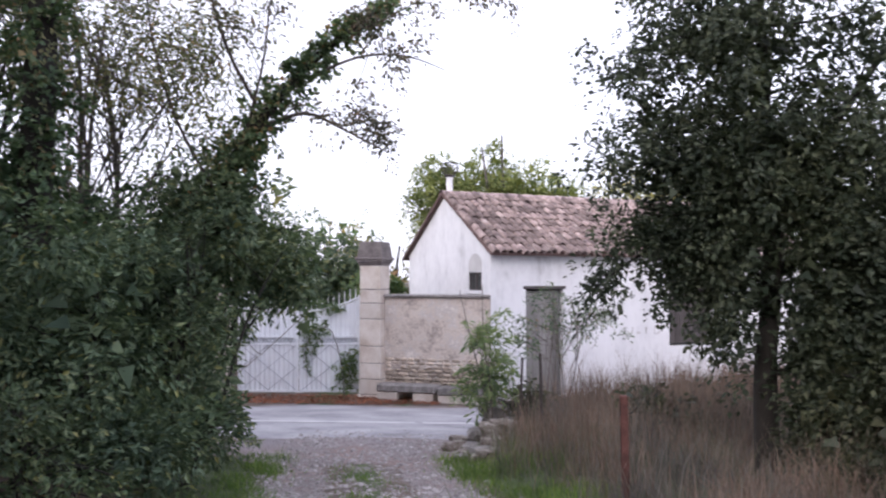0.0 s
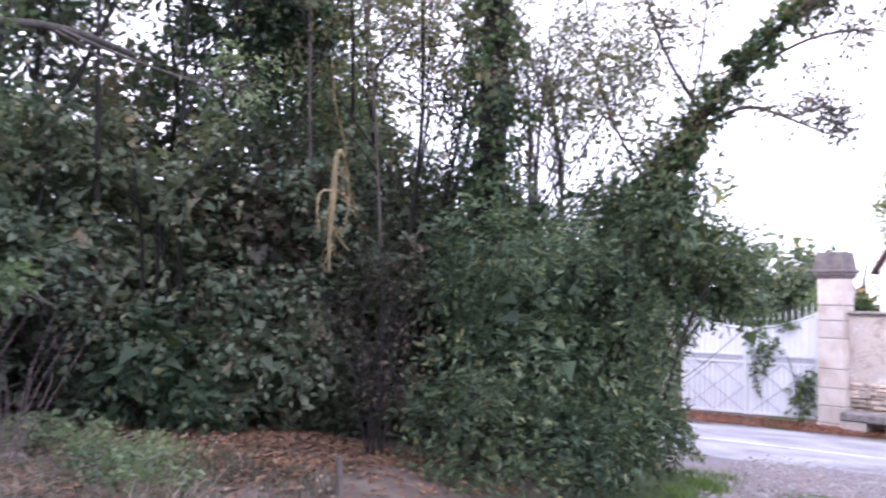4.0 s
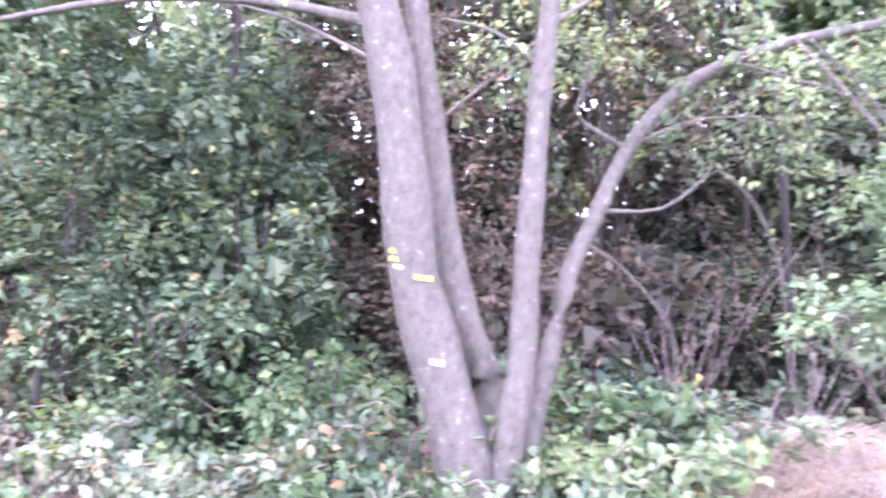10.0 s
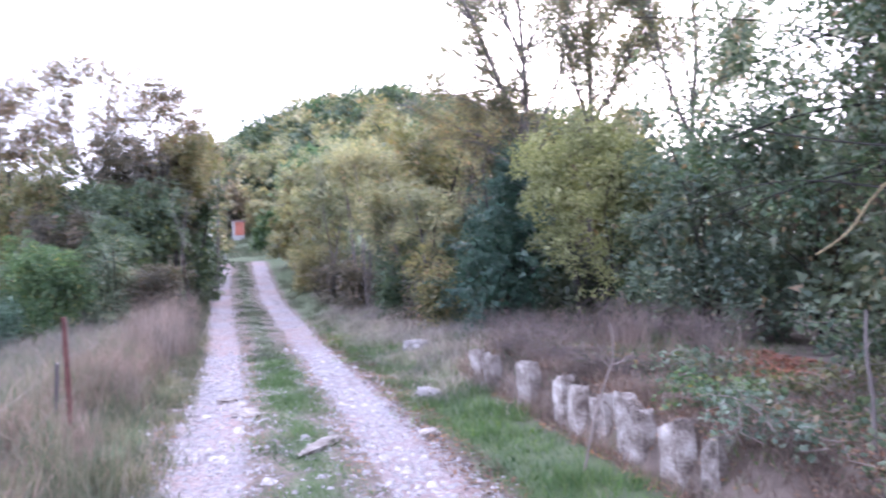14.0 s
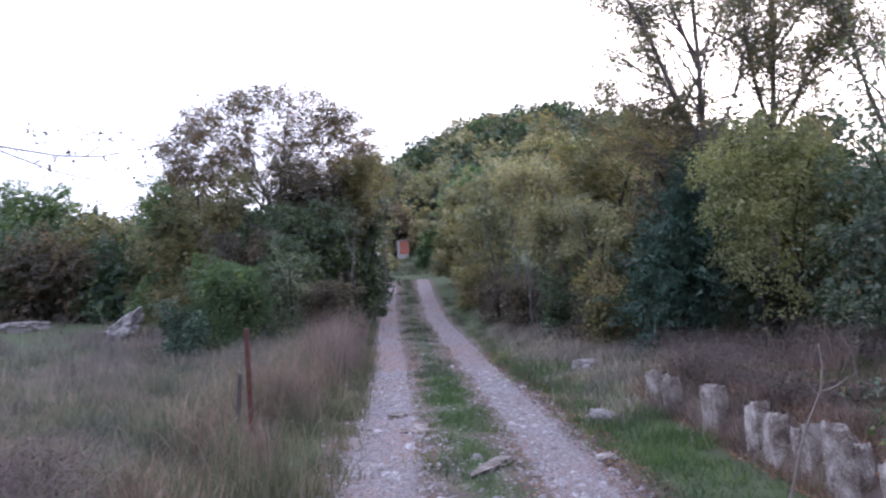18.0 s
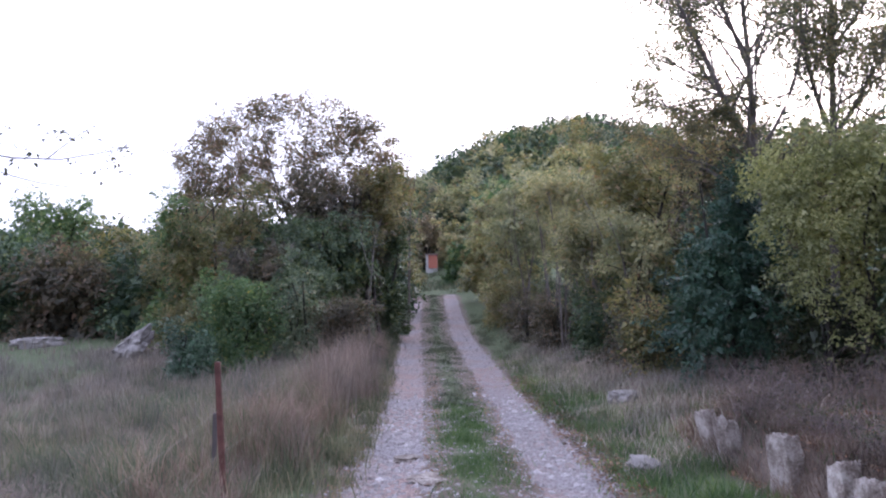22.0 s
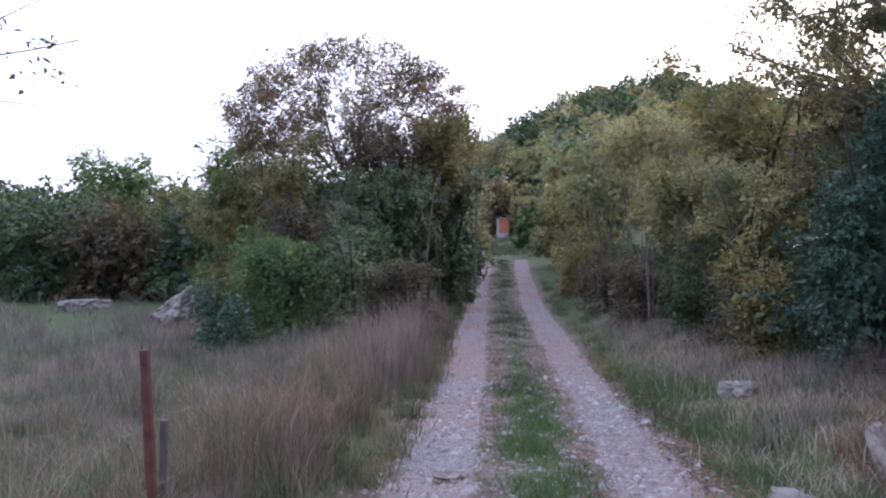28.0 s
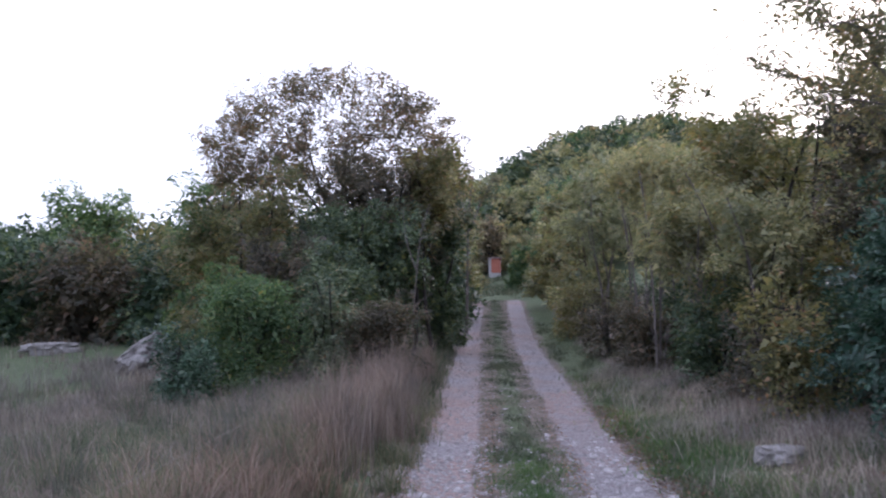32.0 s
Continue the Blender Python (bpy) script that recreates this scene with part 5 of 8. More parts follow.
ELDER = "bushy blue-green elder shrub overhanging the lane"
shrub(2.85, -5.9, 0.95, 2.3, LEAF_ELDER, 101, 240, 46, 0.07, ELDER, 0.1, slim=0.4, core=0.1, spread=0.19)
shrub(3.15, -7.6, 0.85, 3.1, LEAF_ELDER, 1021, 210, 42, 0.065, ELDER, 1.55, slim=0.4, core=0.3, spread=0.19, ragged=0.4, lean=(-0.7, -0.1))
shrub(3.3, -7.2, 1.15, 3.15, LEAF_ELDER, 102, 300, 44, 0.07, ELDER, 0.0, slim=0.4, core=0.5, spread=0.19)
shrub(2.7, -4.9, 0.6, 0.95, LEAF_DARK, 103, 70, 44, 0.055, "low leafy green shrub at the lane's edge", 0.0, slim=0.45, core=0.0, ragged=0.5)
shrub(2.55, -6.8, 0.6, 2.9, LEAF_ELDER, 1043, 150, 44, 0.065, ELDER, 0.3, slim=0.4, core=0.2, ragged=0.45)
shrub(3.2, -9.1, 0.55, 2.3, LEAF_ELDER, 1041, 90, 40, 0.07, ELDER, 0.0, slim=0.4, core=0.2)
shrub(4.3, -9.2, 1.5, 3.2, LEAF_ELDER, 104, 260, 30, 0.08, ELDER, 0.0, slim=0.4)
shrub(4.6, -6.6, 1.4, 6.0, LEAF_OLIVE, 1051, 150, 16, 0.065, "tall thin shrub of dull leaves behind the elder", 1.8, 4, 0.08, core=0.0, limbs=40)
# Two dark shrubs added as fill, so less light passes behind the stems.
shrub(4.4, -6.1, 0.9, 3.2, LEAF_HOLM, 1054, 190, 30, 0.06, "dark dense filler shrub added to block light behind the bare stems", 0.1, 5)
shrub(5.1, -7.3, 1.0, 3.2, LEAF_HOLM, 1055, 170, 30, 0.07, "dark dense filler shrub added to block light behind the bare stems", 0.1, 5)
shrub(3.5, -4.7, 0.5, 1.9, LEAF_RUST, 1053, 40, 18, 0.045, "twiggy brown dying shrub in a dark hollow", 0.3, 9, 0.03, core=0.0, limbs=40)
for k, (x, y, dx, dy, r) in enumerate(((4.4, -5.9, -0.1, 0.5, 0.022), (4.6, -6.3, 0.1, -0.5, 0.02), (5.2, -5.6, 0.0, 0.1, 0.024))):
    rr = np.random.default_rng(1060 + k)
    root = thing("bare_tree", pose(x, y, float(land(x, y))), "dark bare stem rising out of the thicket", "tree", "bare trees")
    stem("trunk", [(0, 0, -0.1), (dx * 0.3, dy * 0.4, 1.6), (dx * 0.7, dy * 0.8, 3.2), (dx * 1.2, dy * 1.5, 5.2)], r, r * 0.5, root, BARK_GREY, "", 12, 7)
    for j in range(7):
        z = 1.6 + j * 0.45
        a = rr.uniform(0, 2 * np.pi)
        o = np.array([dx * z / 4.6, dy * z / 3.8, z])
        stem("branch", [o, o + [math.cos(a) * 0.3, math.sin(a) * 0.3, 0.25], o + [math.cos(a) * 0.7, math.sin(a) * 0.7, 0.4 + 0.3 * rr.random()]], 0.012, 0.004, root, BARK_DARK, "", 7, 5)
shrub(5.4, -5.7, 1.15, 3.5, LEAF_GREY, 105, 300, 24, 0.068, shape="oval")
shrub(5.9, -4.4, 1.15, 3.4, LEAF_GREY, 106, 320, 24, 0.07, low=0.35, shape="oval")
shrub(5.2, -5.0, 0.75, 1.6, LEAF_GREY, 107, 150, 24, 0.075, shape="oval")
shrub(6.4, -2.3, 1.0, 3.2, LEAF_HOLM, 108, 300, 34, 0.06)
shrub(6.9, -1.3, 0.9, 2.6, LEAF_HOLM, 1081, 220, 30, 0.07)
shrub(6.2, -0.6, 1.1, 4.6, LEAF_RUST, 109, 330, 34, 0.05, "twiggy brown-leaved shrub deep in the thicket", 0.4, stems=7, lobes=False)
shrub(7.1, 1.75, 0.95, 4.4, LEAF_RUST, 1101, 260, 26, 0.08, "twiggy brown-leaved shrub deep in the thicket", 0.2, stems=6, lobes=False)
shrub(6.1, 0.9, 1.1, 4.7, LEAF_RUST, 110, 360, 34, 0.05, "twiggy brown-leaved shrub deep in the thicket", 0.3, stems=6, lobes=False)
shrub(4.6, 1.9, 0.8, 2.2, LEAF_DARK, 111, 220, 34, 0.065, "leafy green shrub behind the maple stems")
shrub(4.0, 2.2, 0.45, 1.3, LEAF_IVY, 217, 45, 26, 0.06, "bright green ivy sprigs before the thicket", 0.3, core=0.0)
shrub(5.0, 2.6, 1.0, 3.4, LEAF_DARK, 112, 320, 34, 0.065)
shrub(4.1, 1.35, 0.5, 0.9, LEAF_GREEN, 113, 80, 30, 0.06, "low leafy green undergrowth", core=0.0)
def bramble(x, y, reach, high, mat, seed, canes, leaf, text, per=6, name="bramble", cat="bramble", slim=0.75, cane=None):
    """Arching canes with leaves along them."""
    rr = np.random.default_rng(seed)
    root = thing(name, pose(x, y, float(land(x, y))), text, cat)
    lines, centres = [], []
    thin = 0.4 if cane else 1.0
    for k in range(canes):
        a, l, h = rr.uniform(0, 2 * np.pi), reach * rr.uniform(0.5, 1.15), high * rr.uniform(0.45, 1.15)
        foot = rr.normal(0, reach * 0.22, 3) * [1, 1, 0]
        u = np.linspace(0, 1, 8)
        arc = foot + np.column_stack([np.cos(a) * l * u, np.sin(a) * l * u, h * (2.3 * u - 1.55 * u ** 2) - 0.03]) + rr.normal(0, 0.02 if cane is None else 0.045, (8, 3))
        lines.append(tube(arc, np.linspace(0.006, 0.0025, 8) * thin, 3))
        centres.append(arc[2:])
    tagged(child("tangle", np_mesh("tangle", *merged(lines), cane or TWIG_DRY, True), root), kind="stuff")
    centres = np.concatenate(centres)
    way = rr.normal(size=centres.shape) + [0, 0, 0.5]
    child("leaves", np_mesh("leaves", *crown_leaves(centres, way / np.linalg.norm(way, axis=1)[:, None], per, leaf, slim, 0.06, rr, 0.1, "oval" if cane is None else "blade"), mat), root)
    return root


BROAD = "low bramble with broad grey-green leaves under the maple"
for k, (x, y, r, h, mat, leaf) in enumerate(((3.75, 0.0, 0.5, 0.7, LEAF_GREEN, 0.066), (3.2, -0.25, 0.4, 0.45, LEAF_LIGHT, 0.06), (3.95, -0.45, 0.5, 0.6, LEAF_DARK, 0.07), (4.2, -0.85, 0.5, 0.55, LEAF_GREY, 0.066), (3.65, -0.55, 0.4, 0.4, LEAF_GREEN, 0.066), (4.35, -0.2, 0.5, 0.75, LEAF_DARK, 0.075), (2.95, 0.15, 0.4, 0.36, LEAF_MAPLE, 0.055), (2.9, 0.75, 0.4, 0.35, LEAF_IVY, 0.055), (3.6, 1.0, 0.5, 0.65, LEAF_MAPLE, 0.065))):
    bramble(x, y, r, h, mat, 1100 + k, 16, leaf, BROAD if leaf > 0.065 else "low leafy bramble before the maple", 9, slim=0.6)
for k, (x, y, r, h, mat, leaf) in enumerate(((2.35, 4.35, 0.45, 0.36, LEAF_GREY, 0.04), (2.62, 3.5, 0.5, 0.30, LEAF_GREY, 0.042), (3.0, 3.05, 0.5, 0.35, LEAF_RUST, 0.045), (3.3, 4.0, 0.5, 0.30, LEAF_DARK, 0.042), (3.4, 2.4, 0.55, 0.45, LEAF_GREY, 0.048), (3.9, 2.6, 0.6, 0.5, LEAF_GREEN, 0.06), (4.3, 2.2, 0.6, 0.6, LEAF_GREEN, 0.06), (3.2, 1.7, 0.5, 0.4, LEAF_GREY, 0.055), (4.15, 5.6, 0.6, 0.6, LEAF_DARK, 0.05), (3.6, 5.0, 0.5, 0.35, LEAF_OLIVE, 0.045), (2.75, 5.3, 0.45, 0.25, LEAF_GREEN, 0.045), (3.1, 6.0, 0.5, 0.3, LEAF_GREY, 0.045), (2.6, 2.4, 0.45, 0.3, LEAF_GREEN, 0.05), (2.5, 1.5, 0.4, 0.3, LEAF_GREY, 0.05))):
    bramble(x, y, r, h, mat, 1130 + k, 15, leaf, "straggling bramble over leaf litter on the bank", 6)
for k, (x, y) in enumerate(((4.9, -2.9), (4.5, -2.95), (4.15, -2.9), (3.7, -2.75), (3.4, -2.7), (5.4, -2.8))):
    bramble(x, y, 0.34, 0.24, LEAF_LIGHT, 1160 + k, 12, 0.045, "pale green fern-like plant in the straw", 9, "low_plant", "plant", 0.35)
for k, (x, y, r, h) in enumerate(((3.2, 10.3, 0.5, 0.5), (4.4, 10.0, 0.55, 0.6), (4.9, 9.3, 0.6, 0.65), (4.1, 7.6, 0.45, 0.4), (5.2, 8.2, 0.5, 0.5), (2.45, 8.4, 0.4, 0.34), (2.5, 7.5, 0.4, 0.3), (3.3, 9.2, 0.5, 0.45), (3.7, 8.5, 0.5, 0.5), (2.6, 6.6, 0.35, 0.26), (3.3, 11.6, 0.5, 0.45), (-2.75, 5.5, 0.5, 0.42), (-3.2, 6.3, 0.55, 0.42), (-2.35, 4.9, 0.4, 0.36))):
    bramble(x, y, r, h, LEAF_RUST, 1180 + k, 85, 0.018, "mauve-brown tangle of fine dead twigs in the grass", 2, "dead_heather", "dry shrub", 0.6, TWIG_MAUVE)
stick = thing("dead_sapling", pose(1.72, 5.32, 0.05), "thin pale dead sapling leaning before the standing stones", "sapling")
for pts, r in (([(0, 0, -0.08), (0.06, -0.03, 0.25), (0.11, -0.05, 0.49), (0.2, -0.1, 0.78), (0.19, -0.09, 1.02)], 0.011), ([(0.19, -0.09, 0.74), (0.26, -0.13, 0.77), (0.32, -0.16, 0.83)], 0.005), ([(0.2, -0.1, 0.7), (0.15, -0.07, 0.76), (0.12, -0.05, 0.82)], 0.004)):
    stem("twig", pts, r, r * 0.45, stick, TWIG_DRY, "", 8, 5)

for k in range(20):
    rr = np.random.default_rng(130 + k)
    x, y = rr.uniform(2.6, 3.9), -3.6 + k * 0.36
    if (0.1 < y < 0.9 and x < 3.5) or y < -0.5:
        continue
    shrub(x, y, rr.uniform(0.16, 0.34), rr.uniform(0.16, 0.42), (LEAF_LIGHT if y < -2.2 else (LEAF_GREEN, LEAF_LIGHT, LEAF_GREY, LEAF_GREEN, LEAF_OLIVE)[k % 5]), 131 + k, 14, 22, rr.uniform(0.045, 0.07), "low leafy plant in the litter before the thicket", stems=5, r0=0.008, limbs=8, core=0.0, name="low_plant", cat="plant", spread=0.07)

for k in range(15):
    rr = np.random.default_rng(170 + k)
    shrub(rr.uniform(5.5, 6.3), -7.0 + k * 0.95, rr.uniform(0.7, 0.9), rr.uniform(1.1, 1.7), (LEAF_DARK, LEAF_RUST, LEAF_GREY)[k % 3], 171 + k, 60, 24, 0.08, "dark undergrowth bush deep in the thicket", spread=0.18, limbs=10)
for k in range(13):
    rr = np.random.default_rng(190 + k)
    x, y = rr.uniform(4.4, 6.2), rr.uniform(-2.8, 1.6)
    root = thing("dead_twigs", pose(x, y, float(land(x, y))), "tangle of bare brown twigs under the thicket", "twigs", "dead twigs")
    lines = []
    for j in range(16):
        a, l = rr.uniform(0, 2 * np.pi), rr.uniform(0.5, 1.5)
        tip = np.array([math.cos(a) * l * 0.5, math.sin(a) * l * 0.5, l])
        lines.append(tube(smooth_line([(0, 0, -0.05), tip * 0.5 + rr.normal(0, 0.08, 3), tip + rr.normal(0, 0.12, 3)], 6), np.linspace(0.005, 0.002, 6), 4))
    tagged(child("tangle", np_mesh("tangle", *merged(lines), TWIG_MAUVE, True), root), kind="stuff")

# ivy-clad trunks
def ivy_trunk(points, r0, r1, thick, n, seed, text, leaf=0.055, name="ivy_clad_tree", taper=0.6):
    rng = np.random.default_rng(seed)
    o = Vector(points[0])
    root = thing(name, Matrix.Translation(o), text, "tree")
    line = smooth_line(rel(points, o), 24)
    child("trunk", np_mesh("trunk", *tube(line, np.linspace(r0, r1, 24), 9), BARK_DARK, True), root)
    k = (24 * rng.random(n) ** (1.0 if taper > 0.5 else 1.7)).astype(int)
    way = rng.normal(size=(n, 3))
    way /= np.linalg.norm(way, axis=1)[:, None]
    centres = line[k] + way * (thick * rng.uniform(0.5, 1.15, n) * np.linspace(1, taper, 24)[k])[:, None]
    child("ivy", crown_mesh("ivy", centres, way, 22, leaf, 0.9, 0.09, LEAF_IVY, rng), root, "thick coat of glossy ivy")
    return root


ivy_trunk([(3.5, -6.2, 0.1), (3.45, -6.1, 1.5), (3.35, -6.0, 2.8), (3.3, -6.0, 4.2), (3.2, -6.1, 6.0)], 0.16, 0.1, 0.40, 480, 201, "upright tree trunk clad in dark ivy")
limb = ivy_trunk([(2.9, -7.5, 0.1), (2.6, -7.45, 1.6), (2.34, -7.44, 2.5), (2.19, -7.49, 2.89), (1.94, -7.58, 3.29), (1.63, -7.68, 3.7), (1.25, -7.78, 4.06), (0.81, -7.87, 4.37)], 0.10, 0.022, 0.36, 430, 202, "leaning tree clad in ivy, its limbs over the lane", taper=0.22)
LANE_LIMBS = [([(2.14, -7.51, 3.01), (1.89, -7.6, 3.16), (1.6, -7.69, 3.25), (1.3, -7.77, 3.12), (1.03, -7.83, 2.98), (0.81, -7.87, 2.87)], 0.026), ([(1.52, -7.71, 3.65), (1.09, -7.82, 3.84), (0.64, -7.9, 3.85), (0.25, -7.95, 3.71)], 0.018), ([(2.0, -7.5, 3.2), (2.2, -7.0, 3.8), (2.1, -6.4, 4.4), (1.4, -5.9, 4.7)], 0.022), ([(1.3, -7.77, 3.12), (1.0, -7.9, 3.2), (0.6, -8.0, 3.1)], 0.009), ([(1.25, -7.78, 4.06), (0.9, -7.6, 4.1), (0.4, -7.5, 4.3)], 0.012), ([(1.0, -7.8, 4.25), (0.5, -7.9, 4.6), (0.0, -8.0, 4.7), (-0.4, -8.0, 4.5)], 0.014), ([(2.2, -7.45, 2.85), (1.9, -7.2, 3.6), (1.7, -7.0, 4.4), (1.2, -6.9, 4.9)], 0.016), ([(2.4, -7.4, 2.4), (2.7, -7.0, 3.2), (2.8, -6.7, 4.2), (2.5, -6.6, 5.0)], 0.018)]
rng = np.random.default_rng(203)
pieces, tips, ways = grow([(rel(pts, Vector((2.9, -7.5, 0.1))), r) for pts, r in LANE_LIMBS], rng, 6, 3, 0.34, 0.05, 0.003)
child("limb", np_mesh("limb", *merged(pieces), BARK_BROWN, True), limb)
child("crown", crown_mesh("crown", tips, ways, 12, 0.052, 0.55, 0.15, LEAF_RUST, rng, 0.6), limb, "sparse dull leaves against the sky")
plant("thin_tree", 3.7, -7.4, float(land(3.7, -7.4)), 0.07, [(-0.3, 0, 4.0, 1.5, 1.1, 1.1), (-1.1, 0.4, 3.6, 0.9, 0.8, 0.7), (0.3, 1.6, 4.2, 1.3, 1.2, 1.0)], 900, 22, 0.045, LEAF_OLIVE, "thin-leaved tree with brown twigs over the elder", "tree", 205, BARK_GREY, 0.5, 0.17, 3, 46, (-0.2, 0.3, 4.4), 0.15, 0.35, 0.4, "", 4, 0.0, lobes=False)
ivy_trunk([(4.5, 4.2, 0.15), (4.52, 4.22, 1.2), (4.48, 4.2, 2.2), (4.5, 4.25, 3.6)], 0.12, 0.08, 0.2, 150, 208, "shade-darkened trunk with ivy climbing into its crown", 0.045)
# drooping spray of the elder in front of the gate
plant("elder_branch", 3.0, -8.3, float(land(3.0, -8.3)), 0.014, [(-0.75, 0.1, 2.0, 0.55, 0.4, 0.28), (-0.4, 0.0, 2.4, 0.6, 0.5, 0.4), (-1.15, 0.0, 1.75, 0.35, 0.3, 0.2)], 95, 30, 0.075, LEAF_ELDER, "drooping elder spray hanging before the gate", "shrub", 204, BARK_GREY, 0.38, 0.12, 2, 12, (-0.6, 0, 2.3))
# root hung with yellow lichen
hang = thing("lichen_branch", pose(3.33, -4.03, 2.55), "dead hanging branch coated in orange-yellow lichen", "branch")
rr = np.random.default_rng(1090)
hang_lines = [([(0.06, 0.0, 0.55), (0.08, -0.08, 0.2), (0.05, -0.15, -0.06), (0.04, -0.13, -0.14)], 0.004, 0.007), ([(0.04, -0.13, -0.14), (0.02, -0.07, -0.10), (0.0, -0.01, -0.16), (0.0, 0.0, -0.28), (0.0, 0.01, -0.42)], 0.008, 0.026), ([(0.0, 0.01, -0.40), (0.0, 0.02, -0.55), (0.01, 0.03, -0.72), (0.02, 0.01, -0.95)], 0.027, 0.007), ([(0, 0.0, -0.40), (0, 0.12, -0.41), (0, 0.16, -0.53), (0, 0.13, -0.68)], 0.009, 0.005), ([(0, 0.02, -0.64), (0, -0.05, -0.72), (0, -0.16, -0.80)], 0.011, 0.004), ([(0.02, -0.07, -0.10), (0.02, -0.14, -0.22), (0.03, -0.17, -0.45), (0.02, -0.13, -0.66)], 0.007, 0.003)]
for k in range(14):
    z = -0.12 - 0.052 * k
    a = rr.uniform(0, 2 * np.pi)
    d = np.array([math.cos(a), math.sin(a), 0]) * rr.uniform(0.06, 0.18)
    hang_lines.append(([(0, 0, z), tuple(d * 0.6 + [0, 0, z - 0.05]), tuple(d + [0, 0, z - rr.uniform(0.1, 0.3)])], 0.006, 0.002))
for pts, r0, r1 in hang_lines:
    stem("twig", pts, r0, r1, hang, BARK_LICHEN, "", 9, 6)
# ivy tree on the bank with its curved lichen-yellow bough
shrub(4.5, 4.2, 1.35, 5.6, LEAF_IVY, 205, 800, 34, 0.05, "broad tree smothered in dark ivy, dark beneath", 0.95, stems=1, r0=0.06, name="ivy_tree", cat="tree", spread=0.15, slim=0.75, core=0.4, lobes=False)
# Brown filler shrubs, added to stand for deep shade under the ivy tree.
shrub(5.3, 5.0, 1.0, 1.9, LEAF_RUST, 215, 150, 26, 0.05, "dark brown undergrowth added to darken the shaded hollow behind the ivy tree", 0.0, 5, core=0.4)
shrub(4.9, 3.3, 0.7, 1.3, LEAF_RUST, 216, 110, 26, 0.05, "dark brown undergrowth added to darken the shaded hollow behind the ivy tree", 0.0, 5, core=0.3)
shrub(4.75, 4.75, 0.6, 1.5, LEAF_RUST, 218, 80, 24, 0.045, "brown twiggy undergrowth added to darken the shade behind the ivy trunk", 0.0, 9, 0.03, core=0.0, limbs=40)
shrub(4.1, 3.0, 0.75, 2.6, LEAF_IVY, 206, 230, 34, 0.042, "ivy-hung shrub beside the bank", 0.3, slim=0.6, core=0.2)
bough = thing("bent_bough", pose(3.0, 4.33, 1.6), "bare curved bough coated with yellow lichen", "branch")
stem("bough", rel([(2.85, 4.42, 1.5), (3.0, 4.33, 1.63), (3.11, 4.23, 1.85), (3.27, 4.08, 2.07), (3.38, 3.96, 2.24), (3.43, 3.91, 2.46), (3.42, 3.92, 2.71), (3.45, 3.88, 2.96), (3.6, 3.8, 3.3), (4.1, 3.9, 3.7)], Vector((3.0, 4.33, 1.6))), 0.006, 0.014, bough, BARK_LICHEN, "", 26, 7)
for k, pts in enumerate(([(3.3, 4.1, 2.1), (2.9, 4.5, 2.2), (2.3, 5.2, 2.45)], [(3.6, 4.6, 1.9), (3.2, 5.3, 2.0), (2.6, 6.2, 1.75)], [(3.9, 4.6, 2.7), (3.2, 5.2, 3.1), (2.5, 5.9, 3.3)], [(3.9, 4.6, 3.1), (3.1, 5.4, 3.6), (2.2, 6.2, 3.75)])):
    stem("twig", rel(pts, Vector((3.0, 4.33, 1.6))), 0.008, 0.003, bough, BARK_DARK, "", 8, 5)
spread_limb = thing("spreading_branch", pose(4.0, 4.6, 2.5), "low dark limbs with thin ivy-green leaves reaching along the bank", "branch")
rng = np.random.default_rng(208)
pieces, tips, ways = grow([(rel(pts, Vector((4.0, 4.6, 2.5))), r) for pts, r in (([(4.3, 4.3, 2.8), (4.0, 4.7, 2.95), (3.65, 5.3, 3.05), (3.35, 6.1, 2.9)], 0.02), ([(4.3, 4.3, 2.4), (4.0, 4.7, 2.5), (3.55, 5.4, 2.5), (3.15, 6.2, 2.3)], 0.018), ([(4.3, 4.3, 2.1), (3.9, 4.7, 2.1), (3.5, 5.2, 2.0), (3.1, 5.9, 1.75)], 0.016), ([(4.3, 4.3, 3.2), (4.0, 4.7, 3.35), (3.7, 5.4, 3.6), (3.4, 6.1, 3.7)], 0.018), ([(4.3, 4.4, 2.7), (4.1, 5.0, 2.6), (3.9, 5.6, 2.7), (3.8, 6.0, 2.6)], 0.014))], rng, 8, 4, 0.3, 0.05, 0.0028)
child("limb", np_mesh("limb", *merged(pieces), BARK_DARK, True), spread_limb)
child("leaves", crown_mesh("leaves", tips, ways, 13, 0.046, 0.7, 0.12, LEAF_IVY, rng, 0.3), spread_limb)
rng = np.random.default_rng(207)
cc, oo = crown_points([(-0.1, 0.9, 1.3, 0.7, 0.9, 0.5), (0.0, 0.9, 2.0, 0.7, 0.8, 0.4), (0.35, 0.1, 1.5, 0.5, 0.4, 0.5), (0.4, 0.3, 0.9, 0.4, 0.4, 0.4)], 240, rng, 0.1, 0.4)
child("sprays", crown_mesh("sprays", cc, oo, 16, 0.05, 0.55, 0.15, LEAF_GREY, rng), bough, "thin sprays of dull leaves")
pale = thing("sapling_stick", pose(2.85, 4.0, 0.35), "bare pale dead sapling standing on the bank", "sapling")
stem("stick", [(0, 0, -0.1), (0.02, 0.02, 0.35), (0.0, 0.04, 0.6), (0.03, 0.07, 0.85)], 0.014, 0.008, pale, BARK_GREY, "", 9, 6)

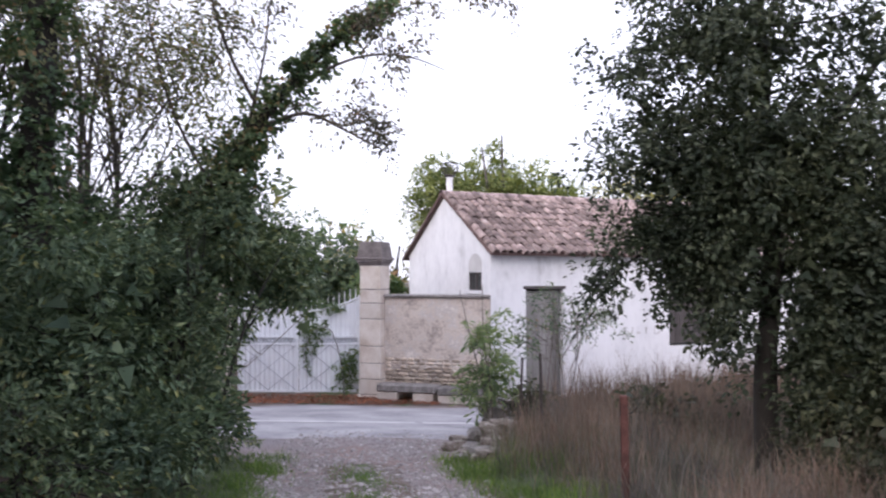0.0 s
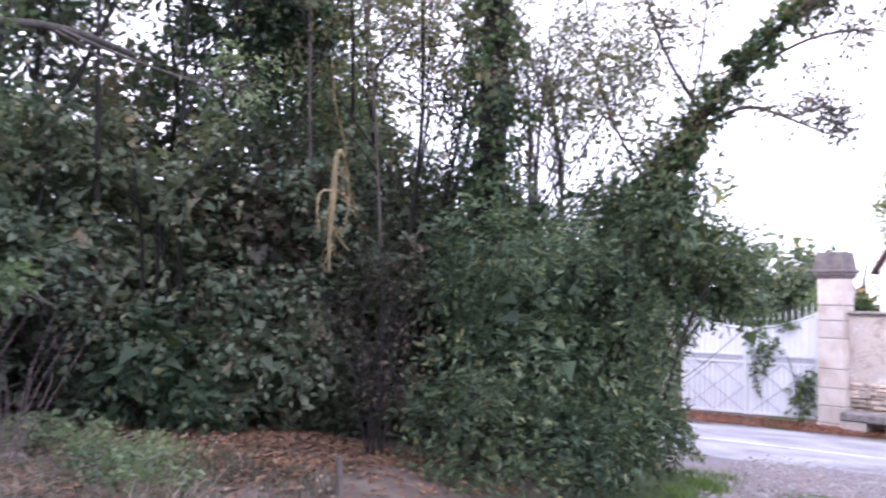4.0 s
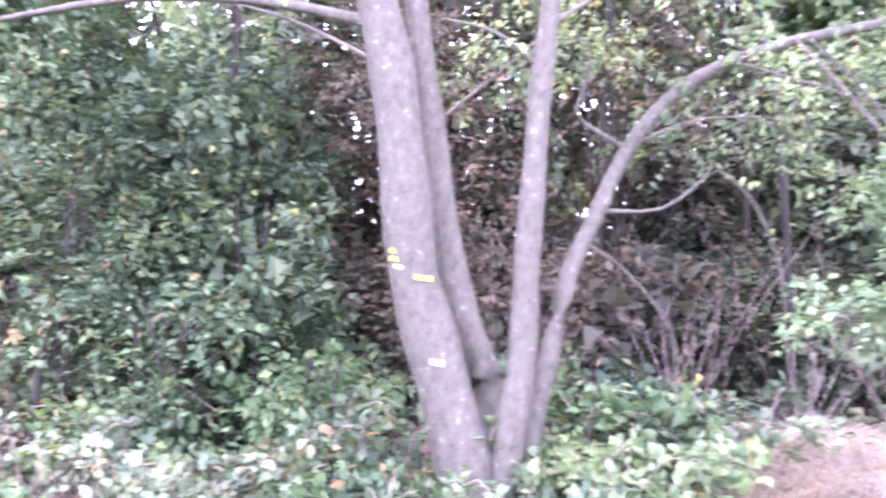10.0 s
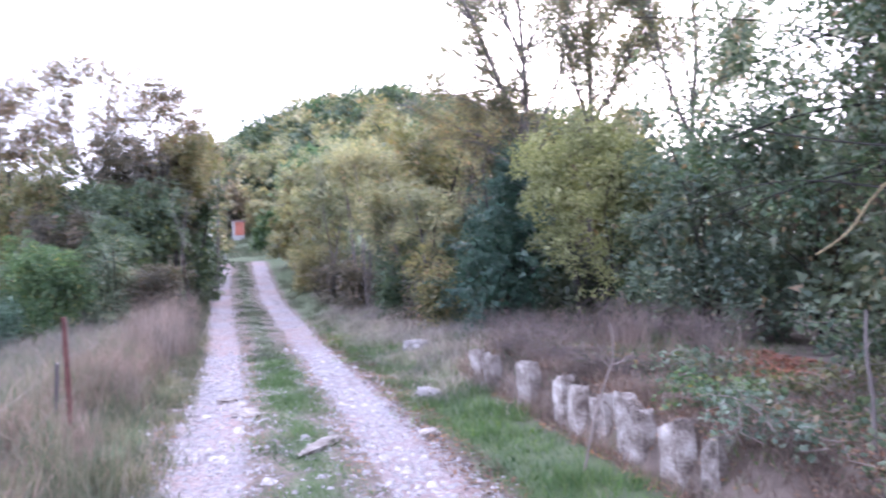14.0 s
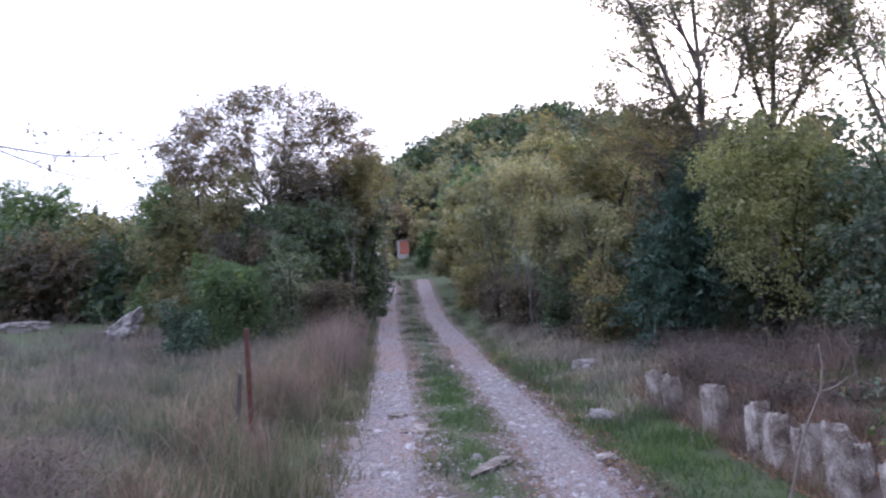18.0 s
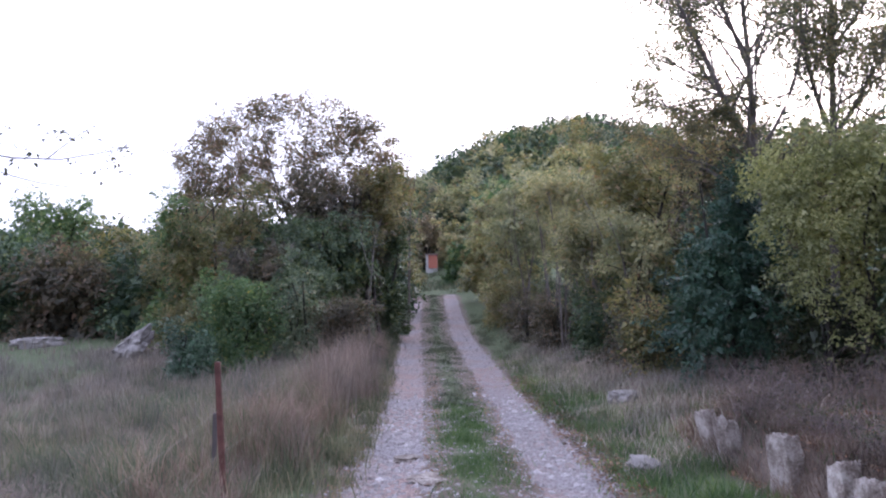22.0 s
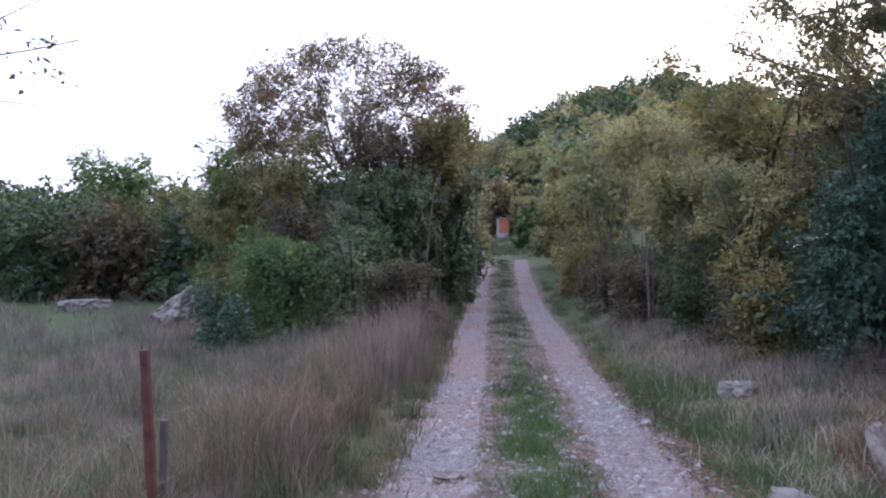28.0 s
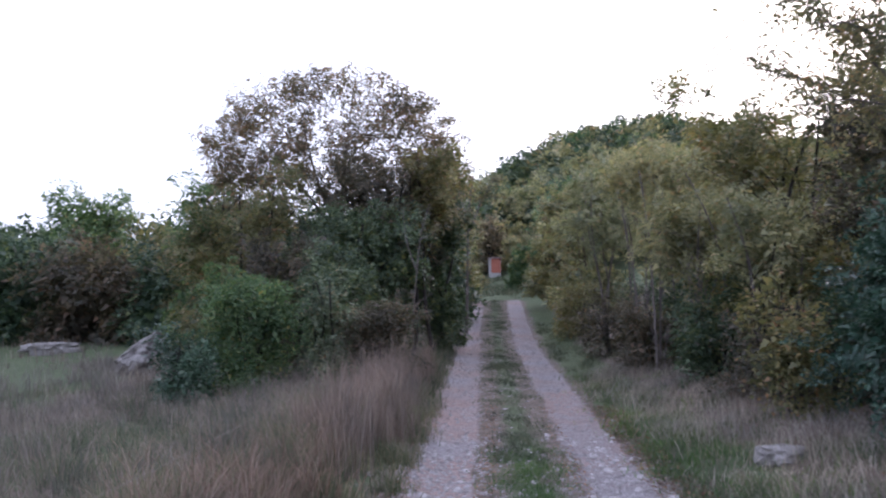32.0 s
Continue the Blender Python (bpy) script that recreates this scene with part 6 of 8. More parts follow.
# trees behind the thicket
for k, (x, y, r, h, mat, low) in enumerate(((7.6, -7.6, 1.7, 6.2, LEAF_GREEN, 1.5), (6.6, -5.6, 1.5, 6.5, LEAF_DARK, 2.2), (7.4, -3.6, 1.6, 6.8, LEAF_GREY, 2.0), (6.7, -1.6, 1.5, 6.5, LEAF_GREEN, 1.6), (7.6, 0.4, 1.7, 7.0, LEAF_DARK, 1.2), (6.8, 2.4, 1.5, 6.6, LEAF_GREY, 1.2), (7.4, 4.6, 1.7, 6.8, LEAF_DARK, 0.8), (6.6, 6.6, 1.4, 5.0, LEAF_RUST, 0.6))):
    shrub(x, y, r, h + 0.6, mat, 300 + k, 520, 16, 0.095, "slender thicket tree with thin foliage and sky gaps", low, 3, 0.075, 0.2, name="thicket_tree", cat="tree", inner=0.2, limbs=22, core=0.25, lobes=False)
for k in range(16):
    rr = np.random.default_rng(400 + k)
    x, y = 5.2 + rr.random() * 2.6, -6.5 + k * 0.68
    root = thing("sapling_pole", pose(x, y, float(land(x, y))), "bare dark sapling pole in the thicket", "sapling", "sapling poles")
    top = rr.normal(0, 0.35, 2)
    stem("pole", [(0, 0, -0.1), (top[0] * 0.4, top[1] * 0.2, 1.8), (top[0], top[1], 3.6), (top[0] * 1.4, top[1] * 1.7, 5.5)], 0.035, 0.012, root, BARK_DARK, "", 10, 6)
for k, (x, y, r, h, mat) in enumerate(((10.5, -8, 2.6, 6, LEAF_DARK), (11, -2, 2.8, 6.5, LEAF_GREEN), (10.8, 4, 2.6, 6.5, LEAF_DARK), (12, 9, 3, 7, LEAF_OLIVE), (9, -13, 2.5, 5, LEAF_GREEN))):
    shrub(x, y, r, h, mat, 420 + k, 110, 14, 0.16, "leafy tree closing the thicket behind", 0.0, 2, 0.12, 0.3, name="thicket_tree", cat="tree")

for k, (x, y, r, h) in enumerate(((7.7, -8.7, 1.5, 4.6), (6.3, -9.4, 1.2, 4.2), (7.0, -6.9, 1.3, 4.6), (5.7, -7.9, 1.0, 3.6), (6.1, 4.6, 1.1, 3.8), (6.0, -5.2, 1.0, 3.6), (6.2, -3.0, 1.0, 3.6), (6.3, 2.6, 1.0, 3.8))):
    shrub(x, y, r, h, (LEAF_DARK, LEAF_RUST, LEAF_GREY, LEAF_DARK)[k % 4], 460 + k, 230, 22, 0.085, "dense leafy bush filling the thicket", 0.0, 4, 0.05, 0.19, lobes=False)
for k, (x, y) in enumerate(((8.6, -6.0), (8.9, -3.6), (8.5, -1.4), (8.9, 0.8), (8.4, 3.0), (8.8, 5.2), (8.3, 7.4))):
    shrub(x, y, 1.6, 5.6, (LEAF_RUST, LEAF_DARK, LEAF_RUST, LEAF_DARK)[k % 4], 440 + k, 260, 20, 0.10, "dense brownish bush at the back of the thicket", 0.0, 3, 0.08, 0.22, name="thicket_tree", cat="tree", lobes=False)

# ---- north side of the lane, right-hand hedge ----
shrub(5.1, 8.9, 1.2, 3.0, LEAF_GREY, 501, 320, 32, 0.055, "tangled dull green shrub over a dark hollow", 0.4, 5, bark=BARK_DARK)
shrub(7.2, 9.0, 1.2, 2.7, LEAF_RUST, 5021, 150, 20, 0.07)
shrub(8.4, 10.6, 1.4, 3.0, LEAF_DARK, 5022, 150, 18, 0.08)
shrub(6.4, 9.9, 0.9, 2.4, LEAF_RUST, 5023, 130, 20, 0.07)
shrub(5.6, 7.6, 1.2, 3.2, LEAF_GREY, 502, 260, 32, 0.06)
plant("maple_bush", 4.15, 10.9, float(land(4.15, 10.9)), 0.05, [(-0.35, 0, 2.75, 0.42, 0.5, 0.42), (0.2, -0.1, 2.95, 0.5, 0.5, 0.35), (-0.55, -0.2, 2.1, 0.32, 0.4, 0.4), (-0.15, -0.3, 1.75, 0.36, 0.4, 0.45), (-0.45, -0.3, 1.35, 0.26, 0.3, 0.3), (0.3, -0.2, 2.2, 0.4, 0.4, 0.42), (0.15, -0.35, 1.0, 0.2, 0.3, 0.5), (0.6, 0, 2.6, 0.45, 0.5, 0.35), (0.75, -0.2, 1.3, 0.4, 0.3, 0.16), (-0.6, -0.1, 2.5, 0.3, 0.4, 0.35), (0.95, -0.1, 2.35, 0.42, 0.4, 0.42), (0.9, -0.2, 1.75, 0.3, 0.3, 0.3)], 620, 34, 0.042, LEAF_YELLOW, "bright yellow-green maple bush drooping beside the lane", "shrub", 503, BARK_DARK, 0.7, 0.13, 3, 14, (0.1, 0, 2.6), 0.35, 0.25, 0.55, core=0.3, lobes=False)
# Added dark-leaved filler; its colour gives the hollow its shade.
shrub(4.5, 11.6, 0.8, 1.7, LEAF_HOLM, 508, 150, 26, 0.06, "dark bush added to stand for the shaded hollow behind the maple bush", 0.0, 4)
shrub(5.6, 11.0, 1.0, 3.2, LEAF_DARK, 504, 220, 32, 0.06, "dull green shrub in the hedge", 0.2)
plant("laurel_bush", 3.5, 12.3, float(land(3.5, 12.3)), 0.06, [(0, 0, 0.9, 0.98, 0.9, 0.85), (0.1, 0, 1.75, 0.72, 0.7, 0.8), (0.3, 0, 2.5, 0.4, 0.4, 0.5)], 520, 46, 0.052, LEAF_LAUREL, "conical blue-green laurel bush with glossy leaves", "shrub", 505, BARK_DARK, 0.5, 0.11, 3, 14, lobes=False)
shrub(2.75, 13.4, 0.5, 1.6, LEAF_OLIVE, 506, 90, 30, 0.05, "dull olive shrub beside the laurel")
SKY_TREE = "tall thin-leaved tree with forking limbs over the hedge"
open_tree("sparse_tree", 4.12, 12.7, [([(0, 0, -0.1), (0.05, 0, 1.5), (0.02, 0.0, 3.2), (0.0, 0.05, 4.4), (-0.05, 0.1, 5.8), (0.1, 0, 7.0)], 0.07), ([(0.02, 0, 3.1), (-0.35, -0.1, 3.7), (-0.75, -0.2, 4.5), (-1.2, -0.3, 5.3), (-1.75, -0.3, 5.75)], 0.05), ([(0.0, 0.05, 4.3), (-0.3, 0.0, 5.0), (-0.55, 0, 5.6), (-1.1, 0.1, 6.2)], 0.035), ([(0.02, 0, 3.0), (0.35, -0.3, 3.7), (0.55, -0.5, 4.7), (0.6, -0.6, 5.9)], 0.03)], 30, 0.046, LEAF_SKY, SKY_TREE, 510, BARK_GREY, 20, 5, 0.42, 0.2, spread=0.18, thin=0.0042, group="sparse trees")
open_tree("sparse_tree", 5.30, 12.9, [([(0, 0, -0.1), (0.0, 0, 1.5), (0.05, 0.0, 3.3), (0.1, 0.05, 4.6), (0.15, 0.1, 6.0), (0.1, 0, 7.2)], 0.07), ([(0.05, 0, 3.3), (-0.25, -0.1, 4.0), (-0.45, -0.2, 4.9), (-0.5, -0.3, 6.0)], 0.04), ([(0.05, 0.0, 3.3), (0.4, 0.0, 3.8), (0.8, 0, 4.5), (1.5, 0.1, 5.6)], 0.045), ([(0.1, 0, 4.6), (0.5, -0.3, 5.3), (0.7, -0.5, 6.2)], 0.03)], 30, 0.046, LEAF_SKY, SKY_TREE, 511, BARK_GREY, 20, 5, 0.42, 0.2, spread=0.18, thin=0.0042, group="sparse trees")
open_tree("sparse_tree", 6.9, 12.2, [([(0, 0, -0.1), (0.0, 0, 1.5), (-0.05, 0.0, 3.0), (0.1, 0.05, 4.6), (0.0, 0.1, 6.0), (0.1, 0, 7.0)], 0.07), ([(0.0, 0, 2.8), (-0.5, -0.1, 3.8), (-0.9, -0.2, 5.0), (-1.1, -0.3, 6.0)], 0.04), ([(0.05, 0.0, 3.3), (0.5, 0.0, 4.0), (0.9, 0, 5.0)], 0.035)], 30, 0.046, LEAF_SKY, SKY_TREE, 512, BARK_GREY, 20, 5, 0.42, 0.2, spread=0.18, thin=0.0042, group="sparse trees")
shrub(4.3, 17.6, 1.9, 4.9, LEAF_OLIVE, 520, 420, 30, 0.075, "broad olive and russet hedge tree", 0.3, 3, 0.1, 0.2, cat="tree", name="hedge_tree")
shrub(4.9, 15.2, 1.5, 4.5, LEAF_RUST, 521, 320, 30, 0.07, "russet-tinged hedge tree behind the verge", 0.3, 3, 0.1, 0.2, cat="tree", name="hedge_tree")
shrub(3.2, 15.8, 0.9, 2.9, LEAF_HAZE, 522, 150, 26, 0.055, "thin grey-green willow shrub by the lane", 0.9, 5, slim=0.35)
shrub(2.45, 20.0, 1.15, 5.0, LEAF_HAZE, 523, 260, 24, 0.065, "thin grey-green willow by the lane", 1.1, 6, slim=0.3, bark=BARK_GREY, cat="tree", name="willow")
shrub(2.75, 17.8, 0.8, 3.3, LEAF_HAZE, 524, 150, 24, 0.06, "thin grey-green willow by the lane", 1.0, 6, slim=0.3, bark=BARK_GREY, cat="tree", name="willow")
shrub(4.8, 21.0, 1.9, 5.4, LEAF_OLIVE, 525, 380, 28, 0.085, "broad olive-brown hedge tree by the lane", 0.3, 3, 0.1, 0.22, cat="tree", name="hedge_tree")
shrub(2.2, 24.0, 1.2, 5.2, LEAF_HAZE, 526, 280, 26, 0.075, "thin grey-green willow by the lane", 0.8, 6, slim=0.3, bark=BARK_GREY, cat="tree", name="willow")
shrub(2.3, 28.5, 1.5, 5.0, LEAF_HAZE, 527, 300, 26, 0.10, "grey-green willow further up the lane", 0.1, 5, slim=0.35, bark=BARK_GREY, cat="tree", name="willow")
shrub(2.2, 34.0, 1.6, 5.0, LEAF_OLIVE, 528, 280, 24, 0.12, "olive hedge tree further up the lane", 0.1, 4, cat="tree", name="hedge_tree")
shrub(2.6, 41.0, 1.8, 5.0, LEAF_HAZE, 529, 280, 24, 0.13, "grey-green hedge tree at the lane's end", 0.1, 4, cat="tree", name="hedge_tree")
for k, (x, y, r, h, mat) in enumerate(((2.9, 14.6, 0.6, 1.1, LEAF_RUST), (3.6, 14.4, 0.7, 1.5, LEAF_DARK), (4.3, 14.0, 0.7, 1.7, LEAF_HOLM), (2.8, 16.4, 0.6, 1.3, LEAF_DARK), (3.6, 16.9, 0.8, 1.9, LEAF_DARK), (2.3, 18.8, 0.6, 1.3, LEAF_RUST), (3.2, 19.2, 0.8, 2.0, LEAF_DARK), (2.0, 21.6, 0.65, 1.4, LEAF_RUST), (2.9, 22.5, 0.9, 2.0, LEAF_DARK), (1.9, 26.2, 0.75, 1.6, LEAF_OLIVE), (1.9, 31.0, 0.8, 1.9, LEAF_OLIVE))):
    shrub(x, y, r, h, mat, 570 + k, 110, 20, 0.055, "dark twiggy undergrowth along the hedge foot", 0.0, 7, 0.03, 0.16, ragged=0.45, core=0.4, limbs=26)
for k, (x, y, lean, h) in enumerate(((2.30, 18.2, 0.22, 3.3), (2.42, 18.6, -0.12, 3.0), (2.9, 19.2, 0.5, 3.6), (3.3, 17.2, 0.7, 3.0), (3.7, 16.2, -0.6, 2.8), (2.5, 21.5, 0.3, 3.4), (3.1, 15.4, 0.4, 2.4))):
    root = thing("slim_trunk", pose(x, y, float(land(x, y))), "slim pale grey stem at the hedge's edge", "tree", "slim trunks")
    stem("trunk", [(0, 0, -0.1), (-lean * 0.2, 0, h * 0.35), (-lean * 0.45, 0.05, h * 0.7), (-lean, 0.1, h)], 0.024, 0.009, root, BARK_GREY, "", 10, 6)
shrub(0.95, 49.5, 0.85, 2.6, LEAF_GREEN, 530, 150, 24, 0.12, "round green bush before the far hut", 0.0, 3)
for k, (x, y, r, h, mat) in enumerate(((8.0, 16.5, 2.0, 4.5, LEAF_OLIVE), (8.4, 21.5, 2.4, 5.3, LEAF_DARK), (7.0, 26.5, 2.4, 6.5, LEAF_OLIVE), (7.5, 33, 2.6, 7.0, LEAF_HAZE), (8.5, 41, 3.0, 7.5, LEAF_OLIVE), (13, 28, 3.2, 8, LEAF_DARK), (15, 38, 3.5, 9, LEAF_OLIVE), (-4.5, 74, 2.6, 6.5, LEAF_OLIVE), (2.6, 79, 3.0, 8, LEAF_HAZE), (-1.0, 88, 3.0, 8.5, LEAF_HAZE), (5.0, 62, 2.4, 6, LEAF_HAZE), (-4.2, 58, 2.0, 5, LEAF_OLIVE), (-3.3, 50, 1.6, 4.2, LEAF_DARK), (-3.2, 64, 1.7, 4.5, LEAF_HAZE), (3.4, 47, 1.6, 4.6, LEAF_HAZE), (3.4, 55, 1.7, 4.6, LEAF_OLIVE), (0.5, 72, 1.6, 4.5, LEAF_HAZE), (-0.9, 69.5, 1.7, 5.5, LEAF_FAWN), (-2.4, 67, 1.2, 3.6, LEAF_FAWN), (0.9, 68, 1.0, 3.0, LEAF_HAZE))):
    shrub(x, y, r, h, mat, 540 + k, 170, 14, 0.18, "leafy tree rising behind the lane hedge", 0.3, 2, 0.12, 0.28, cat="tree", name="hedge_tree")

limb = thing("hedge_limb", pose(4.1, 12.7, 2.9), "spreading grey limb with thin leaves over the hedge", "branch")
o = Vector((4.1, 12.7, 2.9))
rng = np.random.default_rng(1071)
pieces, tips, ways = grow([(rel(pts, o), r) for pts, r in (([(4.1, 12.7, 2.9), (3.5, 13.0, 3.35), (2.9, 13.5, 3.7), (2.25, 13.9, 4.05)], 0.024), ([(3.9, 12.7, 3.0), (3.35, 12.6, 3.5), (2.9, 12.8, 4.1), (2.6, 13.4, 4.7)], 0.018), ([(4.1, 12.7, 3.1), (3.6, 12.4, 3.55), (3.1, 12.3, 3.8), (2.5, 12.2, 4.0)], 0.018), ([(4.1, 12.7, 2.8), (3.6, 12.6, 3.1), (3.1, 12.6, 3.25), (2.6, 13.0, 3.35)], 0.014), ([(4.1, 12.7, 3.2), (3.7, 12.6, 4.0), (3.4, 12.7, 4.6), (3.1, 12.8, 5.2)], 0.016), ([(4.15, 12.7, 3.2), (3.9, 12.4, 3.6), (3.6, 12.2, 3.7), (3.3, 12.0, 3.75)], 0.012))], rng, 11, 5, 0.26, 0.15, 0.0024)
child("limb", np_mesh("limb", *merged(pieces), BARK_GREY, True), limb)
child("leaves", crown_mesh("leaves", tips, ways, 15, 0.042, 0.6, 0.10, LEAF_SKY, rng, 0.3), limb)

def dead_sprig(x, y, h, seed):
    """A bare pale sapling, forked from low down."""
    rr = np.random.default_rng(seed)
    root = thing("dead_sapling", pose(x, y, float(land(x, y))), "bare pale forked twigs at the hedge foot", "sapling", "dead saplings")
    limbs = [([(0, 0, -0.05), (0.04 * h, 0, 0.35 * h), (0.10 * h, 0.02, 0.7 * h), (0.2 * h, 0, h)], 0.011), ([(0.03 * h, 0, 0.25 * h), (-0.12 * h, 0.03, 0.5 * h), (-0.22 * h, 0, 0.85 * h)], 0.008)]
    pieces = grow(limbs, rr, 5, 2, 0.3, 0.3, 0.0025)[0]
    child("twigs", np_mesh("twigs", *merged(pieces), BARK_GREY, True), root)


for k, (x, y, h) in enumerate(((3.25, 18.9, 1.1), (3.85, 14.7, 1.0), (3.45, 14.1, 0.8), (2.75, 16.6, 1.0), (2.35, 18.0, 0.9), (3.2, 15.6, 0.9))):
    dead_sprig(x, y, h, 690 + k)

# ---- north side, left-hand copse ----
shrub(-4.05, 17.0, 0.85, 2.15, LEAF_GREEN, 601, 300, 36, 0.05, "green bush at the copse's edge", 0.0, 5)
shrub(-4.75, 16.2, 0.45, 1.25, LEAF_LAUREL, 602, 130, 32, 0.045, "low green bush at the field's edge", 0.0, 5)
shrub(-2.15, 17.8, 0.7, 1.7, LEAF_RUST, 603, 170, 32, 0.05, "brownish bush beside the lane", 0.0, 5)
shrub(-2.95, 17.6, 0.45, 2.35, LEAF_GREY, 614, 120, 30, 0.05, "narrow brown-green bush in front of the copse", 0.0, 3, ragged=0.2)
shrub(-3.0, 19.3, 0.9, 2.9, LEAF_DARK, 604, 240, 32, 0.06, "dark bush within the copse", 0.0, 4)
shrub(-3.0, 21.6, 1.6, 4.0, LEAF_DARK, 605, 460, 30, 0.075, "dark evergreen tree in the copse", 0.2, 2, 0.12, 0.2, cat="tree", name="copse_tree")
shrub(-1.8, 24.6, 0.9, 4.6, LEAF_DARK, 606, 280, 30, 0.075, "dark green tree at the lane's edge", 0.0, 3, 0.1, cat="tree", name="copse_tree")
shrub(-6.0, 22.6, 1.55, 5.3, LEAF_OLIVE, 607, 420, 30, 0.075, "rounded green tree in the field copse", 0.2, 3, 0.1, 0.2, cat="tree", name="copse_tree")
shrub(-7.2, 23.4, 1.0, 5.5, LEAF_GREEN, 615, 200, 30, 0.08, "green tree at the copse's edge", 0.2, 2, 0.1, 0.2, cat="tree", name="copse_tree")
shrub(-3.3, 23.8, 1.7, 5.2, LEAF_RUST, 616, 340, 30, 0.07, "brown-leaved tree filling the copse", 0.6, 3, 0.1, 0.2, cat="tree", name="copse_tree", lobes=False)
shrub(-1.8, 23.6, 0.8, 5.7, LEAF_OLIVE, 617, 170, 30, 0.07, "brown-green tree beside the lane", 1.2, 2, 0.08, 0.18, cat="tree", name="copse_tree")
shrub(-4.6, 20.6, 1.2, 3.2, LEAF_RUST, 608, 280, 30, 0.07, "russet tinged bush in the field copse", 0.2, 4)
DOME = [([(0, 0, -0.8), (0.0, 0, 1.6), (0.15, 0, 3.0), (0.3, 0, 4.4), (0.5, 0.1, 6.2)], 0.10), ([(0.1, 0, 2.2), (-0.7, 0, 3.3), (-1.5, 0.1, 4.3), (-2.5, 0.1, 5.3)], 0.07), ([(0.1, 0, 2.4), (-0.4, -0.1, 3.6), (-0.7, -0.2, 4.8), (-1.0, -0.2, 6.2)], 0.07), ([(0.1, 0, 2.2), (0.9, 0.1, 3.4), (1.5, 0.2, 4.6), (2.1, 0.2, 5.6)], 0.07), ([(0.1, 0, 2.0), (1.3, 0.1, 2.8), (2.3, 0.1, 3.7), (3.0, 0.1, 4.6)], 0.06), ([(0, 0, 1.9), (-1.2, 0.2, 2.9), (-2.3, 0.2, 3.9), (-3.0, 0.1, 4.7)], 0.05)]
rng = np.random.default_rng(609)
dome = thing("airy_tree", pose(-4.35, 24.8, float(land(-4.35, 24.8)) + 0.62), "tall domed tree with thin russet leaves and sky gaps", "tree")
pieces, tips, ways = grow([(pts, r * 0.6) for pts, r in DOME], rng, 9, 4, 0.26, 0.3, 0.005)
child("trunk", np_mesh("trunk", *merged(pieces), BARK_BROWN, True), dome)
shell, out = crown_points([(-0.15, 0, 4.1, 3.15, 1.5, 2.45), (-0.15, 0, 4.1, 3.15, 1.5, 2.45), (1.6, 0, 3.9, 1.7, 1.3, 1.9), (-2.1, 0, 4.5, 1.3, 1.2, 1.0), (2.2, 0.1, 2.9, 1.2, 1.0, 1.4)], 2300, rng, 0.72, 0.10)
pick = shell[:, 2] > 3.3 + rng.normal(0, 0.3, len(shell)) - 0.9 * (shell[:, 0] > 0.8)
child("crown", crown_mesh("crown", np.concatenate([shell[pick], tips[tips[:, 2] > 3.6]]), np.concatenate([out[pick], ways[tips[:, 2] > 3.6]]), 38, 0.062, 0.6, 0.19, LEAF_DOME, rng, 0.3, 0.0, "slip"), dome)
open_tree("airy_tree", -1.2, 28.5, [([(0, 0, -0.1), (0.05, 0, 2.0), (0.1, 0, 3.6), (0.3, 0, 4.9)], 0.05), ([(0.1, 0, 3.0), (0.5, 0, 3.9), (0.95, 0, 4.7)], 0.03), ([(0.1, 0, 3.2), (-0.2, 0, 4.2), (-0.3, 0, 5.0)], 0.03)], 16, 0.075, LEAF_SKY, "slight tree with thin leaves beside the lane", 613, BARK_GREY, 7, 3, 0.3, spread=0.13, shape="slip", thin=0.006)
shrub(-8.6, 29.0, 1.6, 5.6, LEAF_DARK, 610, 360, 26, 0.11, "rounded green tree at the field's corner", 0.2, 2, 0.12, 0.25, cat="tree", name="copse_tree")
shrub(-7.6, 27.0, 1.8, 5.2, LEAF_OLIVE, 611, 320, 26, 0.10, "olive tree in the copse", 0.2, 2, 0.12, 0.25, cat="tree", name="copse_tree")
for k, (x, y, r, h, mat) in enumerate(((-2.6, 31, 1.6, 4.8, LEAF_DARK), (-2.4, 37, 1.6, 5.0, LEAF_OLIVE), (-2.9, 44, 1.9, 5.0, LEAF_HAZE), (-9.6, 27.5, 1.6, 3.5, LEAF_DARK), (-12.0, 27.6, 1.8, 3.3, LEAF_RUST), (-14.6, 28.2, 1.9, 3.4, LEAF_DARK), (-17.6, 29, 2.0, 3.7, LEAF_DARK), (-15.6, 34, 1.7, 5.4, LEAF_GREEN), (-20.5, 30, 2.2, 4.2, LEAF_GREEN), (-24, 31, 2.3, 4.2, LEAF_DARK), (-12.5, 36, 2.4, 4.2, LEAF_OLIVE), (-8, 34, 2.2, 5, LEAF_DARK))):
    shrub(x, y, r, h, mat, 620 + k, 240, 16, 0.15, "dark hedge tree beyond the field" if x < -10 else "hedge tree further up the lane", 0.0, 3, 0.1, 0.28, cat="tree", name="hedge_tree", lobes=False)
dead = thing("dead_sapling", pose(-1.65, 18.4, float(land(-1.65, 18.4))), "bare pale dead sapling in front of the copse", "sapling")
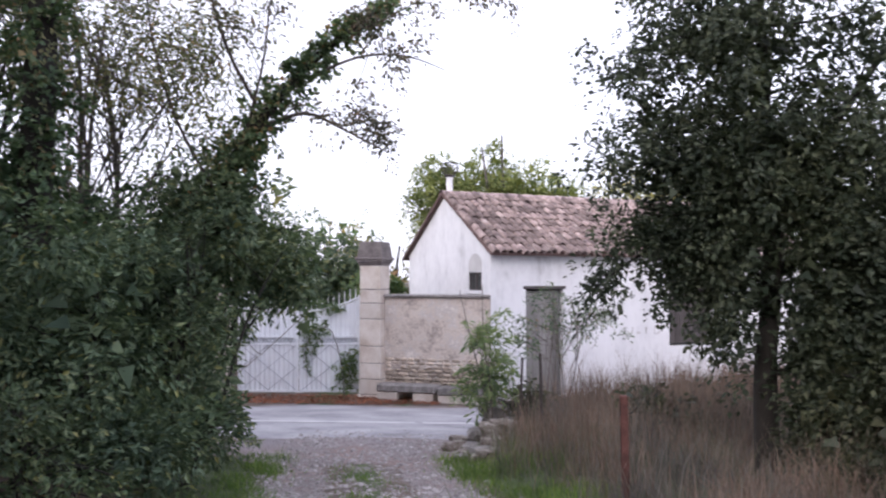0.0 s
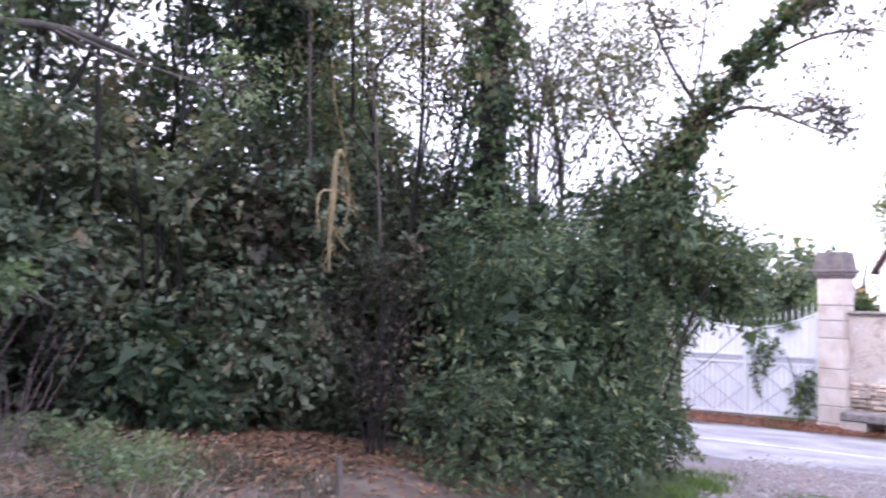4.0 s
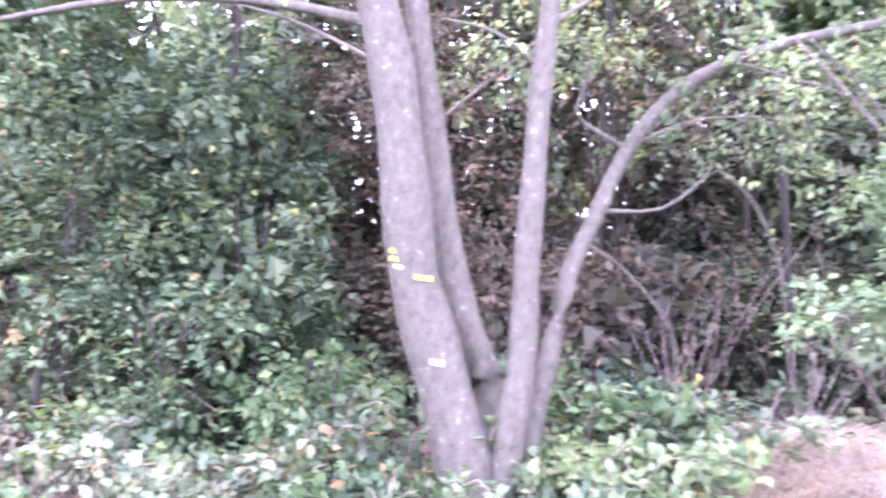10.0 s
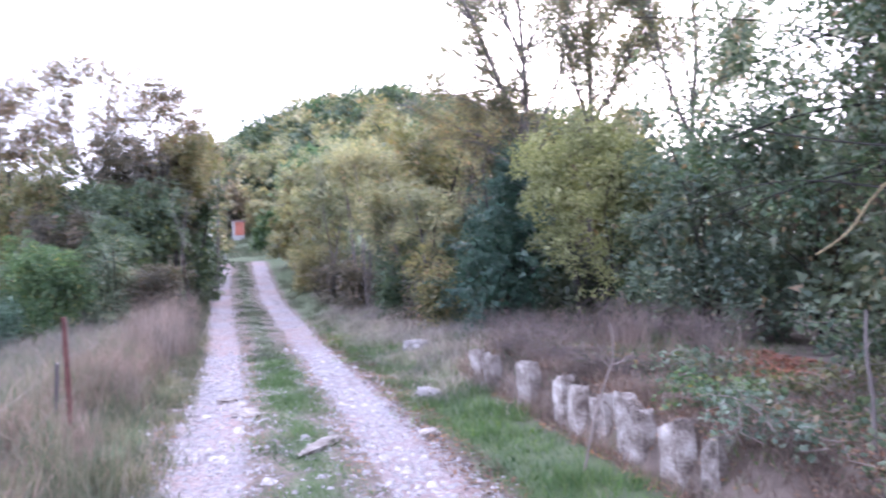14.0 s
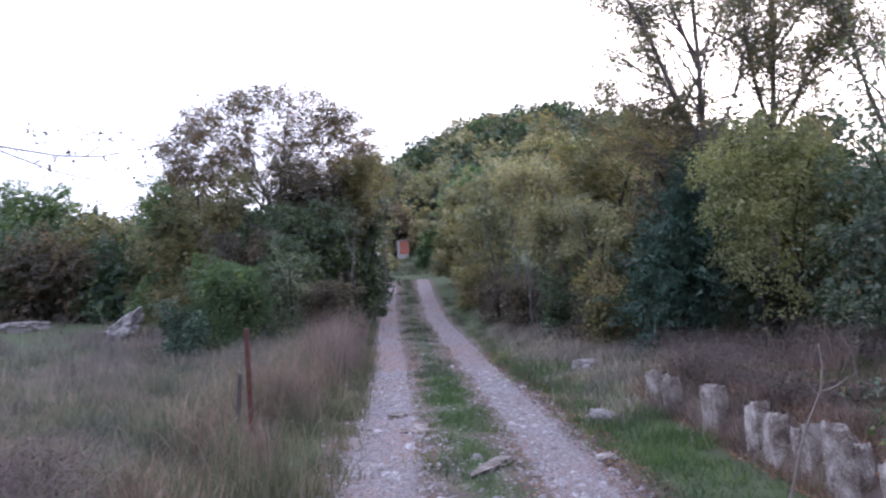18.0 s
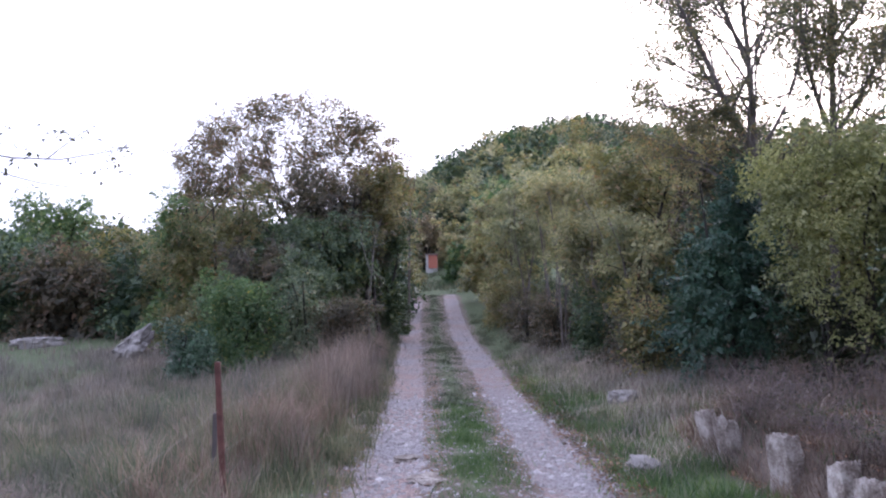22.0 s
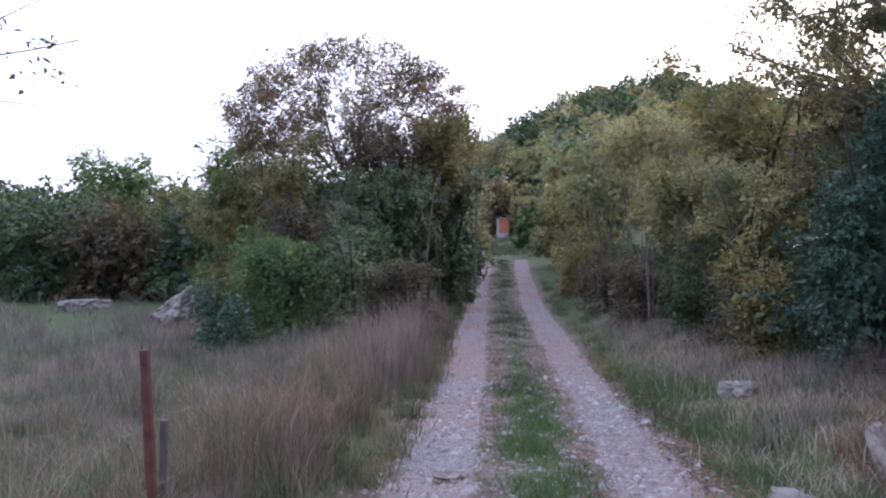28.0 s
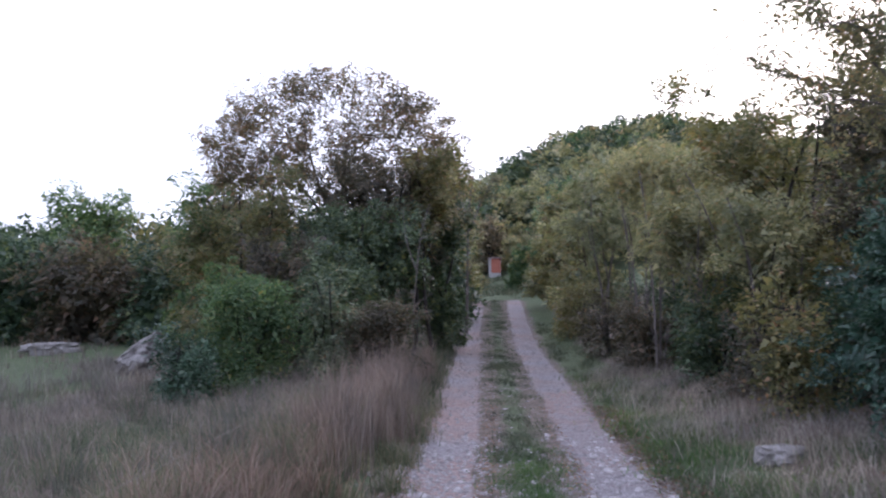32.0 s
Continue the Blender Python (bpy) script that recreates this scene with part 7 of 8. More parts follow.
for pts, r in (([(0, 0, -0.1), (-0.05, 0, 0.9), (0.02, 0, 1.8), (0.1, 0, 2.5), (0.25, 0, 3.0)], 0.02), ([(0.0, 0, 1.9), (-0.15, 0, 2.4), (-0.2, 0, 2.9)], 0.014), ([(0, 0, 1.3), (0.3, 0, 1.5)], 0.01), ([(0, 0, 1.1), (-0.3, 0, 1.2)], 0.01), ([(0.1, 0, 2.4), (0.35, 0, 2.5)], 0.01)):
    stem("branch" if r < 0.018 else "trunk", pts, r * 0.8, r * 0.35, dead, BARK_GREY, "", 9, 6)

# ---- holm oak and saplings on the field side, towards the road ----
rng = np.random.default_rng(701)
oak = thing("holm_oak", pose(-2.66, -7.31, float(land(-2.66, -7.31))), "dark holm oak with a spreading crown in the field", "tree")
pieces, tips, ways = grow([([(0, 0, -0.1), (0.02, 0, 0.9), (-0.05, 0, 1.7), (-0.03, 0, 2.6), (0.0, 0, 3.7), (0.05, 0, 4.9)], 0.12), ([(-0.04, 0, 2.2), (0.3, 0.05, 2.5), (0.65, 0.1, 2.9), (1.1, 0.1, 3.3)], 0.055), ([(-0.03, 0, 2.4), (-0.5, 0.1, 3.0), (-0.95, 0.2, 3.7), (-1.4, 0.2, 4.5)], 0.055), ([(-0.04, 0, 1.8), (-0.5, 0.2, 2.0), (-1.1, 0.3, 2.2), (-2.0, 0.3, 2.6)], 0.05), ([(0, 0, 3.0), (0.4, 0, 3.7), (0.7, 0.1, 4.6)], 0.045), ([(-0.02, 0, 2.1), (0.5, -0.1, 2.15), (1.0, -0.1, 2.0), (1.5, 0, 1.65)], 0.035), ([(0, 0, 0.9), (-0.4, 0.2, 1.0), (-0.9, 0.3, 0.9)], 0.03)], rng, 8, 4, 0.34, 0.1, 0.004)
child("trunk", np_mesh("trunk", *merged(pieces), BARK_DARK, True), oak)
cc, oo = crown_points([(0.75, 0, 4.5, 0.65, 0.6, 0.5), (1.05, 0.1, 3.5, 0.55, 0.6, 0.4), (1.3, 0, 2.75, 0.45, 0.4, 0.25), (1.45, 0, 1.62, 0.28, 0.3, 0.16), (1.15, 0.1, 2.05, 0.40, 0.45, 0.24), (0.45, 0, 3.4, 0.8, 0.9, 0.8), (0.7, 0, 2.4, 0.6, 0.6, 0.3), (0.2, 0.2, 2.35, 0.5, 0.5, 0.35), (-0.1, 0.1, 3.0, 0.9, 0.9, 0.7), (-0.9, 0.2, 3.2, 1.0, 1.0, 0.7), (0.2, 0.1, 4.5, 0.8, 0.8, 0.6), (-0.6, 0.3, 1.8, 0.7, 0.6, 0.6), (-1.6, 0.4, 2.2, 1.0, 0.9, 1.0), (-0.5, 0.5, 0.55, 0.45, 0.4, 0.4), (-1.1, 0.5, 0.9, 0.7, 0.6, 0.6), (-2.4, 0.2, 2.3, 0.9, 0.8, 0.9), (-0.15, 0.4, 0.3, 0.3, 0.3, 0.22), (0.9, 0.2, 2.9, 0.7, 0.6, 0.4), (0.3, 0.3, 2.7, 0.7, 0.5, 0.4), (0.2, 0.4, 4.0, 1.0, 0.7, 0.7), (-0.9, 0.5, 2.6, 0.9, 0.6, 0.5), (0.30, 0.3, 1.5, 0.26, 0.3, 0.55), (0.3, 0.3, 1.75, 0.38, 0.4, 0.42), (0.1, 0.35, 1.3, 0.36, 0.35, 0.4), (0.35, 0.3, 1.9, 0.4, 0.4, 0.36), (0.05, 0.35, 1.6, 0.4, 0.35, 0.4), (0.6, 0.2, 2.15, 0.4, 0.4, 0.3), (-0.3, 0.45, 0.8, 0.45, 0.35, 0.4), (-0.5, 0.4, 1.2, 0.6, 0.4, 0.55), (-1.0, 0.4, 1.6, 0.7, 0.4, 0.6), (0.05, 0.4, 0.9, 0.3, 0.3, 0.35), (-0.5, 0.5, 2.3, 0.6, 0.4, 0.4), (-0.45, 0.3, 1.5, 0.5, 0.5, 0.55), (0.1, 0.3, 2.0, 0.4, 0.3, 0.4)], 2150, rng, 0.3, 0.4)
low_c, low_o = crown_points([(0.38, 0.1, 1.45, 0.3, 0.35, 0.4), (0.72, 0.1, 1.8, 0.35, 0.35, 0.35), (-0.45, 0.2, 1.1, 0.4, 0.4, 0.7), (-0.9, 0.2, 1.5, 0.55, 0.4, 0.8), (-0.5, 0.3, 2.2, 0.5, 0.4, 0.4), (0.55, 0.2, 2.2, 0.45, 0.4, 0.3)], 460, rng, 0.3, 0.4)
cc, oo = np.concatenate([cc, low_c, tips]), np.concatenate([oo, low_o, ways])
# an open side shows the trunk, and the upper crown lets the sky through
aside = np.abs(cc[:, 0] * 0.962 - cc[:, 1] * 0.273)
share = np.where((aside < 0.20) & (cc[:, 1] > -0.05) & (cc[:, 2] < 2.3), 0.08, np.where(cc[:, 2] > 3.0, 0.78, 1.0))
pick = rng.random(len(cc)) < share
child("crown", crown_mesh("crown", cc[pick], oo[pick], 32, 0.056, 0.62, 0.16, LEAF_HOLM, rng, 0.3, 0.3), oak)
shrub(-3.12, -6.75, 0.42, 1.3, LEAF_HOLM, 7021, 110, 34, 0.05, "dark evergreen suckers round the oak's foot", 0.0, 5)
shrub(-3.5, -6.3, 0.8, 2.0, LEAF_HOLM, 702, 190, 40, 0.055, "dark evergreen shrub in the dry grass", 0.1, 4)
plant("sapling", -0.06, -10.95, float(land(0, -10.95)), 0.022, [(0.0, 0, 1.2, 0.34, 0.36, 0.6), (0.05, 0, 0.8, 0.36, 0.3, 0.45)], 58, 34, 0.11, LEAF_LIGHT, "slender willow sapling at the lane's corner", "sapling", 703, BARK_GREY, 0.25, 0.12, 2, 16, (0.1, 0, 2.2), core=0.0)
plant("sapling", -0.92, -10.4, float(land(-0.92, -10.4)), 0.022, [(0.0, 0, 1.5, 0.7, 0.5, 0.28), (-0.35, 0, 1.3, 0.5, 0.4, 0.25), (0.3, 0, 1.25, 0.35, 0.3, 0.3)], 70, 26, 0.045, LEAF_GREY, "bushy thin sapling beside the wire fence", "sapling", 704, BARK_GREY, 0.5, 0.14, 4, 22, (0, 0, 1.5), core=0.0)
shrub(-0.55, -11.1, 0.3, 0.6, LEAF_HOLM, 705, 34, 26, 0.05, "dark low shrub over the rubble stones")
shrub(-2.0, -8.9, 0.5, 0.65, LEAF_HOLM, 706, 36, 24, 0.06, "sprawling dark bramble over the dry grass")

# ---- beyond the road ----
plant("garden_tree", 0.3, -29.0, float(land(0.3, -29.0)), 0.16, [(1.3, 0, 5.7, 1.9, 1.8, 1.8), (-1.0, 0, 4.8, 2.1, 1.9, 1.7), (2.5, 0, 4.3, 1.4, 1.3, 1.5), (0.4, 0, 3.4, 3.0, 2.4, 1.8), (-2.6, 0, 4.2, 1.5, 1.4, 1.4)], 850, 44, 0.13, LEAF_LIME, "round lime-green garden tree behind the house", "tree", 799, BARK_GREY, 0.6, 0.33, 2, 14, None, 0.5, 0.22, core=1.2, lobes=True, shape="slip", twigs=1)
for k, (x, y, r, h, mat) in enumerate(((-8.5, -33.0, 3.2, 7.0, LEAF_GREEN), (-4.5, -31, 3.2, 7.4, LEAF_YELLOW), (5.2, -20.8, 1.7, 3.9, LEAF_DARK), (3.2, -19.2, 0.9, 2.6, LEAF_GREEN), (7.5, -21, 2.0, 4.4, LEAF_DARK), (4.2, -26, 2.0, 4.6, LEAF_OLIVE), (10.5, -24, 2.8, 5.5, LEAF_GREEN), (15, -25, 3.2, 6, LEAF_DARK), (-11, -30, 3.2, 7, LEAF_GREEN), (-17, -28, 3.4, 7, LEAF_DARK), (-24, -26, 3.6, 7, LEAF_GREEN), (8, -33, 3.2, 6, LEAF_GREEN), (21, -24, 3.4, 7, LEAF_GREEN))):
    shrub(x, y, r, h, mat, 800 + k, 420 if k < 2 else 420 if k < 5 else 100, (30, 22, 22, 22, 22)[k] if k < 5 else 10, 0.15 if k < 2 else 0.11 if k < 5 else 0.10 + 0.024 * r, "garden tree behind the roadside wall", 0.3, 2, 0.14, 0.1 + 0.07 * r, cat="tree", name="garden_tree", lobes=False)
for k, (x, y) in enumerate(((-30, -18), (-33, -8), (-34, 3), (-33, 14), (-32, 25), (-24, -22), (26, -12), (28, 0), (28, 12), (26, 22), (20, -16), (18, 8), (17, 18), (16, -6))):
    shrub(x, y, 3.6, 6.5, (LEAF_DARK, LEAF_GREEN, LEAF_OLIVE)[k % 3], 850 + k, 70, 12, 0.42, "distant hedge tree around the field", 0.0, 2, 0.14, 0.4, cat="tree", name="hedge_tree")
climb = thing("climbing_plant", GATE @ pose(0.3, 0.07, 0.0), "straggling vine climbing over the white gate", "climber")
rng = np.random.default_rng(861)
cc, oo = crown_points([(-0.02, 0.0, 0.30, 0.30, 0.05, 0.36), (-0.1, 0.0, 0.65, 0.2, 0.05, 0.36), (0.72, 0.0, 0.85, 0.16, 0.05, 0.42), (0.62, 0.0, 1.25, 0.26, 0.05, 0.3), (0.2, 0.0, 1.7, 0.3, 0.05, 0.15)], 120, rng, 0.1, 0.3)
child("leaves", crown_mesh("leaves", cc, oo, 15, 0.055, 0.7, 0.05, LEAF_GREEN, rng), climb)
stem("vine", [(0, 0.05, 0), (0.05, 0.06, 0.6), (0.3, 0.06, 1.3), (0.7, 0.05, 1.1), (0.8, 0.05, 0.6)], 0.012, 0.006, climb, BARK_GREY, "", 12, 5)

# twig of a tree outside the field hedge, hanging over the lane's field side
twig = thing("overhanging_branch", pose(-3.7, 8.0, 2.78), "thin bare branch tips with a few leaves over the field", "branch")
for pts, r in (([(-1.4, -0.6, 0.1), (-0.6, 0.0, 0.0), (0.2, 0.3, -0.1), (0.9, 0.5, 0.05)], 0.012), ([(-0.6, 0, 0), (0.0, 0.4, -0.25), (0.5, 0.7, -0.3)], 0.008), ([(0.2, 0.3, -0.1), (0.5, 0.3, 0.12), (0.8, 0.4, 0.3)], 0.006)):
    stem("twig", pts, r, r * 0.3, twig, BARK_GREY, "", 8, 5)
cc, oo = crown_points([(0.2, 0.3, -0.05, 0.8, 0.5, 0.28), (-0.5, 0.0, 0.0, 0.6, 0.4, 0.2)], 40, np.random.default_rng(880), 0.1, 0.3)
child("leaves", crown_mesh("leaves", cc, oo, 5, 0.05, 0.55, 0.09, LEAF_RUST, np.random.default_rng(881)), twig)

# ---- wooded hill ----
rng = np.random.default_rng(900)
hx, hy = rng.uniform(-26, 46, 820), rng.uniform(58, 118, 820)
keep = ((np.abs(hx - lane_mid(hy)) > 5) | (hy > 78)) & (np.abs(hx - 8) < 6 + hy * 0.26)
hx, hy = hx[keep], hy[keep]
hz = land(hx, hy)
hr = rng.uniform(1.5, 3.1, len(hx))
HILL = ((LEAF_PINE, 1.0), (LEAF_OLIVE, 0.9), (LEAF_GREEN, 1.0), (LEAF_HAZE, 1.2), (LEAF_FAWN, 0.85), (LEAF_DARK, 1.1))
kind = rng.choice(len(HILL), len(hx), p=(0.34, 0.16, 0.18, 0.14, 0.06, 0.12))
for k, (mat, tall) in enumerate(HILL):
    centres, ways = [], []
    for i in np.nonzero(kind == k)[0]:
        for lobe in range(5):
            a = lobe * 2.4 + rng.uniform(0, 1)
            lift = rng.uniform(0.2, 1.0)
            c = np.array([hx[i] + math.cos(a) * hr[i] * 0.55 * (1.3 - lift), hy[i] + math.sin(a) * hr[i] * 0.55 * (1.3 - lift), hz[i] + hr[i] * tall * (0.5 + lift)])
            w = rng.normal(size=(12, 3))
            w[:, 2] = np.abs(w[:, 2]) * 1.2 - 0.2
            w /= np.linalg.norm(w, axis=1)[:, None]
            centres.append(c + w * hr[i] * rng.uniform(0.40, 0.58) * [1, 1, 0.8])
            ways.append(w)
    centres, ways = np.concatenate(centres), np.concatenate(ways)
    tagged(new("hill_woods", crown_mesh("hill_woods", centres, ways, 6, 0.42, 0.75, 0.42, mat, rng, 0.1, 0.25, "slip")), "woods covering the hillside beyond the lane", "woods", kind="stuff")
fx, fy = rng.uniform(-75, -9, 130), rng.uniform(46, 66, 130)
centres, ways = [], []
for i in range(len(fx)):
    for lobe in range(6):
        w = rng.normal(size=(12, 3))
        w /= np.linalg.norm(w, axis=1)[:, None]
        centres.append(np.array([fx[i] + rng.normal(0, 1.2), fy[i] + rng.normal(0, 0.8), land(fx[i], fy[i]) + rng.uniform(0.6, 4.2)]) + w * rng.uniform(0.9, 1.5) * [1, 1, 0.8])
        ways.append(w)
tagged(new("far_woods", crown_mesh("far_woods", np.concatenate(centres), np.concatenate(ways), 6, 0.34, 0.75, 0.36, LEAF_DARK, rng, 0.1, 0.2, "slip")), "dark belt of woods beyond the field", "woods", kind="stuff")
hut = thing("hut", pose(-0.5, 66.0, float(land(-0.5, 66.0)) - 0.1), "small far hut with white wall and red-brown boards", "hut")
part("wall", box_bm(-0.48, 0.46, 0, 1.6, 0, 1.6, 0.01), PLASTER_GREY, hut)
part("boards", box_bm(-0.28, 0.44, -0.06, -0.01, 0.5, 1.58, 0.01), HUT_RED, hut, "red-brown board front")
part("roof", box_bm(-0.56, 0.54, -0.2, 1.8, 1.6, 1.68, 0.02), TILE, hut)

# ---- leaf litter and grass ----
rng = np.random.default_rng(950)
def litter(name, n, x0, x1, y0, y1, leaf, mat, text, lift=0.01):
    p = np.column_stack([rng.uniform(x0, x1, n), rng.uniform(y0, y1, n)])
    q = np.column_stack([p, land(p[:, 0], p[:, 1]) + lift + rng.random(n) * 0.02])
    way = rng.normal(0, 1, (n, 3)) * [1, 1, 0.15]
    up = rng.normal(0, 0.25, (n, 3)) + [0, 0, 1]
    size = leaf * rng.uniform(0.6, 1.3, n)
    tagged(new(name, np_mesh(name, *leaf_blades(q, way, up, size, size * 0.6), mat)), text, "leaf litter", kind="stuff")


litter("leaf_litter", 10500, 2.4, 6.6, -5.2, 5.5, 0.055, LEAF_DEAD, "fallen russet leaves under the thicket")
litter("leaf_litter", 6000, 3.0, 6.2, -5.2, -3.0, 0.05, LEAF_DEAD, "thick orange-brown leaf litter in the thicket gap")
litter("leaf_litter", 3000, 2.3, 4.5, 5.0, 11.0, 0.05, LEAF_DEAD, "fallen russet leaves on the bank")
litter("leaf_litter", 3200, 0.92, 1.32, 4.0, 16.0, 0.035, LEAF_DEAD, "fallen leaves along the track's edge")
litter("leaf_litter", 1500, 3.2, 4.5, 5.9, 7.3, 0.055, LEAF_RED, "patch of fresh red-brown leaves on the bank")
litter("leaf_litter", 2500, 2.6, 4.6, 2.6, 5.2, 0.05, LEAF_DEAD, "fallen russet leaves under the ivy tree")
drift = np.array([tuple(ROAD @ Vector((a, b, 0.0)))[:2] for a, b in zip(rng.uniform(-0.2, 5.0, 4200), -1.12 - 1.1 * rng.random(4200) ** 1.2)])
dz = np.column_stack([drift, land(drift[:, 0], drift[:, 1]) + 0.01 + 0.02 * rng.random(4200)])
tagged(new("leaf_litter", np_mesh("leaf_litter", *leaf_blades(dz, rng.normal(0, 1, (4200, 3)) * [1, 1, 0.15], rng.normal(0, 0.25, (4200, 3)) + [0, 0, 1], rng.uniform(0.03, 0.07, 4200), rng.uniform(0.02, 0.045, 4200)), LEAF_RED)), "reddish drift of fallen leaves before the gate", "leaf litter", kind="stuff")


def scatter(n, x0, x1, y0, y1, clump=0.0):
    if not clump:
        return np.column_stack([rng.uniform(x0, x1, n), rng.uniform(y0, y1, n)])
    m = max(1, n // 40)
    c = np.column_stack([rng.uniform(x0, x1, m), rng.uniform(y0, y1, m)])
    return c[rng.integers(0, m, n)] + rng.normal(0, clump, (n, 2))


def heap(n, x, y, sx, sy):
    return np.column_stack([rng.normal(x, sx, n), rng.normal(y, sy, n)])


def along(n, a, b, y0, y1, clump=0.09):
    p = scatter(n, a, b, y0, y1, clump)
    p[:, 0] += lane_mid(p[:, 1])
    return p


def grass(name, xy, low, high, lean, width, mat, text):
    tagged(new(name, blades(name, xy, low, high, lean, width, mat, rng, land)), text, "grass", kind="stuff")


grass("grass", along(13000, 1.12, 1.95, 2.5, 14), 0.05, 0.16, 0.4, 0.0045, GRASS_GREEN, "short green verge grass beside the track")
grass("grass", along(11000, 1.2, 2.6, 8, 30), 0.06, 0.24, 0.5, 0.005, GRASS_DULL, "dull green grass on the verge")
grass("grass", along(15000, -0.27, 0.27, 4, 13, 0.11), 0.03, 0.12, 0.5, 0.004, GRASS_GREEN, "low grass along the middle of the track")
grass("grass", along(11000, -0.28, 0.28, 12, 38, 0.12), 0.04, 0.13, 0.5, 0.007, GRASS_DULL, "low grass along the middle of the track")
grass("grass", along(1500, -0.3, 0.3, -9, -4, 0.14), 0.04, 0.12, 0.5, 0.006, GRASS_BRIGHT, "green tufts in the middle of the track")
grass("grass", along(9000, -1.9, -1.05, -10, -3.5, 0.12), 0.06, 0.2, 0.4, 0.005, GRASS_BRIGHT, "bright green grass by the lane's corner")
grass("grass", along(3500, 0.95, 1.5, -10, -4, 0.12), 0.06, 0.18, 0.4, 0.005, GRASS_BRIGHT, "bright green grass by the lane")
grass("grass", along(11000, -1.75, -1.02, 2, 16), 0.08, 0.28, 0.4, 0.0045, GRASS_DULL, "dull green grass on the field-side verge")
grass("grass", along(9000, -1.75, -1.15, 16, 32), 0.08, 0.3, 0.4, 0.007, GRASS_DULL, "dull green grass on the field-side verge")
def tufts(count, a, b, y0, y1, each, wide):
    c = along(count, a, b, y0, y1, 0)
    k = np.repeat(np.arange(count), (each * rng.uniform(0.4, 1.6, count)).astype(int))
    return c[k] + rng.normal(0, wide, (len(k), 2)) * rng.uniform(0.6, 1.5, count)[k][:, None]


grass("tall_grass", tufts(46, -2.3, -1.5, 4.0, 18, 85, 0.13), 0.3, 0.75, 0.42, 0.003, GRASS_RUSSET, "tall russet dry grass tufts along the fence")
grass("tall_grass", tufts(30, -2.3, -1.5, 4.0, 18, 60, 0.10), 0.2, 0.55, 0.5, 0.003, GRASS_BROWN, "brown dead grass tufts along the fence")
grass("tall_grass", tufts(34, -2.0, -1.35, 11.5, 19, 110, 0.14), 0.5, 1.1, 0.24, 0.004, GRASS_RUSSET, "tall pinkish dry grass tufts along the fence")
grass("tall_grass", scatter(14000, -6.5, -0.7, -11.5, -8.6, 0.16), 0.35, 1.0, 0.25, 0.003, GRASS_BROWN, "tall red-brown weeds before the house")
grass("tall_grass", along(7000, -4.2, -1.8, -11, -3, 0.14), 0.3, 0.8, 0.25, 0.0028, GRASS_BROWN, "tall russet dry grass in the field")
grass("tall_grass", along(6000, -2.6, -1.4, 3.5, 16, 0.14), 0.2, 0.6, 0.35, 0.004, GRASS_DULL, "green blades among the tall dry grass")
grass("field_grass", scatter(15000, -7, -2.1, 3, 16, 0.24), 0.12, 0.42, 0.55, 0.0026, GRASS_DRY, "bleached dry field grass")
grass("field_grass", scatter(4000, -8, -2.1, 4, 18, 0.16), 0.12, 0.4, 0.4, 0.004, GRASS_DULL, "dull green grass in the dry field")
grass("field_grass", scatter(15000, -16, -2.4, 10, 22, 0.25), 0.2, 0.6, 0.4, 0.005, GRASS_DRY, "bleached dry field grass")
grass("field_grass", scatter(5000, -6, 5, 39, 66, 0.4), 0.15, 0.5, 0.4, 0.02, GRASS_DULL, "dull grass around the far hut")
grass("field_grass", scatter(7000, -9, -1.4, -4, 4, 0.2), 0.1, 0.4, 0.4, 0.005, GRASS_DRY, "bleached dry field grass")
grass("field_grass", scatter(8000, -30, -6, 18, 36, 0.3), 0.2, 0.5, 0.4, 0.015, GRASS_DRY, "bleached dry field grass")
green = scatter(24000, -9, -1.9, 3, 18, 0.2)
green = green[np.sin(green[:, 0] * 0.9 + 0.8 * np.sin(green[:, 1] * 0.5)) * np.sin(green[:, 1] * 0.75 + 0.6) > -0.1]
grass("tall_grass", heap(1800, -1.95, 9.8, 0.22, 0.9), 0.2, 0.6, 0.3, 0.003, GRASS_BROWN, "patch of red-brown dead grass by the fence")
grass("field_grass", green, 0.08, 0.34, 0.5, 0.0034, GRASS_DULL, "green grass under the dry field grass")
grass("tall_grass", along(8000, -4.6, -1.6, -11, -3, 0.16), 0.2, 0.75, 0.3, 0.0028, GRASS_DRY, "pale dry grass in the field")
grass("tall_grass", along(6000, -4.6, -1.5, -11, -3, 0.16), 0.15, 0.5, 0.35, 0.0035, GRASS_DULL, "green grass among the dry stalks")
yard = scatter(22000, -11, -0.2, -19, -11.5, 0.16)
yd = yard - [0.15, -15.11]
hy_ = -yd[:, 0] * math.sin(radians(209.9)) + yd[:, 1] * math.cos(radians(209.9))
rd = yard - [1.2, -13.45]
road_y = -rd[:, 0] * math.sin(radians(ROAD_TURN)) + rd[:, 1] * math.cos(radians(ROAD_TURN))
grass("tall_grass", yard[(hy_ < -0.08) & (road_y < -1.3)], 0.35, 0.95, 0.22, 0.005, GRASS_BROWN, "dry brown weeds along the house front")
grass("field_grass", scatter(9000, -14, -2.2, -12, -3, 0.2), 0.15, 0.6, 0.3, 0.006, GRASS_DRY, "bleached dry field grass")
grass("bank_grass", scatter(3500, 2.3, 3.6, 4.5, 12, 0.1), 0.06, 0.24, 0.7, 0.0035, GRASS_RUSSET, "dry russet grass on the bank")
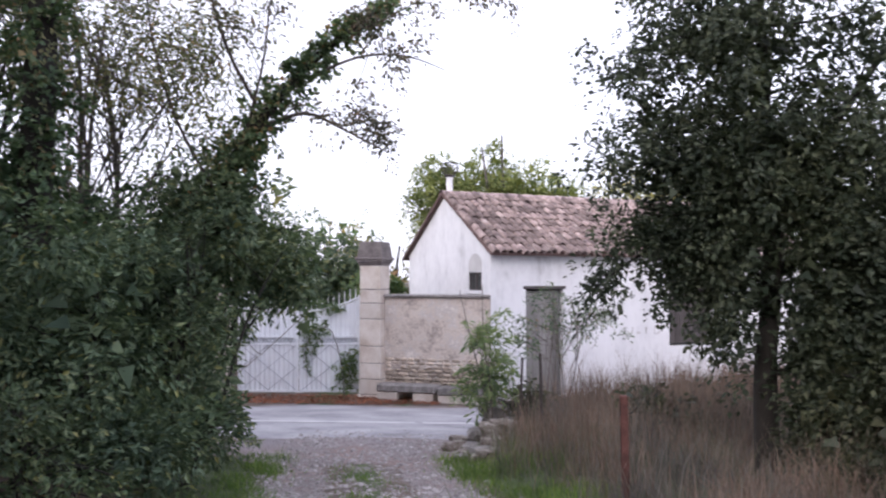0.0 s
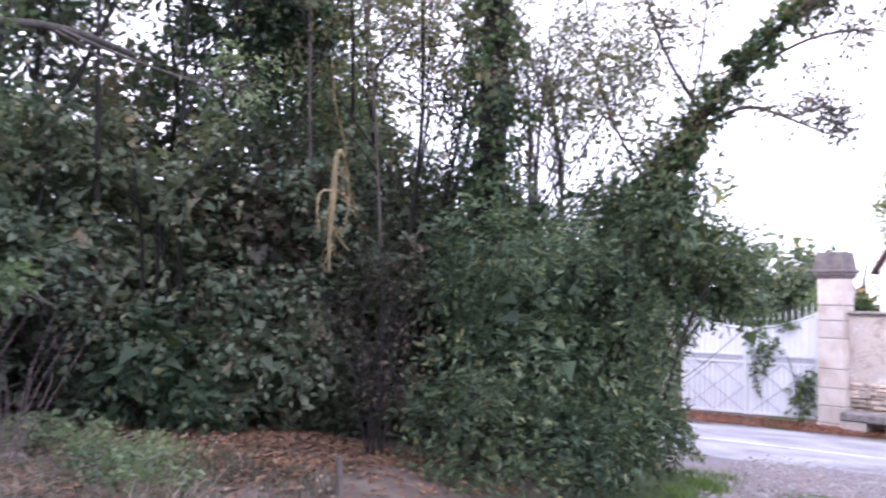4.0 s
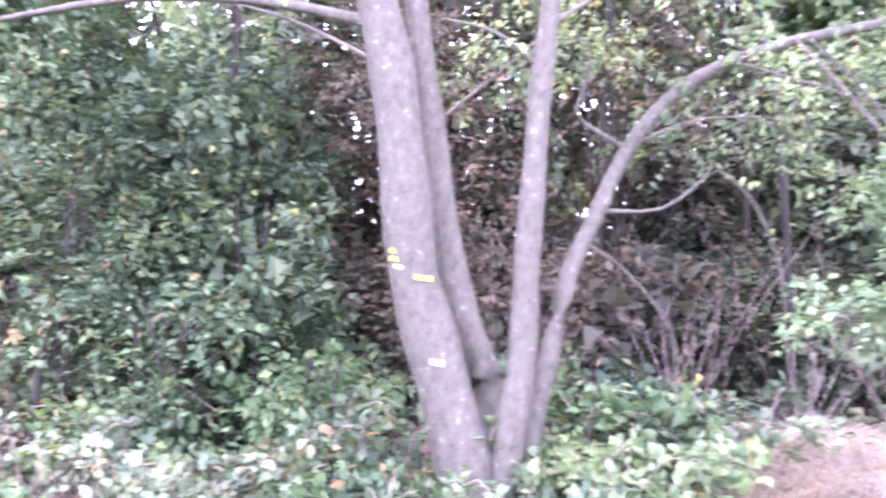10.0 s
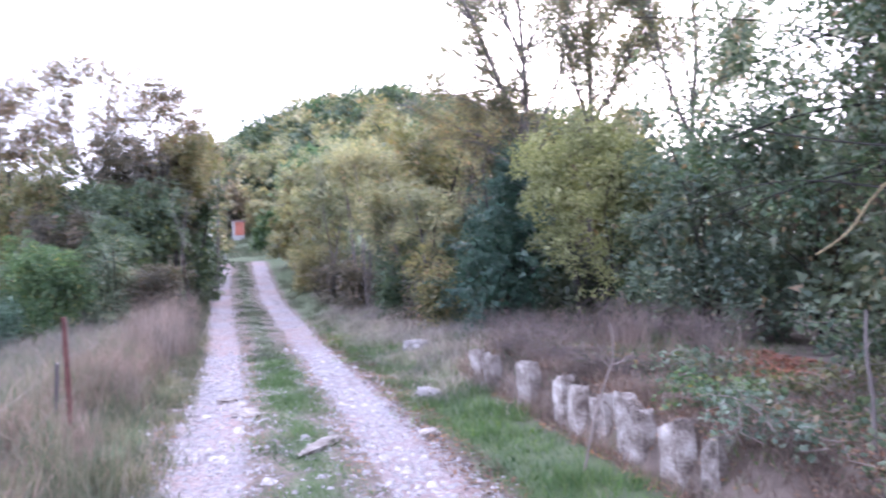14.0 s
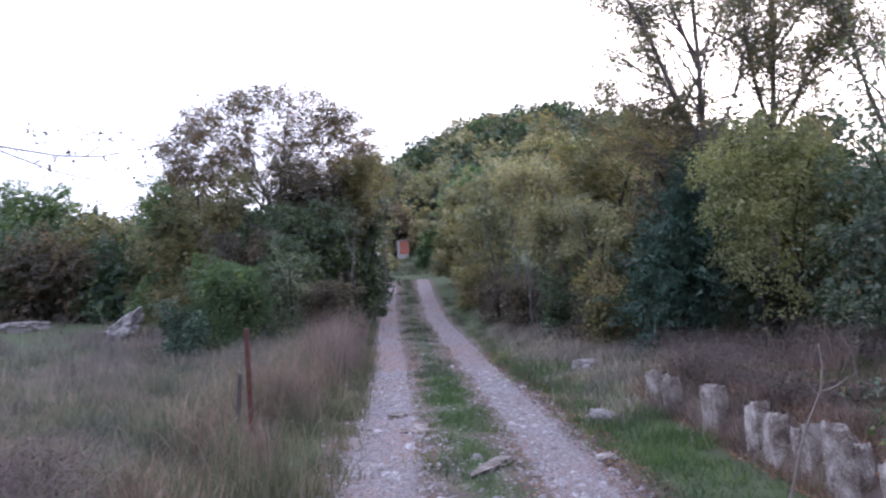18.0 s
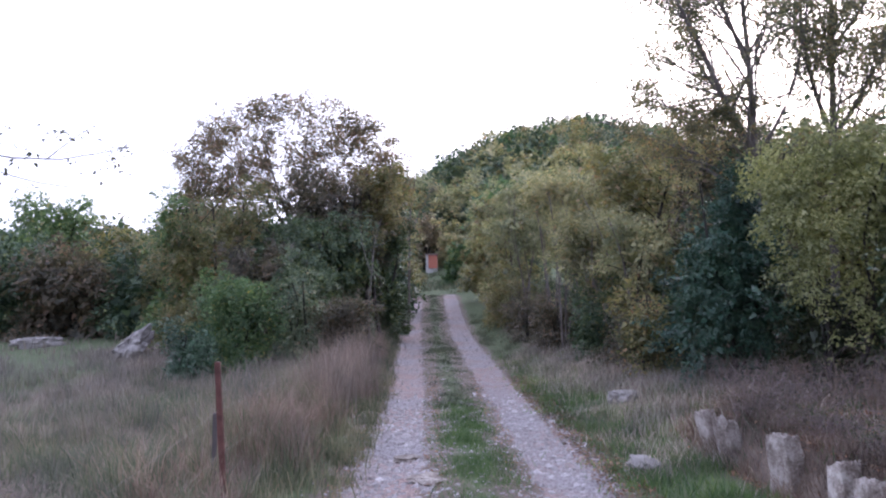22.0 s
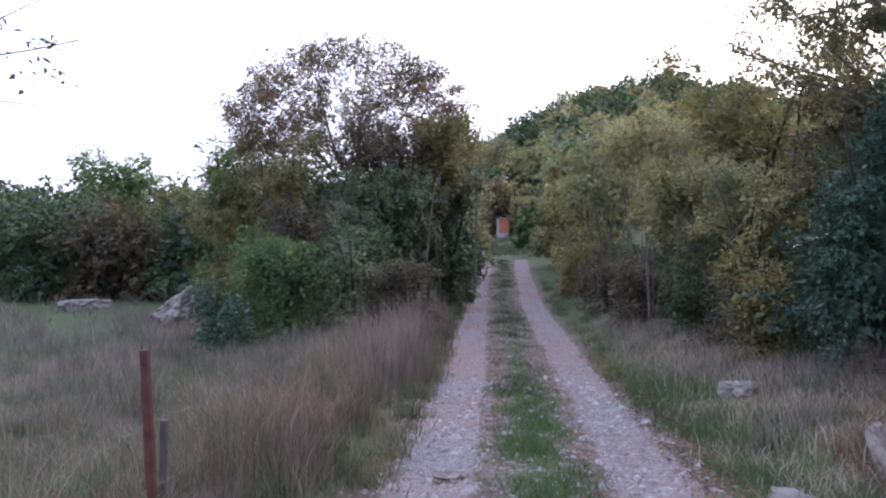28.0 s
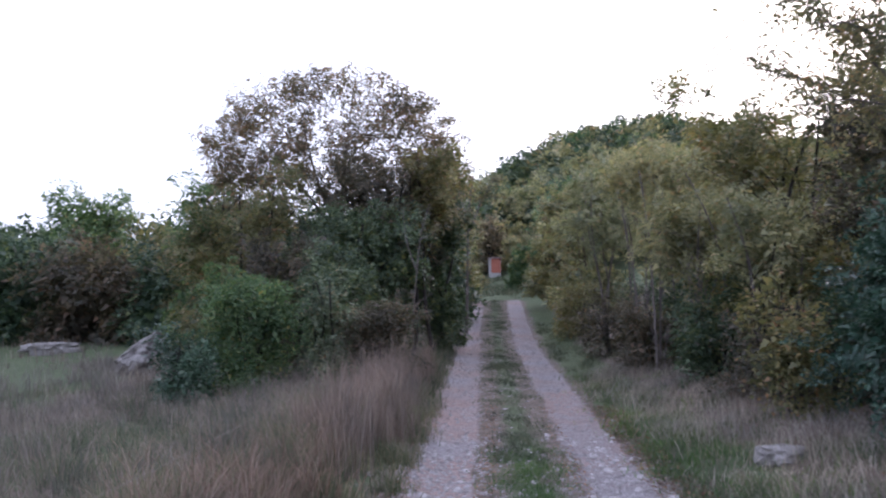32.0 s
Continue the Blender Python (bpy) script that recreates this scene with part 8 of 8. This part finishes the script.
grass("bank_grass", scatter(1600, 2.3, 4.2, 8.5, 16, 0.1), 0.1, 0.3, 0.6, 0.004, GRASS_BROWN, "dry russet grass under the hedge")
grass("bank_grass", scatter(6500, 2.3, 4.0, 4.0, 10, 0.12), 0.05, 0.15, 0.5, 0.005, GRASS_GREEN, "green grass on the bank")
grass("bank_grass", scatter(5500, 1.9, 3.6, -3.5, 3.5, 0.13), 0.05, 0.25, 0.5, 0.005, GRASS_DULL, "thin grass on the bank before the thicket")
face = np.column_stack([rng.uniform(2.0, 2.5, 9500), rng.uniform(3.2, 9.6, 9500)])
grass("bank_grass", face, 0.06, 0.30, 0.7, 0.0028, GRASS_BROWN, "brown dead grass hanging between the standing stones")
litter("leaf_litter", 2600, 1.95, 2.5, 3.2, 9.6, 0.035, LEAF_DEAD, "dead leaves lodged between the standing stones")
grass("bank_grass", scatter(5000, 2.3, 5.0, 7, 14, 0.16), 0.05, 0.2, 0.45, 0.005, GRASS_GREEN, "green grass among the dead twigs")
grass("dry_stalks", scatter(1000, 2.9, 4.2, 6.2, 10.5, 0.07), 0.2, 0.6, 0.5, 0.0035, GRASS_RUSSET, "twiggy mauve-brown dead stalks behind the standing stones")
grass("dry_stalks", scatter(800, 2.9, 5.0, 10.0, 14.5, 0.09), 0.2, 0.6, 0.5, 0.004, GRASS_RUSSET, "twiggy mauve-brown dead stalks under the hedge")
grass("bank_grass", along(6500, 1.5, 3.1, 8.5, 20, 0.14), 0.1, 0.38, 0.5, 0.003, STRAW, "pale dry grass along the hedge foot")
grass("straw", np.concatenate([heap(6500, 4.7, -1.65, 0.6, 0.36), heap(1800, 3.6, -1.6, 0.4, 0.4), heap(500, 3.3, -2.4, 0.4, 0.3)]), 0.05, 0.26, 1.6, 0.003, STRAW, "flattened bleached straw before the thicket")
litter("leaf_litter", 900, 3.2, 5.2, -2.4, -0.9, 0.05, LEAF_DEAD, "dead leaves on the straw", 0.05)
grass("bank_grass", heap(2600, 3.9, -2.0, 0.7, 0.6), 0.06, 0.22, 0.7, 0.004, GRASS_DULL, "thin green grass through the straw")
grass("straw", np.concatenate([heap(1500, 3.2, -0.9, 0.4, 0.5), heap(1500, 2.9, 3.0, 0.4, 1.2)]), 0.06, 0.3, 0.9, 0.003, GRASS_BROWN, "fine brown dead stalks before the thicket")
grass("bank_grass", along(8000, 1.08, 2.2, 4, 20, 0.13), 0.05, 0.18, 0.5, 0.0042, GRASS_BRIGHT, "short green grass on the hedge-side verge")
grass("bank_grass", along(5000, 1.3, 3.0, 7, 20, 0.15), 0.06, 0.26, 0.6, 0.0042, STRAW, "bleached grass on the hedge-side verge")
grass("field_grass", scatter(12000, -5.4, -2.2, 8, 16.5, 0.22), 0.08, 0.26, 0.5, 0.0042, GRASS_DULL, "short green grass beyond the fence")
for a, b in ((0.26, 0.46), (0.98, 1.2), (-0.46, -0.28), (-1.2, -1.0)):
    litter("leaf_litter", 1100, a, b, 4, 16, 0.022, LEAF_DEAD, "brown leaf crumbs along the track")
grass("straw", scatter(2200, 2.4, 4.2, 0.8, 5.0, 0.1), 0.05, 0.22, 1.1, 0.0045, STRAW, "flattened dry stalks before the thicket")
